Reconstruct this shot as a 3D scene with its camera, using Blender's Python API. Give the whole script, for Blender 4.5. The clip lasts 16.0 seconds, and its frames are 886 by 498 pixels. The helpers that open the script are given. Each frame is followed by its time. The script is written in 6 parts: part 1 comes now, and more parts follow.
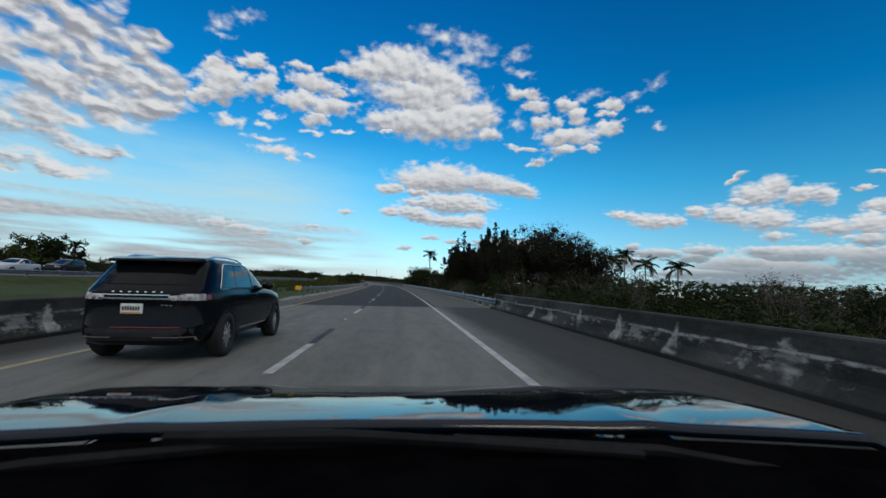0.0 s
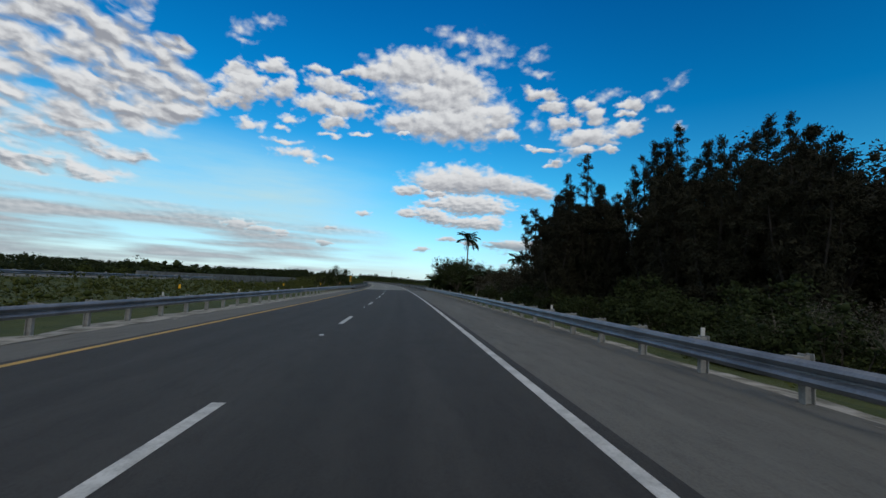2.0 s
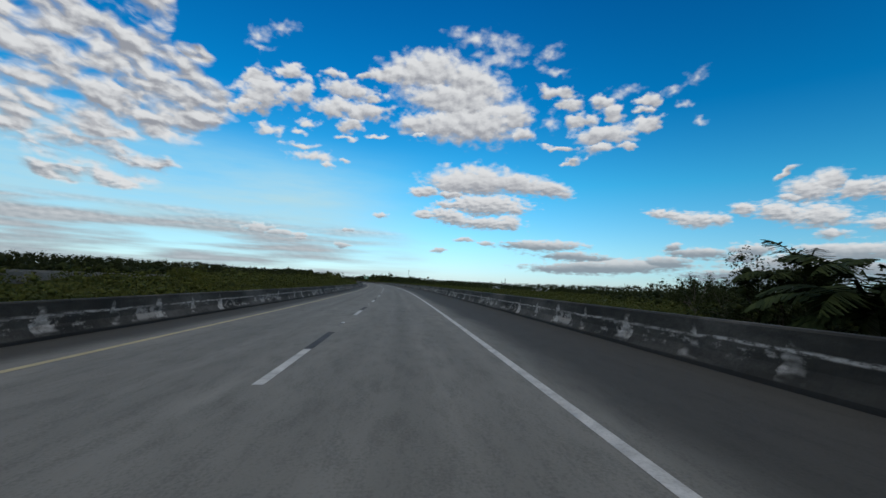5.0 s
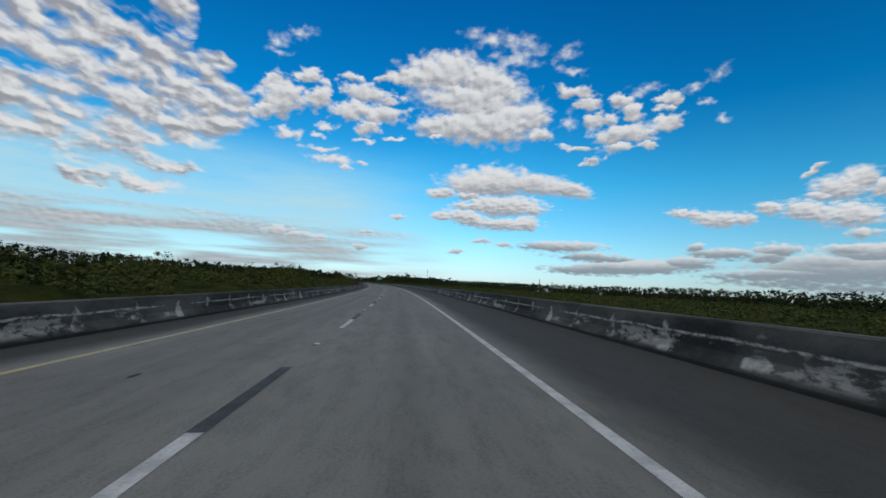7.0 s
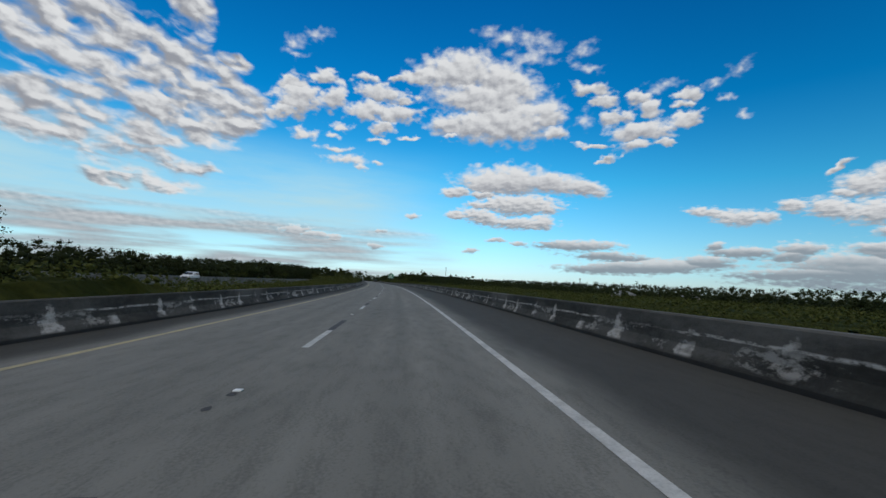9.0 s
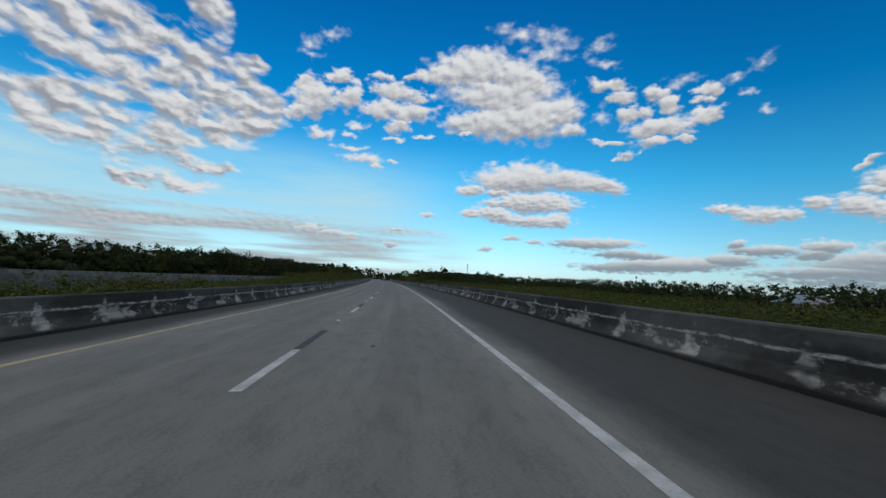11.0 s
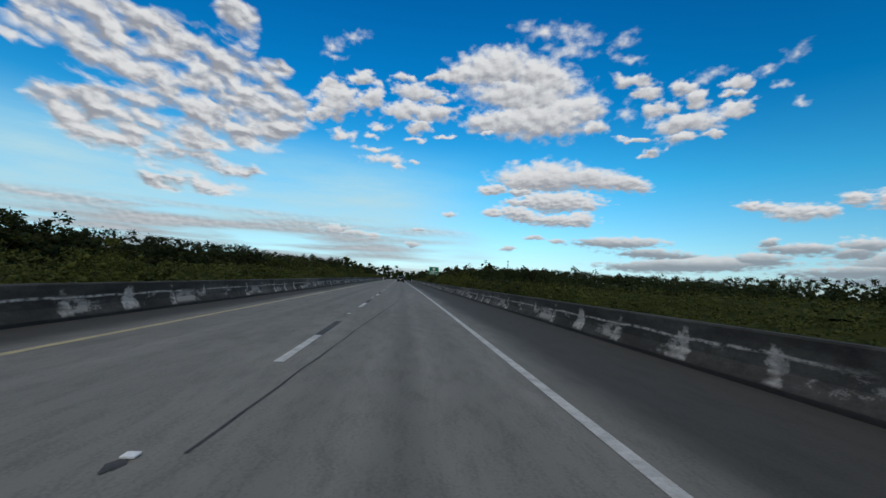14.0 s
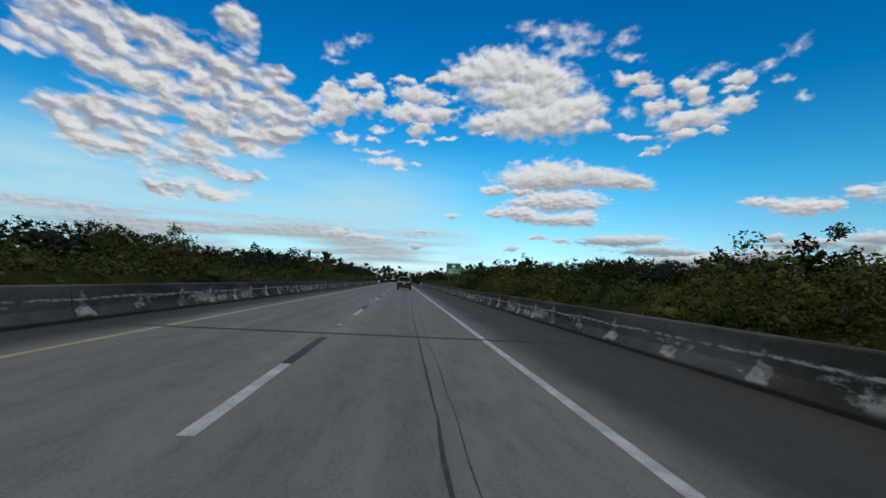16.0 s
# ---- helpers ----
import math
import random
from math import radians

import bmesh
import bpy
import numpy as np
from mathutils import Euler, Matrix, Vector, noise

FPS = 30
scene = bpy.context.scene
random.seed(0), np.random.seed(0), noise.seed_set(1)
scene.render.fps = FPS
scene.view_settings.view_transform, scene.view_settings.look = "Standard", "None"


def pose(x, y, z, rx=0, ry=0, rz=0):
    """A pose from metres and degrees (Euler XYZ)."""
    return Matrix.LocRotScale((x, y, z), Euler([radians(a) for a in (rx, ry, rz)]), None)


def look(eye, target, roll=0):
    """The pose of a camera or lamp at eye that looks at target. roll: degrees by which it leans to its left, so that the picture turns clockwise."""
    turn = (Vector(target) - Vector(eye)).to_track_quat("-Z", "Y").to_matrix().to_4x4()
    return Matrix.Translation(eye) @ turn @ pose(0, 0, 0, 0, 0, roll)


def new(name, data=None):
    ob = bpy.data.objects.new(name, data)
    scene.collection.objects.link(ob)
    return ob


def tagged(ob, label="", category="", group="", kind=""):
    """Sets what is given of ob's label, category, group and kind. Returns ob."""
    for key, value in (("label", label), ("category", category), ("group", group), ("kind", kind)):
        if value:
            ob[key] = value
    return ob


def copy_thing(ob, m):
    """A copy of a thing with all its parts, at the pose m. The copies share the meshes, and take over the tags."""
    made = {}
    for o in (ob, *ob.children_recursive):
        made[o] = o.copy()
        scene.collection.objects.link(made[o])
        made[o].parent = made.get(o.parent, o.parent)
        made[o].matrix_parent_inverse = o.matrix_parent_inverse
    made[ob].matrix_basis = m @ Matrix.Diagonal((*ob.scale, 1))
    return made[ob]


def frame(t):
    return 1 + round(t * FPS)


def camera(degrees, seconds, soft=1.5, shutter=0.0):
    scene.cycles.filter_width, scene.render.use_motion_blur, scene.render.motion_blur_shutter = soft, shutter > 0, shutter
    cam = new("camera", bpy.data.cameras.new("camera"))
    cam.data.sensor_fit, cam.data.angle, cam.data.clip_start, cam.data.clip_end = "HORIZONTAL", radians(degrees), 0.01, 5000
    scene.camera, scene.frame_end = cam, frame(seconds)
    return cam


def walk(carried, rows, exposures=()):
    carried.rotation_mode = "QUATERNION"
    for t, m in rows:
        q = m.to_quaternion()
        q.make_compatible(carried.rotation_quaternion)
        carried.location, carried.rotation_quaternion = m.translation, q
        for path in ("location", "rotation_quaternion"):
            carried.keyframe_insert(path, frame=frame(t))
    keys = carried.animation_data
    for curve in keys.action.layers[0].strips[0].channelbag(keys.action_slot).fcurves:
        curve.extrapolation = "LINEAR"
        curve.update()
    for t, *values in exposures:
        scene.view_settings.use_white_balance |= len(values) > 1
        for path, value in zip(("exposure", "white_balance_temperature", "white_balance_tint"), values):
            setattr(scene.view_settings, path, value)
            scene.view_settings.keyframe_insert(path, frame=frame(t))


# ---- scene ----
# The camera and its drive along the highway.
cam = camera(90.0, 16.0, shutter=0.012)
DRIVE = [
    (0, -0.05, -0.00, 1.327, -5.19, 4.60, -3.27),
    (0.5, -0.09, 16.60, 1.328, -4.54, 4.71, -3.36),
    (1, -0.26, 33.20, 1.329, -3.92, 4.73, -3.48),
    (1.5, -0.55, 49.80, 1.330, -3.42, 4.68, -3.48),
    (2, -1.02, 66.39, 1.329, -3.04, 4.67, -3.55),
    (2.5, -1.61, 82.98, 1.329, -2.70, 4.71, -3.43),
    (3, -2.35, 99.57, 1.328, -2.46, 4.64, -3.31),
    (3.5, -3.21, 116.14, 1.327, -2.18, 4.65, -3.13),
    (4, -4.21, 132.71, 1.325, -1.86, 4.59, -2.94),
    (4.5, -5.29, 149.26, 1.325, -1.27, 4.63, -3.00),
    (5, -6.49, 165.76, 1.325, -0.77, 4.63, -2.97),
    (5.5, -7.83, 182.21, 1.325, -0.26, 4.64, -2.91),
    (6, -9.30, 198.61, 1.325, 0.29, 4.65, -2.91),
    (6.5, -10.90, 214.97, 1.325, 0.93, 4.63, -3.04),
    (7, -12.64, 231.27, 1.325, 1.48, 4.69, -2.94),
    (7.5, -14.49, 247.51, 1.326, 1.98, 4.61, -3.04),
    (8, -16.49, 263.70, 1.326, 2.46, 4.62, -2.94),
    (8.5, -18.62, 279.84, 1.327, 2.89, 4.46, -3.10),
    (9, -20.89, 295.93, 1.328, 3.38, 4.49, -3.00),
    (9.5, -23.34, 311.95, 1.328, 3.87, 4.39, -3.06),
    (10, -25.92, 327.91, 1.328, 4.34, 4.29, -3.09),
    (10.5, -28.64, 343.81, 1.328, 4.83, 4.25, -3.08),
    (11, -31.50, 359.65, 1.328, 5.32, 4.18, -3.12),
    (11.5, -34.49, 375.43, 1.328, 5.82, 4.12, -3.12),
    (12, -37.60, 391.14, 1.328, 6.30, 4.08, -3.12),
    (12.5, -40.84, 406.81, 1.328, 6.80, 4.05, -3.12),
    (13, -44.21, 422.45, 1.327, 7.33, 4.10, -3.06),
    (13.5, -47.67, 438.07, 1.327, 7.78, 3.99, -3.12),
    (14, -51.24, 453.67, 1.327, 8.18, 4.00, -3.07),
    (14.5, -54.89, 469.25, 1.327, 8.46, 4.00, -2.99),
    (15, -58.64, 484.80, 1.328, 8.67, 4.06, -2.77),
    (15.5, -62.44, 500.34, 1.328, 8.65, 3.92, -2.74),
    (16, -66.25, 515.88, 1.330, 8.69, 4.19, -2.04),
]
walk(cam, [(t, pose(x, y, z, 90 + p, r, w)) for t, x, y, z, w, p, r in DRIVE],
     exposures=[(0.0, 0.0), (1.5, 0.0), (2.0, 0.03), (2.5, 0.12), (3.0, 0.2), (3.5, 0.16), (4.0, 0.08), (5.0, 0.0), (6.5, 0.0), (16.0, 0.0)])

# ---- light ----
SUN_EL, SUN_AZ = 38.0, 168.0   # degrees; azimuth clockwise from +y
sun = new("sun", bpy.data.lights.new("sun", "SUN"))
sun.data.energy, sun.data.angle, sun.data.color = 0.55, radians(14), (1.0, 0.90, 0.76)
sun.matrix_world = look((0, 0, 0), (-math.sin(radians(SUN_AZ)) * math.cos(radians(SUN_EL)), -math.cos(radians(SUN_AZ)) * math.cos(radians(SUN_EL)), -math.sin(radians(SUN_EL))))
sun.location = (0, 0, 200)


class Nodes:
    """Short hand for a node tree."""

    def __init__(self, tree):
        self.t = tree

    def add(self, kind, **props):
        n = self.t.nodes.new(kind)
        for k, v in props.items():
            if k == "op":
                n.operation = v
            elif k == "dims":
                n.noise_dimensions = v
            elif k == "blend":
                n.blend_type = v
            elif k == "dtype":
                n.data_type = v
            elif k == "vtype":
                n.vector_type = v
        return n

    def put(self, sock, v):
        if isinstance(v, bpy.types.NodeSocket):
            self.t.links.new(v, sock)
        elif v is not None:
            sock.default_value = v

    def math(self, op, a, b=None, c=None, clamp=False):
        n = self.add("ShaderNodeMath", op=op)
        n.use_clamp = clamp
        for i, v in enumerate((a, b, c)):
            self.put(n.inputs[i], v)
        return n.outputs[0]

    def vmath(self, op, a, b=None, out=0):
        n = self.add("ShaderNodeVectorMath", op=op)
        self.put(n.inputs[0], a)
        self.put(n.inputs[1], b)
        return n.outputs[out]

    def mapping(self, v, loc=(0, 0, 0), rot=(0, 0, 0), scale=(1, 1, 1), kind="POINT"):
        n = self.add("ShaderNodeMapping")
        n.vector_type = kind
        self.put(n.inputs["Vector"], v)
        n.inputs["Location"].default_value = loc
        n.inputs["Rotation"].default_value = rot
        n.inputs["Scale"].default_value = scale
        return n.outputs[0]

    def noise(self, v, scale, detail=4, rough=0.5, out="Fac", distort=0.0):
        n = self.add("ShaderNodeTexNoise")
        self.put(n.inputs["Vector"], v)
        n.inputs["Scale"].default_value, n.inputs["Detail"].default_value = scale, detail
        n.inputs["Roughness"].default_value, n.inputs["Distortion"].default_value = rough, distort
        return n.outputs[out]

    def ramp(self, v, lo, hi, a=0.0, b=1.0, smooth=True):
        n = self.add("ShaderNodeMapRange")
        n.interpolation_type = "SMOOTHSTEP" if smooth else "LINEAR"
        self.put(n.inputs["Value"], v)
        for name, x in (("From Min", lo), ("From Max", hi), ("To Min", a), ("To Max", b)):
            n.inputs[name].default_value = x
        return n.outputs[0]

    def mix(self, f, a, b, blend="MIX"):
        n = self.add("ShaderNodeMix", dtype="RGBA", blend=blend)
        self.put(n.inputs[0], f)
        for i, v in ((6, a), (7, b)):
            self.put(n.inputs[i], (*v, 1) if isinstance(v, tuple) and len(v) == 3 else v)
        return n.outputs[2]


# Cloud groups: azimuth (left of +y) and elevation of the centre, half axes and lean, all in degrees.
CLOUD_MAIN = [(2.7, 26.2, 5.9, 2.49, -4), (-3.4, 25.0, 5.5, 2.52, 16), (7.6, 25.5, 3.2, 0.88, -7), (-1.2, 23.3, 7.8, 2.19, 4), (10.9, 25.1, 1.2, 0.50, -5), (-4.0, 20.8, 6.4, 2.91, 1), (-9.1, 21.4, 2.4, 2.08, 2), (0.1, 20.1, 4.9, 1.88, -1), (-10.3, 19.2, 1.6, 0.87, 2), (3.5, 20.2, 3.1, 1.49, -10)]
CLOUD_RIGHT = [(-14.6, 23.9, 2.6, 0.80, 10), (-16.0, 22.6, 1.9, 0.82, 4), (-19.8, 22.6, 1.9, 0.81, 0), (-21.5, 21.5, 1.3, 1.46, 6), (-25.5, 22.4, 1.5, 0.66, -2), (-24.8, 21.3, 1.2, 0.54, 7), (-17.6, 20.6, 2.5, 0.95, 5), (-20.2, 18.9, 4.0, 1.28, -1), (-25.2, 19.7, 2.3, 0.82, -16), (-19.8, 17.3, 2.7, 0.65, -4), (-16.7, 16.0, 1.4, 0.41, -20), (-15.1, 17.5, 2.2, 0.33, 7), (-23.2, 17.5, 1.2, 0.50, 5)]
CLOUD_STACK = [(-4.3, 13.4, 6.0, 1.76, -1), (-1.7, 13.2, 2.9, 1.56, -2), (-9.7, 13.3, 4.2, 1.25, 6), (-13.9, 12.7, 2.6, 0.95, 15), (2.3, 11.8, 1.7, 0.65, -3), (-1.1, 11.7, 1.8, 0.43, -2), (-5.9, 10.5, 5.0, 1.28, 1), (-1.9, 10.4, 2.5, 0.50, -2), (-9.5, 10.0, 1.4, 0.64, -1), (1.9, 9.0, 1.5, 0.51, -3), (-1.4, 8.8, 2.9, 0.94, 10), (-6.0, 8.2, 4.1, 0.72, 1), (-8.8, 8.3, 1.5, 0.78, -1)]
CLOUD_LOW = [(22.5, 5.5, 1.8, 0.55, 6), (20.1, 5.3, 1.9, 0.42, 2), (17.7, 4.9, 1.2, 0.28, 0), (7.9, 8.5, 1.0, 0.36, -4), (11.8, 6.3, 1.0, 0.29, -4), (12.3, 4.4, 1.3, 0.36, 2), (0.0, 4.4, 1.0, 0.37, -3), (-3.2, 6.0, 1.3, 0.29, -2), (-6.1, 5.7, 1.1, 0.29, 2), (-27.3, 9.5, 2.3, 0.63, 7), (-30.3, 8.8, 2.8, 0.98, 6), (-32.5, 8.8, 1.2, 0.77, 9)]
CLOUD_EAST = [(22.3, 5.7, 2.3, 0.62, -3), (17.6, 5.2, 1.2, 0.38, -3), (-35.0, 9.7, 1.3, 0.74, 16), (-37.9, 9.3, 2.5, 1.10, 9), (-41.1, 8.7, 2.8, 1.37, 4), (-42.0, 6.9, 1.5, 0.52, 3), (-41.9, 12.1, 1.6, 1.25, -9), (-38.3, 13.1, 1.2, 0.32, -31), (-39.1, 10.6, 1.2, 0.43, 6)]
CLOUD_FAR = [(-40.4, 11.3, 2.4, 1.30, 4), (-43.9, 11.1, 1.8, 1.01, 5), (-45.9, 10.9, 1.1, 1.00, 40), (-46.3, 7.9, 2.4, 0.88, 3), (-49.3, 8.0, 1.7, 1.15, 3), (-48.8, 11.3, 0.9, 0.26, 6), (-49.7, 12.8, 0.9, 0.31, -3), (-49.9, 9.5, 1.3, 0.83, 5)]
CLOUD_BANK = [(-13.1, 5.5, 4.2, 0.70, 1), (-17.1, 4.4, 3.2, 0.62, 3), (-27.3, 3.9, 2.1, 0.70, -1), (-21.2, 3.1, 7.6, 0.73, -2), (-30.8, 5.0, 3.0, 0.55, 2), (-35.4, 5.3, 1.7, 0.63, 1), (-39.8, 3.9, 4.5, 1.08, 0), (-36.5, 2.9, 6.6, 0.57, -1), (-41.2, 5.3, 1.9, 0.53, 1), (-28.1, 5.7, 0.9, 0.38, 0)]
CLOUD_BANKFAR = [(-40.9, 3.5, 7.2, 1.66, -1), (-48.7, 4.8, 3.6, 1.32, 0), (-43.2, 5.0, 4.2, 0.86, 0), (-34.7, 4.7, 1.5, 0.70, -1), (-41.4, 3.9, 1.7, 0.65, -1), (-49.1, 6.4, 1.4, 0.79, 2)]
CLOUD_PUFF = [(23.1, 21.3, 3.1, 2.22, -9), (23.7, 22.7, 2.2, 0.98, -10), (20.2, 24.0, 1.9, 0.87, -4), (18.8, 22.0, 1.8, 1.76, -8), (25.0, 19.5, 2.5, 0.99, -15), (14.6, 24.6, 1.6, 0.57, -3), (12.8, 23.2, 3.4, 1.23, 5), (14.3, 21.1, 3.2, 1.24, -6), (9.8, 22.6, 1.8, 0.85, -5), (10.5, 20.8, 3.3, 1.06, -5), (12.5, 19.1, 1.8, 0.94, -6)]
CLOUD_PUFFLET = [(17.7, 18.6, 1.6, 0.53, -3), (22.1, 17.4, 2.3, 0.66, -2), (18.9, 17.5, 1.0, 0.40, -7), (18.2, 16.0, 2.1, 0.41, 1), (16.7, 14.8, 3.0, 0.69, 0), (14.8, 14.1, 1.0, 0.35, 2), (12.7, 14.8, 0.9, 0.28, -5), (8.8, 18.2, 1.6, 0.27, -2), (3.4, 18.6, 1.2, 0.27, -3), (12.9, 17.6, 1.5, 0.34, -6)]
CLOUD_WISP = [(-3.1, 30.3, 3.4, 1.00, 1), (-7.3, 29.5, 3.1, 1.40, 12), (-6.4, 27.9, 3.4, 0.91, 2), (-13.1, 28.3, 1.7, 0.76, -15), (-14.2, 26.5, 1.8, 0.54, 5), (24.1, 27.2, 1.5, 0.71, -3), (23.7, 26.1, 1.6, 0.36, -4), (21.3, 28.5, 1.5, 0.52, -10), (-28.0, 23.1, 1.5, 0.55, -30), (-30.1, 24.2, 1.5, 0.58, -10), (-29.2, 21.6, 0.9, 0.34, 9), (-30.6, 19.7, 0.7, 0.34, 9), (-13.8, 20.7, 1.0, 0.91, 3), (-22.8, 23.6, 2.0, 0.54, 0)]
CLOUD_FIELD = [(30.2, 18.8, 4.4, 3.81, 21), (34.3, 20.3, 6.2, 4.15, 8), (39.7, 15.7, 8.4, 2.85, 3), (45.3, 22.2, 10.8, 4.56, 2), (39.1, 20.6, 10.1, 4.51, 9), (45.4, 14.7, 7.7, 3.16, 0), (33.8, 17.1, 7.0, 2.90, 3), (30.9, 23.7, 2.1, 0.91, 8), (35.1, 27.3, 3.2, 2.30, 14)]
CLOUD_TAIL = [(35.7, 11.0, 4.9, 2.08, 6), (38.2, 11.1, 6.3, 1.30, 4), (39.0, 9.1, 5.1, 0.94, 0), (43.5, 12.2, 5.5, 1.21, -1)]


def cloud_group():
    """Cloud thickness, and how far its light top faces us, at a place of the sky given as (azimuth, elevation, 0) in degrees."""
    g = bpy.data.node_groups.new("cloud thickness", "ShaderNodeTree")
    g.interface.new_socket("Place", in_out="INPUT", socket_type="NodeSocketVector")
    g.interface.new_socket("Thickness", in_out="OUTPUT", socket_type="NodeSocketFloat")
    g.interface.new_socket("Light", in_out="OUTPUT", socket_type="NodeSocketFloat")
    n = Nodes(g)
    place = n.add("NodeGroupInput").outputs[0]
    out = n.add("NodeGroupOutput")
    sep = n.add("ShaderNodeSeparateXYZ")
    n.put(sep.inputs[0], place)
    az, el = sep.outputs[0], sep.outputs[1]
    small = n.ramp(el, 3.0, 20.0, 0.22, 1.0, False)     # finer billows lower in the sky

    def scaled(v, k):
        sc = n.add("ShaderNodeVectorMath", op="SCALE")
        n.put(sc.inputs[0], v)
        n.put(sc.inputs["Scale"], k)
        return sc.outputs[0]

    def then(v, before):
        """The same vector, worked out after another value, which keeps the shader's memory small."""
        k = n.add("ShaderNodeVectorMath", op="MULTIPLY_ADD")
        n.put(k.inputs[0], before)
        k.inputs[1].default_value = (1e-7, 1e-7, 1e-7)
        n.put(k.inputs[2], v)
        return k.outputs[0]

    def choose(f, a, b):
        m = n.add("ShaderNodeMix", dtype="FLOAT")
        n.put(m.inputs[0], f)
        n.put(m.inputs[2], a)
        n.put(m.inputs[3], b)
        return m.outputs[0]

    # billows: lumps on lumps, and their slope towards the light, which stands high on the right
    high = n.ramp(el, 10.0, 16.0)
    lumpy = n.mapping(place, scale=(0.85, 1.35, 1))
    knobs = choose(high, n.noise(n.mapping(lumpy, scale=(0.8, 1.25, 1)), 1.6, 4, 0.5), n.noise(lumpy, 0.75, 4, 0.48))
    lifted = then(lumpy, knobs)
    knobs_up = choose(high, n.noise(n.mapping(n.vmath("ADD", lifted, (-0.2, 0.40, 0)), scale=(0.8, 1.25, 1)), 1.6, 3, 0.5), n.noise(n.vmath("ADD", lifted, (-0.35, 0.80, 0)), 0.75, 3, 0.5))
    relief = n.math("SUBTRACT", knobs, knobs_up)
    fine = n.math("SUBTRACT", knobs, 0.5)
    coarse = n.vmath("SUBTRACT", n.noise(n.mapping(then(place, relief), scale=(0.8, 1.2, 1)), 0.45, 2, 0.5, "Color"), (0.5, 0.5, 0.5))
    finer = n.vmath("SUBTRACT", n.noise(n.mapping(then(place, coarse), scale=(0.9, 1.2, 1)), 1.3, 2, 0.45, "Color"), (0.5, 0.5, 0.5))
    bend = n.vmath("ADD", scaled(coarse, 2.2), scaled(finer, 1.3))
    warped = n.vmath("ADD", place, n.vmath("MULTIPLY", scaled(bend, small), (1.0, 0.75, 0)))

    def blobs(items, v, after):
        """The thickest of many billows, and the height inside it."""
        best = light = None
        for a, e, ra, rb, lean in items:
            q = n.mapping(then(v, after if best is None else best), (a, e, 0), (0, 0, radians(lean)), (ra, rb, 1), "TEXTURE")
            d = n.math("SUBTRACT", 1.0, n.vmath("LENGTH", q, out=1))
            y = n.vmath("DOT_PRODUCT", q, (0.0, 1.0, 0.0), 1)
            if best is None:
                best, light = d, y
            else:
                f = n.ramp(n.math("SUBTRACT", d, best), -0.15, 0.15, smooth=False)
                light = choose(f, light, y)
                best = n.math("MAXIMUM", best, d)
        return best, light

    def join(pair, other):
        f = n.ramp(n.math("SUBTRACT", other[0], pair[0]), -0.1, 0.1, smooth=False)
        return n.math("MAXIMUM", pair[0], other[0]), choose(f, pair[1], other[1])

    def body(items, v, after, base, rough, gain=1.0, lift=0.0):
        d, y = blobs(items, v, after)
        t = n.math("MULTIPLY_ADD", fine, rough, n.math("ADD", d, base))
        return (n.math("MULTIPLY", t, gain) if gain != 1.0 else t), n.math("ADD", y, lift) if lift else y

    all_ = body(CLOUD_MAIN, warped, relief, 0.16, 1.3)
    all_ = join(all_, body(CLOUD_STACK, warped, all_[0], 0.30, 1.5))
    all_ = join(all_, body(CLOUD_RIGHT + CLOUD_PUFF, warped, all_[0], 0.12, 2.1))
    all_ = join(all_, body(CLOUD_LOW + CLOUD_EAST + CLOUD_FAR, warped, all_[0], 0.16, 1.5))
    all_ = join(all_, body(CLOUD_PUFFLET, warped, all_[0], 0.10, 2.6, 0.7, 0.4))
    all_ = join(all_, body(CLOUD_WISP, warped, all_[0], 0.10, 2.8, 0.34, 0.5))
    # the broken field of small clouds: cells drawn out along one slanting direction
    slant = dict(rot=(0, 0, radians(10)), scale=(2.3, 1.05, 1), kind="TEXTURE")
    bent = n.vmath("ADD", then(place, all_[0]), n.vmath("MULTIPLY", coarse, (2.4, 1.6, 0)))
    cells = n.noise(n.mapping(bent, **slant), 0.66, 4, 0.44)
    cells_up = n.noise(n.mapping(n.vmath("ADD", then(bent, cells), (-0.2, 0.6, 0)), **slant), 0.66, 2, 0.44)
    d, _ = blobs(CLOUD_FIELD, place, cells_up)
    thin, _ = blobs(CLOUD_TAIL, warped, d)
    cover = n.math("MAXIMUM", n.math("MINIMUM", n.math("MULTIPLY", d, 1.8), 0.52), n.math("MINIMUM", n.math("MULTIPLY", thin, 1.5), 0.36))
    field = (n.math("ADD", cover, n.math("MULTIPLY", n.math("SUBTRACT", cells, 0.50), 2.5)), n.math("MULTIPLY_ADD", n.math("SUBTRACT", cells, cells_up), 5.0, -0.22))
    all_ = join(all_, field)
    # low flat streaks towards the horizon
    later = then(place, all_[0])
    streak = n.noise(n.mapping(later, rot=(0, 0, radians(-2)), scale=(0.11, 1.3, 1)), 0.7, 4, 0.42)
    lowmask = n.math("MULTIPLY", n.ramp(el, 8.5, 5.0), n.ramp(az, -2.0, 22.0, 0.25, 1.0))
    low = (n.math("SUBTRACT", n.math("MULTIPLY", n.math("SUBTRACT", streak, 0.36), n.math("MULTIPLY", lowmask, 2.3)), n.ramp(lowmask, 0.0, 0.4, 0.5, 0.0)), n.math("MULTIPLY", n.math("SUBTRACT", streak, 0.74), 2.2))
    d, y = blobs(CLOUD_BANK + CLOUD_BANKFAR, warped, streak)
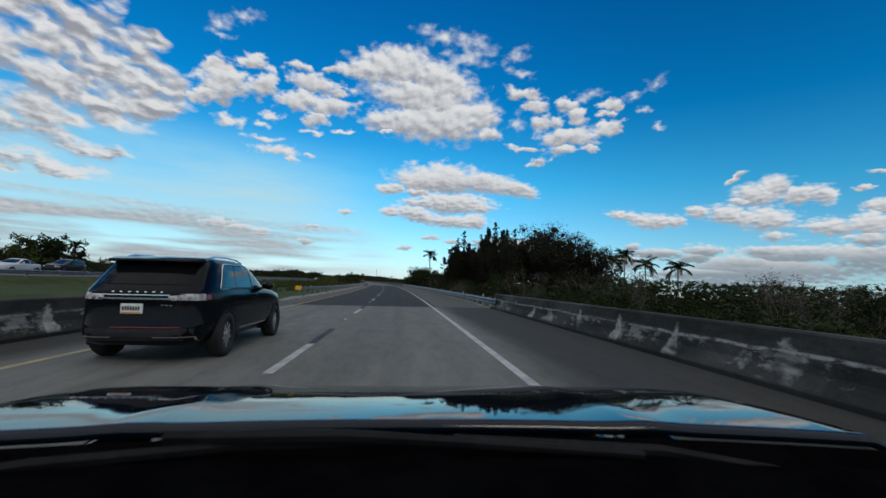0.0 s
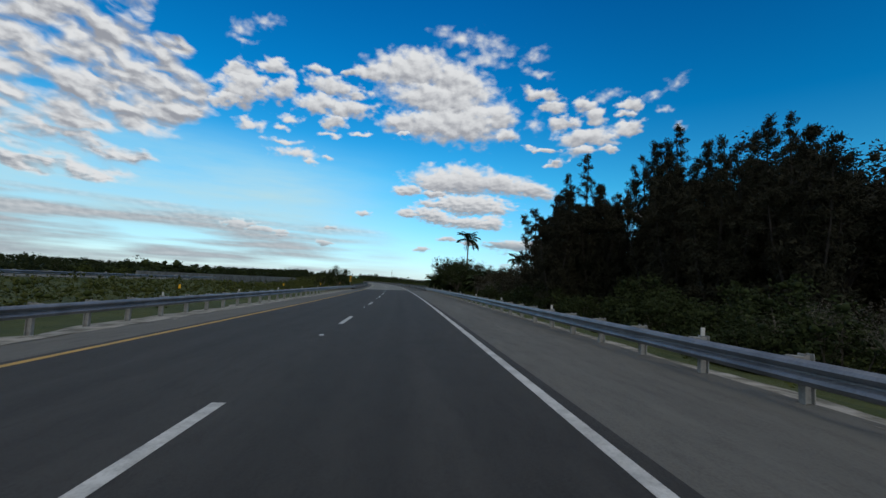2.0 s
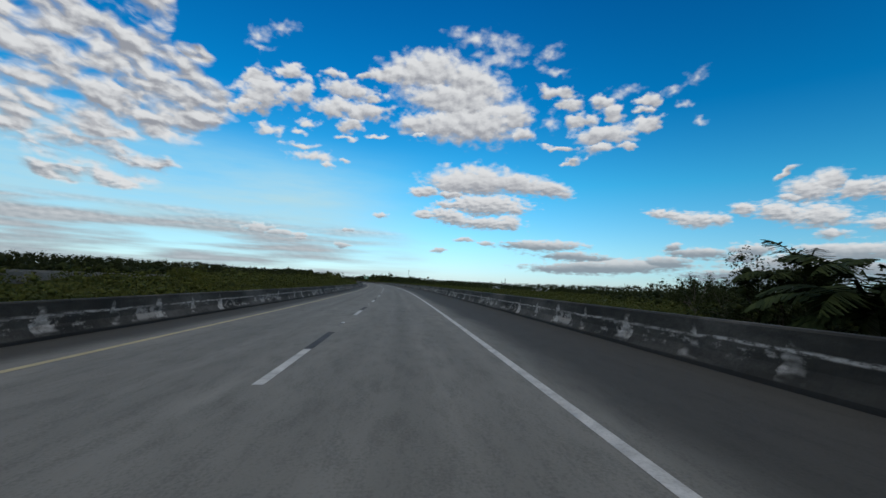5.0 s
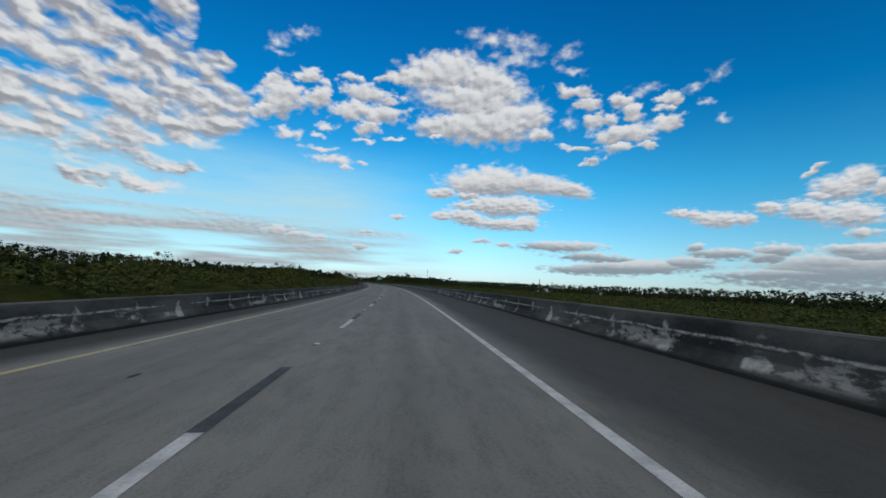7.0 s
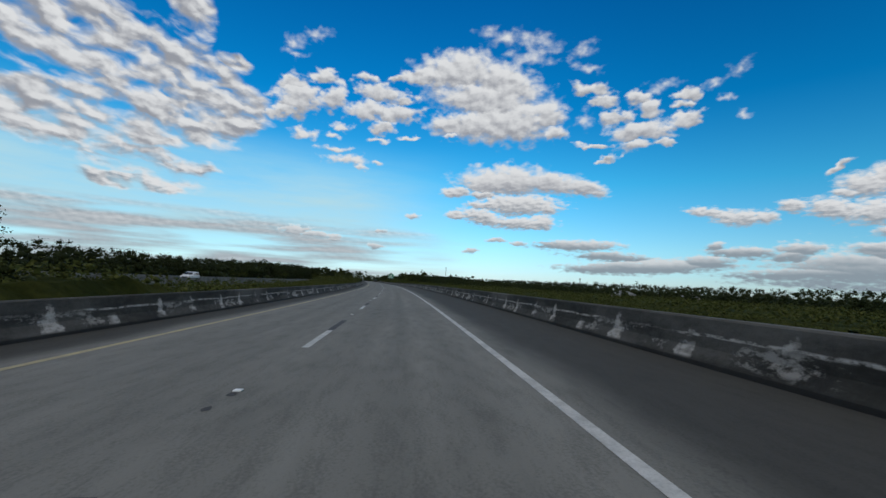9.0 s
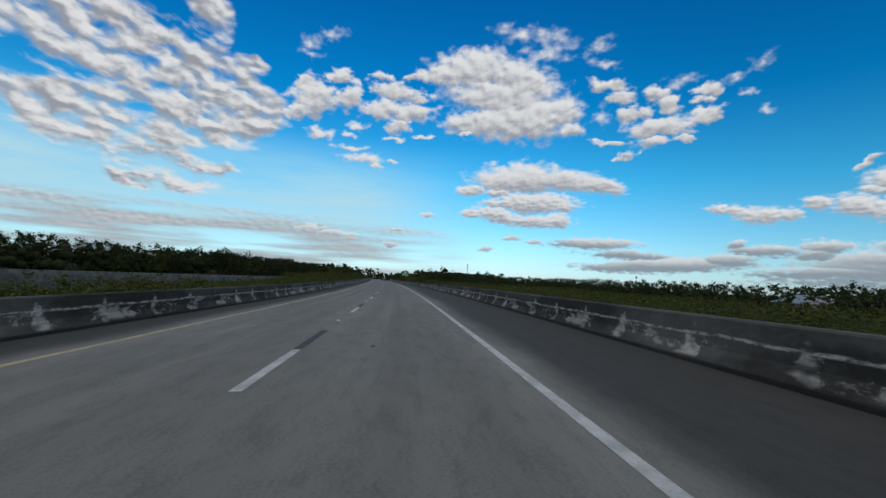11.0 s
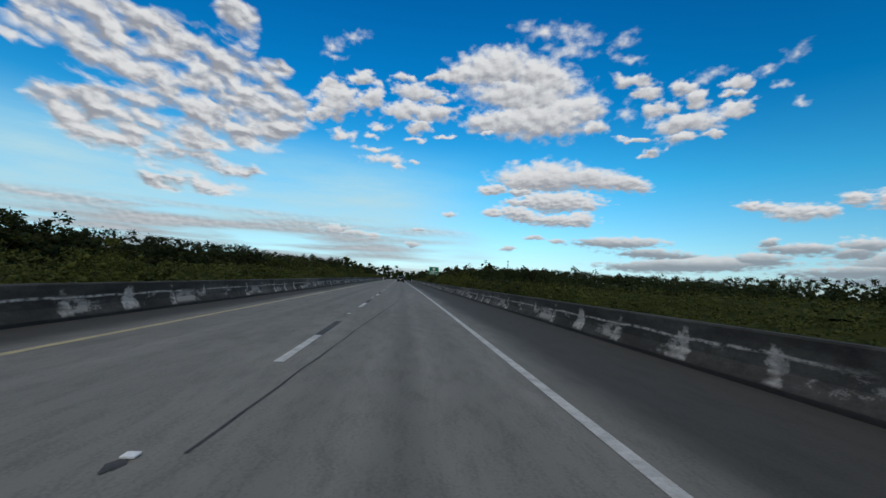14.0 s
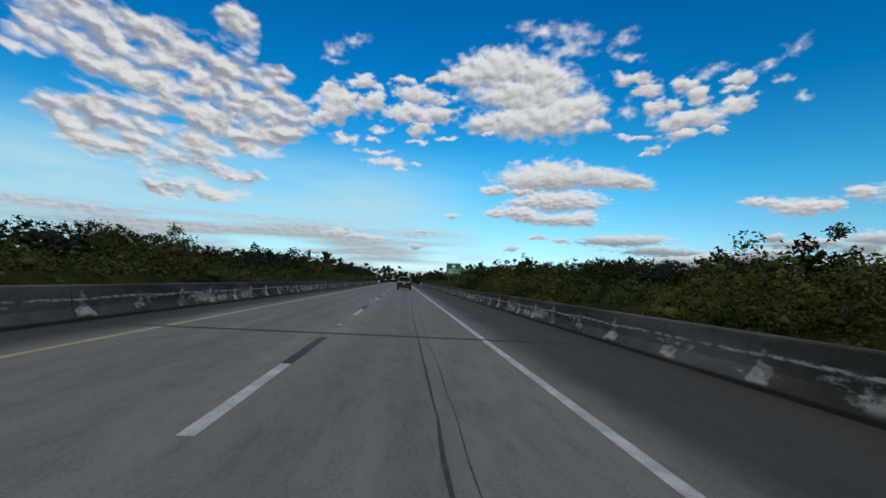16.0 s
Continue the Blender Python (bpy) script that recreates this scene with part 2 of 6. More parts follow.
    bank_ = (n.math("ADD", n.math("MULTIPLY_ADD", d, 0.75, 0.34), n.math("MULTIPLY_ADD", fine, 1.5, n.math("MULTIPLY", n.math("SUBTRACT", streak, 0.48), 2.0))), n.math("MULTIPLY_ADD", y, 1.2, -0.6))
    all_ = join(join(all_, low), bank_)
    # the sky behind goes on with broken cloud; unseen cover added overhead greys the light
    rear = n.noise(then(place, all_[0]), 0.10, 4, 0.55)
    back = (n.math("ADD", n.math("MAXIMUM", n.ramp(n.math("ABSOLUTE", az), 58.0, 80.0, -1.0, 0.45), n.ramp(el, 40.0, 52.0, -1.0, 0.9)), n.math("MULTIPLY", n.math("SUBTRACT", rear, 0.5), 3.0)), 0.0)
    all_ = join(all_, back)
    n.put(out.inputs[0], all_[0])
    n.put(out.inputs[1], n.math("MULTIPLY_ADD", n.math("MULTIPLY", relief, n.ramp(el, 3.5, 9.0, 0.25, 1.0)), 2.0, all_[1]))
    return g


def build_sky():
    world = bpy.data.worlds.new("sky")
    scene.world = world
    world.use_nodes = True
    world.node_tree.nodes.clear()
    n = Nodes(world.node_tree)
    d = n.add("ShaderNodeTexCoord").outputs["Generated"]
    xyz = n.add("ShaderNodeSeparateXYZ")
    n.put(xyz.inputs[0], d)
    x, y, z = xyz.outputs
    az = n.math("MULTIPLY", n.math("ARCTAN2", n.math("MULTIPLY", x, -1.0), y), 57.29578)
    el = n.math("MULTIPLY", n.math("ARCSINE", z), 57.29578)
    comb = n.add("ShaderNodeCombineXYZ")
    n.put(comb.inputs[0], az)
    n.put(comb.inputs[1], el)
    place = comb.outputs[0]
    c = n.add("ShaderNodeGroup")
    c.node_tree = cloud_group()
    n.put(c.inputs[0], place)
    thick, light = c.outputs
    sky = n.add("ShaderNodeTexSky")
    sky.sky_type = "NISHITA"
    sky.sun_disc = False
    sky.sun_elevation, sky.sun_rotation = radians(SUN_EL), radians(SUN_AZ)
    sky.altitude, sky.air_density, sky.dust_density, sky.ozone_density = 0, 1.0, 0.4, 1.5
    # the camera's strong blue, by elevation
    tint = n.add("ShaderNodeValToRGB")
    n.put(tint.inputs[0], n.ramp(el, 0.0, 45.0, smooth=False))
    stops = [(0.0, (0.082, 0.104, 0.148)), (0.11, (0.068, 0.118, 0.140)), (0.29, (0.020, 0.118, 0.148)), (0.49, (0.001, 0.088, 0.140)), (0.75, (0.0005, 0.071, 0.130)), (1.0, (0.0005, 0.067, 0.128))]
    while len(tint.color_ramp.elements) < len(stops):
        tint.color_ramp.elements.new(0.5)
    for e, (p, col) in zip(tint.color_ramp.elements, stops):
        e.position, e.color = p, (*col, 1)
    blue = n.mix(1.0, sky.outputs[0], tint.outputs[0], "MULTIPLY")
    # blue dimmed towards the right, by azimuth
    deep = n.ramp(az, -42.0, 12.0, 0.84, 1.04)
    blue = n.mix(1.0, blue, n.mix(deep, (0, 0, 0), (1, 1, 1)), "MULTIPLY")
    # thin veil, lower left
    veil = n.math("MULTIPLY", n.noise(n.mapping(place, rot=(0, 0, radians(-8)), scale=(0.06, 0.35, 1)), 1.0, 5, 0.6), n.math("MULTIPLY", n.ramp(az, -4.0, 20.0), n.math("MULTIPLY", n.ramp(el, 2.0, 6.0), n.ramp(el, 18.0, 9.0))))
    blue = n.mix(n.math("MULTIPLY", veil, 1.4, clamp=True), blue, (0.46, 0.70, 0.78))
    alpha = n.ramp(thick, -0.08, 0.62)
    bright = n.math("MULTIPLY", n.ramp(light, -1.1, 0.75), n.ramp(thick, 0.6, 1.2, 1.0, 0.9))
    edge = n.ramp(thick, 0.1, 0.55, 0.2, 0.0)
    bright = n.math("ADD", bright, edge, clamp=True)
    grey = n.mix(n.ramp(el, 2, 14), (0.25, 0.31, 0.36), (0.30, 0.315, 0.355))
    white = n.mix(n.ramp(el, 0, 9), (0.56, 0.62, 0.655), (0.715, 0.73, 0.745))
    cloud = n.mix(bright, grey, white)
    full = n.mix(alpha, blue, cloud)
    bg = n.add("ShaderNodeBackground")
    n.put(bg.inputs[0], full)
    bg.inputs[1].default_value = 1.0
    o = n.add("ShaderNodeOutputWorld")
    n.put(o.inputs[0], bg.outputs[0])


build_sky()

# ---- materials ----
def material(name, paint, rough=0.8, metal=0.0, bump=None, bump_depth=0.01, spec=0.3, coat=0.0):
    """paint(n, coords) gives the colour; coords: 'Object' metres or 'UV' metres along and across."""
    m = bpy.data.materials.new(name)
    m.use_nodes = True
    n = Nodes(m.node_tree)
    b = m.node_tree.nodes["Principled BSDF"]
    tc = n.add("ShaderNodeTexCoord")
    c = paint(n, tc) if callable(paint) else (*paint, 1)
    n.put(b.inputs["Base Color"], c)
    r = rough(n, tc) if callable(rough) else rough
    n.put(b.inputs["Roughness"], r)
    b.inputs["Metallic"].default_value = metal
    b.inputs["Specular IOR Level"].default_value = spec
    b.inputs["Coat Weight"].default_value = coat
    b.inputs["Coat Roughness"].default_value = 0.03
    if bump:
        k = n.add("ShaderNodeBump")
        k.inputs["Strength"].default_value, k.inputs["Distance"].default_value = 1.0, bump_depth
        n.put(k.inputs["Height"], bump(n, tc))
        n.put(b.inputs["Normal"], k.outputs[0])
    return m


def plain(a, b, scale=3.0, fine=60.0):
    """Two tones mixed by noise at two scales."""
    def paint(n, tc):
        f = n.ramp(n.noise(tc.outputs["Object"], scale, 5, 0.6), 0.35, 0.65)
        c = n.mix(f, a, b)
        g = n.ramp(n.noise(tc.outputs["Object"], fine, 3, 0.6), 0.3, 0.7, 0.82, 1.12)
        return n.mix(1.0, c, n.mix(g, (0, 0, 0), (1, 1, 1)), "MULTIPLY")
    return paint


def road_paint(base, dark, track, dirty=None):
    """Paving with wheel tracks, oil, patches and fine aggregate, in metres along and across."""
    def paint(n, tc):
        uv = tc.outputs["UV"]
        sep = n.add("ShaderNodeSeparateXYZ")
        n.put(sep.inputs[0], uv)
        big = n.ramp(n.noise(n.mapping(uv, scale=(0.05, 0.35, 1)), 1.0, 5, 0.6), 0.3, 0.7)
        c = n.mix(big, base, dark)
        stain = n.math("MULTIPLY", n.ramp(n.noise(n.mapping(uv, scale=(0.35, 0.9, 1)), 1.0, 6, 0.68), 0.46, 0.72), 0.75)
        c = n.mix(stain, c, track)
        pale = n.math("MULTIPLY", n.ramp(n.noise(n.mapping(uv, loc=(31, 7, 0), scale=(0.09, 0.8, 1)), 1.0, 5, 0.65), 0.52, 0.72), 0.55)
        c = n.mix(pale, c, tuple(min(1.0, v * 1.22) for v in base))
        lane = n.math("ABSOLUTE", n.math("SUBTRACT", n.math("FRACT", n.math("DIVIDE", n.math("ADD", sep.outputs[1], 1.86), 3.66)), 0.5))
        wheel = n.ramp(n.math("ABSOLUTE", n.math("SUBTRACT", lane, 0.25)), 0.0, 0.16, 1.0, 0.0)
        oil = n.ramp(lane, 0.0, 0.12, 1.0, 0.0)
        c = n.mix(n.math("MULTIPLY", n.math("MAXIMUM", n.math("MULTIPLY", wheel, 0.5), oil), n.ramp(n.noise(n.mapping(uv, scale=(0.04, 0.6, 1)), 1.0, 4), 0.3, 0.7, 0.3, 1.0)), c, track)
        if dirty:
            # grime on the unused strips along the barriers, with ragged edges
            rag = n.math("MULTIPLY", n.math("SUBTRACT", n.noise(n.mapping(uv, scale=(0.12, 0.5, 1)), 1.0, 5, 0.6), 0.5), 2.6)
            grime = n.math("MAXIMUM", n.ramp(n.math("MULTIPLY_ADD", rag, 0.45, sep.outputs[1]), 1.7, 2.9, 0.0, 0.95), n.ramp(n.math("SUBTRACT", sep.outputs[1], n.math("MULTIPLY", rag, 0.3)), -5.5, -6.5, 0.0, 0.95))
            c = n.mix(grime, c, dirty)
        g = n.ramp(n.noise(uv, 30.0, 4, 0.7), 0.3, 0.7, 0.78, 1.16)
        mottle = n.ramp(n.noise(n.mapping(uv, loc=(5, 3, 0), scale=(0.7, 2.6, 1)), 1.6, 6, 0.7), 0.3, 0.7, 0.80, 1.16)
        return n.mix(1.0, c, n.mix(n.math("MULTIPLY", g, mottle), (0, 0, 0), (1, 1, 1)), "MULTIPLY")
    return paint


def grit(scale, detail=3):
    return lambda n, tc: n.noise(tc.outputs["Object"], scale, detail, 0.65)


def barrier_paint(n, tc):
    """Sooty weathered concrete with a pale lime line, drips at the seams and blotches."""
    uv = tc.outputs["UV"]
    sep = n.add("ShaderNodeSeparateXYZ")
    n.put(sep.inputs[0], uv)
    u, v = sep.outputs[0], sep.outputs[1]
    c = n.mix(n.ramp(n.noise(n.mapping(uv, scale=(0.3, 1.2, 1)), 1.3, 6, 0.65), 0.3, 0.7), (0.014, 0.0138, 0.0115), (0.044, 0.0425, 0.036))
    soot = n.ramp(n.noise(n.mapping(uv, scale=(1.8, 0.3, 1)), 1.0, 5, 0.6), 0.48, 0.7)
    c = n.mix(n.math("MULTIPLY", soot, 0.65), c, (0.016, 0.015, 0.014))
    wob = n.math("SUBTRACT", n.noise(n.mapping(uv, scale=(0.45, 0.0, 1)), 1.0, 4), 0.5)
    h = n.math("MULTIPLY_ADD", wob, 0.16, v)
    some = n.noise(n.mapping(uv, scale=(0.22, 0.0, 1)), 1.0, 3)
    ragged = n.noise(n.mapping(uv, scale=(3.0, 8.0, 1)), 1.0, 4, 0.7)
    line = n.math("MULTIPLY", n.ramp(n.math("ABSOLUTE", n.math("SUBTRACT", h, 0.50)), 0.008, 0.045, 1.0, 0.0), n.math("MULTIPLY", n.ramp(some, 0.36, 0.50), n.ramp(ragged, 0.36, 0.6)))
    # drips and fans about every three metres
    jit = n.math("MULTIPLY", n.math("SUBTRACT", n.noise(n.mapping(uv, scale=(0.33, 0.0, 1)), 1.0, 2), 0.5), 1.3)
    k = n.math("SUBTRACT", n.math("FRACT", n.math("DIVIDE", n.math("ADD", u, jit), 2.3)), 0.5)
    wide = n.math("MULTIPLY_ADD", n.ramp(v, 0.75, 0.1), 0.09, 0.025)
    bendy = n.math("MULTIPLY", n.math("SUBTRACT", n.noise(n.mapping(uv, scale=(2.4, 3.4, 1)), 1.0, 5, 0.7), 0.5), 0.36)
    drip = n.math("MULTIPLY", n.ramp(n.math("SUBTRACT", n.math("ABSOLUTE", n.math("ADD", k, bendy)), wide), -0.03, 0.02, 1.0, 0.0), n.ramp(n.noise(n.mapping(uv, scale=(0.5, 1.6, 1)), 1.0, 3, 0.7), 0.42, 0.58))
    drip = n.math("MULTIPLY", drip, n.math("MULTIPLY", n.ramp(v, 0.76, 0.6), n.ramp(v, 0.06, 0.14)))
    patchy = n.noise(n.mapping(uv, scale=(0.55, 1.6, 1)), 1.0, 3, 0.55)
    frayed = n.noise(n.mapping(uv, scale=(3.5, 7.0, 1)), 1.0, 5, 0.75)
    blot = n.ramp(n.math("MULTIPLY_ADD", frayed, 0.6, patchy), 0.82, 0.95)
    blot = n.math("MULTIPLY", blot, n.math("MULTIPLY", n.ramp(v, 0.6, 0.4), n.ramp(v, 0.08, 0.2)))
    veil = n.math("MULTIPLY", n.ramp(n.math("MULTIPLY_ADD", frayed, 0.3, n.noise(n.mapping(uv, scale=(0.25, 0.8, 1)), 1.0, 3)), 0.55, 0.9), 0.2)
    pale = n.math("MAXIMUM", n.math("MAXIMUM", line, n.math("MULTIPLY", drip, n.ramp(frayed, 0.3, 0.6, 0.4, 1.0))), n.math("MAXIMUM", n.math("MULTIPLY", blot, 0.6), veil))
    c = n.mix(n.math("MULTIPLY", pale, 0.9), c, (0.47, 0.445, 0.41))
    # colour darkens towards the foot, over the lowest 12 cm
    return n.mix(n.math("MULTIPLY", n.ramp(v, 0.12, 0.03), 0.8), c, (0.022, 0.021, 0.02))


M_CONCRETE = material("bridge deck concrete", road_paint((0.199, 0.196, 0.176), (0.160, 0.157, 0.141), (0.130, 0.128, 0.115), (0.044, 0.0425, 0.037)), 0.9, bump=grit(40), bump_depth=0.004)
M_ASPHALT = material("asphalt", road_paint((0.043, 0.0415, 0.0385), (0.035, 0.034, 0.0315), (0.026, 0.025, 0.0235)), 0.88, bump=grit(60), bump_depth=0.006)
M_SHOULDER = material("worn grey shoulder", road_paint((0.127, 0.123, 0.110), (0.098, 0.095, 0.085), (0.105, 0.102, 0.091)), 0.92, bump=grit(50), bump_depth=0.006)
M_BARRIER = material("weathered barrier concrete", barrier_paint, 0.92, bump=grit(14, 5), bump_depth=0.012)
M_WHITE = material("worn white road paint", plain((0.52, 0.52, 0.50), (0.36, 0.36, 0.345), 3.0, 30), 0.75)
M_YELLOW = material("worn yellow road paint", plain((0.50, 0.30, 0.06), (0.38, 0.24, 0.06), 2.0, 30), 0.7)
M_FADED = material("faded yellow road paint", plain((0.42, 0.36, 0.20), (0.33, 0.29, 0.18), 2.0, 30), 0.75)
M_BLACK = material("black contrast paint", plain((0.035, 0.035, 0.035), (0.06, 0.06, 0.06), 4.0, 40), 0.8)
M_RUBBER = material("joint rubber", plain((0.03, 0.03, 0.03), (0.05, 0.05, 0.05)), 0.85)
M_PARAPET = material("pale grey parapet concrete", plain((0.20, 0.195, 0.175), (0.11, 0.107, 0.096), 0.7, 6), 0.9, bump=grit(14, 5), bump_depth=0.01)
M_STEEL = material("galvanised steel", plain((0.24, 0.25, 0.265), (0.15, 0.16, 0.175), 1.2, 25), 0.5, 0.6, spec=0.4)
M_POST = material("weathered post", plain((0.30, 0.30, 0.29), (0.2, 0.2, 0.19), 2.0, 20), 0.8)
M_GRASS = material("grass", plain((0.036, 0.052, 0.011), (0.066, 0.078, 0.018), 0.6, 9), 0.95, bump=grit(6, 5), bump_depth=0.12)
M_SAND = material("pale sandy gravel", plain((0.36, 0.34, 0.30), (0.12, 0.115, 0.09), 1.8, 9), 0.95, bump=grit(12, 5), bump_depth=0.03)


def leaf_material(name, a, b):
    """Leaves that differ from leaf to leaf and from plant to plant."""
    m = bpy.data.materials.new(name)
    m.use_nodes = True
    n = Nodes(m.node_tree)
    p = m.node_tree.nodes["Principled BSDF"]
    c = n.mix(n.add("ShaderNodeNewGeometry").outputs["Random Per Island"], a, b)
    g = n.math("MULTIPLY_ADD", n.add("ShaderNodeObjectInfo").outputs["Random"], 0.5, 0.75)
    n.put(p.inputs["Base Color"], n.mix(1.0, c, n.mix(g, (0, 0, 0), (1, 1, 1)), "MULTIPLY"))
    p.inputs["Roughness"].default_value = 0.75
    p.inputs["Specular IOR Level"].default_value = 0.08
    return m


M_LEAF_PINE = leaf_material("dark needle foliage", (0.018, 0.019, 0.012), (0.038, 0.036, 0.022))
M_LEAF = leaf_material("broad leaves", (0.032, 0.044, 0.011), (0.064, 0.074, 0.018))
M_LEAF_MARSH = leaf_material("olive marsh leaves", (0.036, 0.048, 0.012), (0.070, 0.076, 0.019))
M_THICKET = material("tangled brush", plain((0.030, 0.040, 0.010), (0.070, 0.076, 0.019), 0.5, 5), 0.95, bump=grit(5, 6), bump_depth=0.5, spec=0.02)
M_LEAF_DARK = leaf_material("dark leaves", (0.017, 0.025, 0.009), (0.032, 0.042, 0.013))
M_LEAF_YOUNG = leaf_material("yellow green leaves", (0.048, 0.062, 0.013), (0.088, 0.096, 0.021))
M_LEAF_PALM = leaf_material("palm fronds", (0.022, 0.036, 0.014), (0.05, 0.068, 0.024))
M_LEAF_BROWN = leaf_material("brown green brush", (0.024, 0.025, 0.014), (0.052, 0.047, 0.030))
M_LEAF_DRY = leaf_material("dry grey twigs", (0.07, 0.062, 0.05), (0.12, 0.105, 0.085))
M_BARK = material("grey bark", plain((0.12, 0.105, 0.085), (0.065, 0.055, 0.045), 2.5, 20), 0.95, bump=grit(8, 5), bump_depth=0.03)
M_BARK_DARK = material("dark bark", plain((0.045, 0.040, 0.034), (0.022, 0.020, 0.018), 2.5, 20), 0.95, bump=grit(8, 5), bump_depth=0.03, spec=0.1)
M_PALM_TRUNK = material("pale palm trunk", plain((0.25, 0.235, 0.205), (0.15, 0.14, 0.12), 2.5, 20), 0.95, bump=grit(8, 5), bump_depth=0.02)


# ---- the road's line ----
HEAD_S = [-200, -100, 0, 50, 100, 150, 200, 250, 300, 350, 400, 450, 490, 522, 640, 1600]
HEAD_DEG = [-2.6, -1.6, 0.0, 1.38, 2.66, 3.97, 5.38, 6.9, 8.52, 10.15, 11.66, 12.9, 13.56, 13.8, 13.8, 13.8]
_ss = np.arange(-200, 1600, 1.0)
_hh = np.radians(np.convolve(np.pad(np.interp(_ss, HEAD_S, HEAD_DEG), 20, mode="edge"), np.ones(41) / 41, "valid"))
_xx = np.concatenate([[0], np.cumsum(-np.sin(_hh[:-1]))])
_yy = np.concatenate([[0], np.cumsum(np.cos(_hh[:-1]))])
_xx, _yy = _xx - _xx[200], _yy - _yy[200]


def bank(s):
    """The fall of the paving to the right, as a slope."""
    return math.tan(radians(float(np.interp(s, [0, 395, 462, 520, 600], [-1.9, -1.9, -0.2, 1.1, 1.1]))))


def at(s, lat, z=0.0, tilt=True):
    """The place s metres along the road, lat metres right of the drive's line and z metres above the paving."""
    h = float(np.interp(s, _ss, _hh))
    return Vector((float(np.interp(s, _ss, _xx)) + lat * math.cos(h), float(np.interp(s, _ss, _yy)) + lat * math.sin(h), z - (lat * bank(s) if tilt else 0)))


def heading(s):
    return math.degrees(float(np.interp(s, _ss, _hh)))


def mesh_from(name, verts, faces, uvs=None, smooth=False):
    me = bpy.data.meshes.new(name)
    me.from_pydata(verts, [], faces)
    if uvs is not None:
        layer = me.uv_layers.new(name="UVMap")
        flat = np.array([uvs[v] for f in faces for v in f], dtype=np.float32).ravel()
        layer.data.foreach_set("uv", flat)
    if smooth:
        me.polygons.foreach_set("use_smooth", [True] * len(me.polygons))
    me.update()
    return me


def sweep(name, profile, s0, s1, mat, step=2.0, closed=False, tilt=True, smooth=False, wave=None):
    """A profile of (lat, z) drawn along the road from s0 to s1. UV: metres along, metres round the profile or across."""
    n = max(1, int(math.ceil((s1 - s0) / step)))
    k = len(profile)
    verts, uvs, faces = [], [], []
    for i in range(n + 1):
        s = s0 + (s1 - s0) * i / n
        for lat, z in profile:
            w = wave(s) if wave else (0.0, 0.0)
            verts.append(at(s, lat + w[0], z + w[1], tilt))
            uvs.append((s, z if closed else lat))
    m = k if closed else k - 1
    for i in range(n):
        for j in range(m):
            a, b = i * k + j, i * k + (j + 1) % k
            faces.append((a, b, b + k, a + k))
    if closed:
        faces.append(tuple(range(k))[::-1])
        faces.append(tuple(n * k + j for j in range(k)))
    me = mesh_from(name, verts, faces, uvs, smooth)
    me.materials.append(mat)
    return new(name, me)


def child(ob, parent):
    ob.parent = parent
    ob.matrix_parent_inverse = parent.matrix_world.inverted()
    return ob


def part(name, bm, mat, parent, label="", smooth=False):
    me = bpy.data.meshes.new(name)
    bm.to_mesh(me)
    bm.free()
    me.materials.append(mat)
    if smooth:
        me.polygons.foreach_set("use_smooth", [True] * len(me.polygons))
    ob = new(name, me)
    ob.parent = parent
    if label:
        ob["label"] = label
    return ob


def box(bm, x0, y0, z0, x1, y1, z1, bevel=0.0):
    v = [bm.verts.new(p) for p in ((x0, y0, z0), (x1, y0, z0), (x1, y1, z0), (x0, y1, z0), (x0, y0, z1), (x1, y0, z1), (x1, y1, z1), (x0, y1, z1))]
    f = [bm.faces.new([v[i] for i in q]) for q in ((3, 2, 1, 0), (4, 5, 6, 7), (0, 1, 5, 4), (1, 2, 6, 5), (2, 3, 7, 6), (3, 0, 4, 7))]
    if bevel:
        es = list({e for q in f for e in q.edges})
        bmesh.ops.bevel(bm, geom=es, offset=bevel, segments=2, affect="EDGES", profile=0.6)
    return bm


# ---- ground and paving ----
BRIDGE1_END, BRIDGE2_START, ROAD_END = 24.5, 142.9, 760.0
R_EDGE, R_TOE, L_YELLOW, L_TOE = 1.8, 5.05, -5.5, -7.35


def ground_height(s, lat):
    """The land: an embankment where the road lies on earth, low wet land under the bridges."""
    earth = np.interp(s, [10, 30, 138, 150], [0.0, 1.0, 1.0, 0.0])
    right = np.interp(lat, [5.2, 7.0, 14.0, 26.0, 60.0], [-0.14, -0.35, -1.3, -2.2, -2.6])
    left = np.interp(-lat, [7.4, 9.0, 16.0, 26.0, 30.0, 60.0], [-0.14, -0.3, -0.7, -0.7, -0.4, -1.6])
    bank_z = np.where(lat > 0, right, left)
    bank_z = np.where((lat > -7.4) & (lat < 5.2), -0.30, bank_z)
    low = np.where(np.abs(lat) > 30, -1.6, -1.9)
    low = np.where((lat > -47) & (lat < -27), -2.9, low)
    return bank_z * earth + low * (1 - earth)


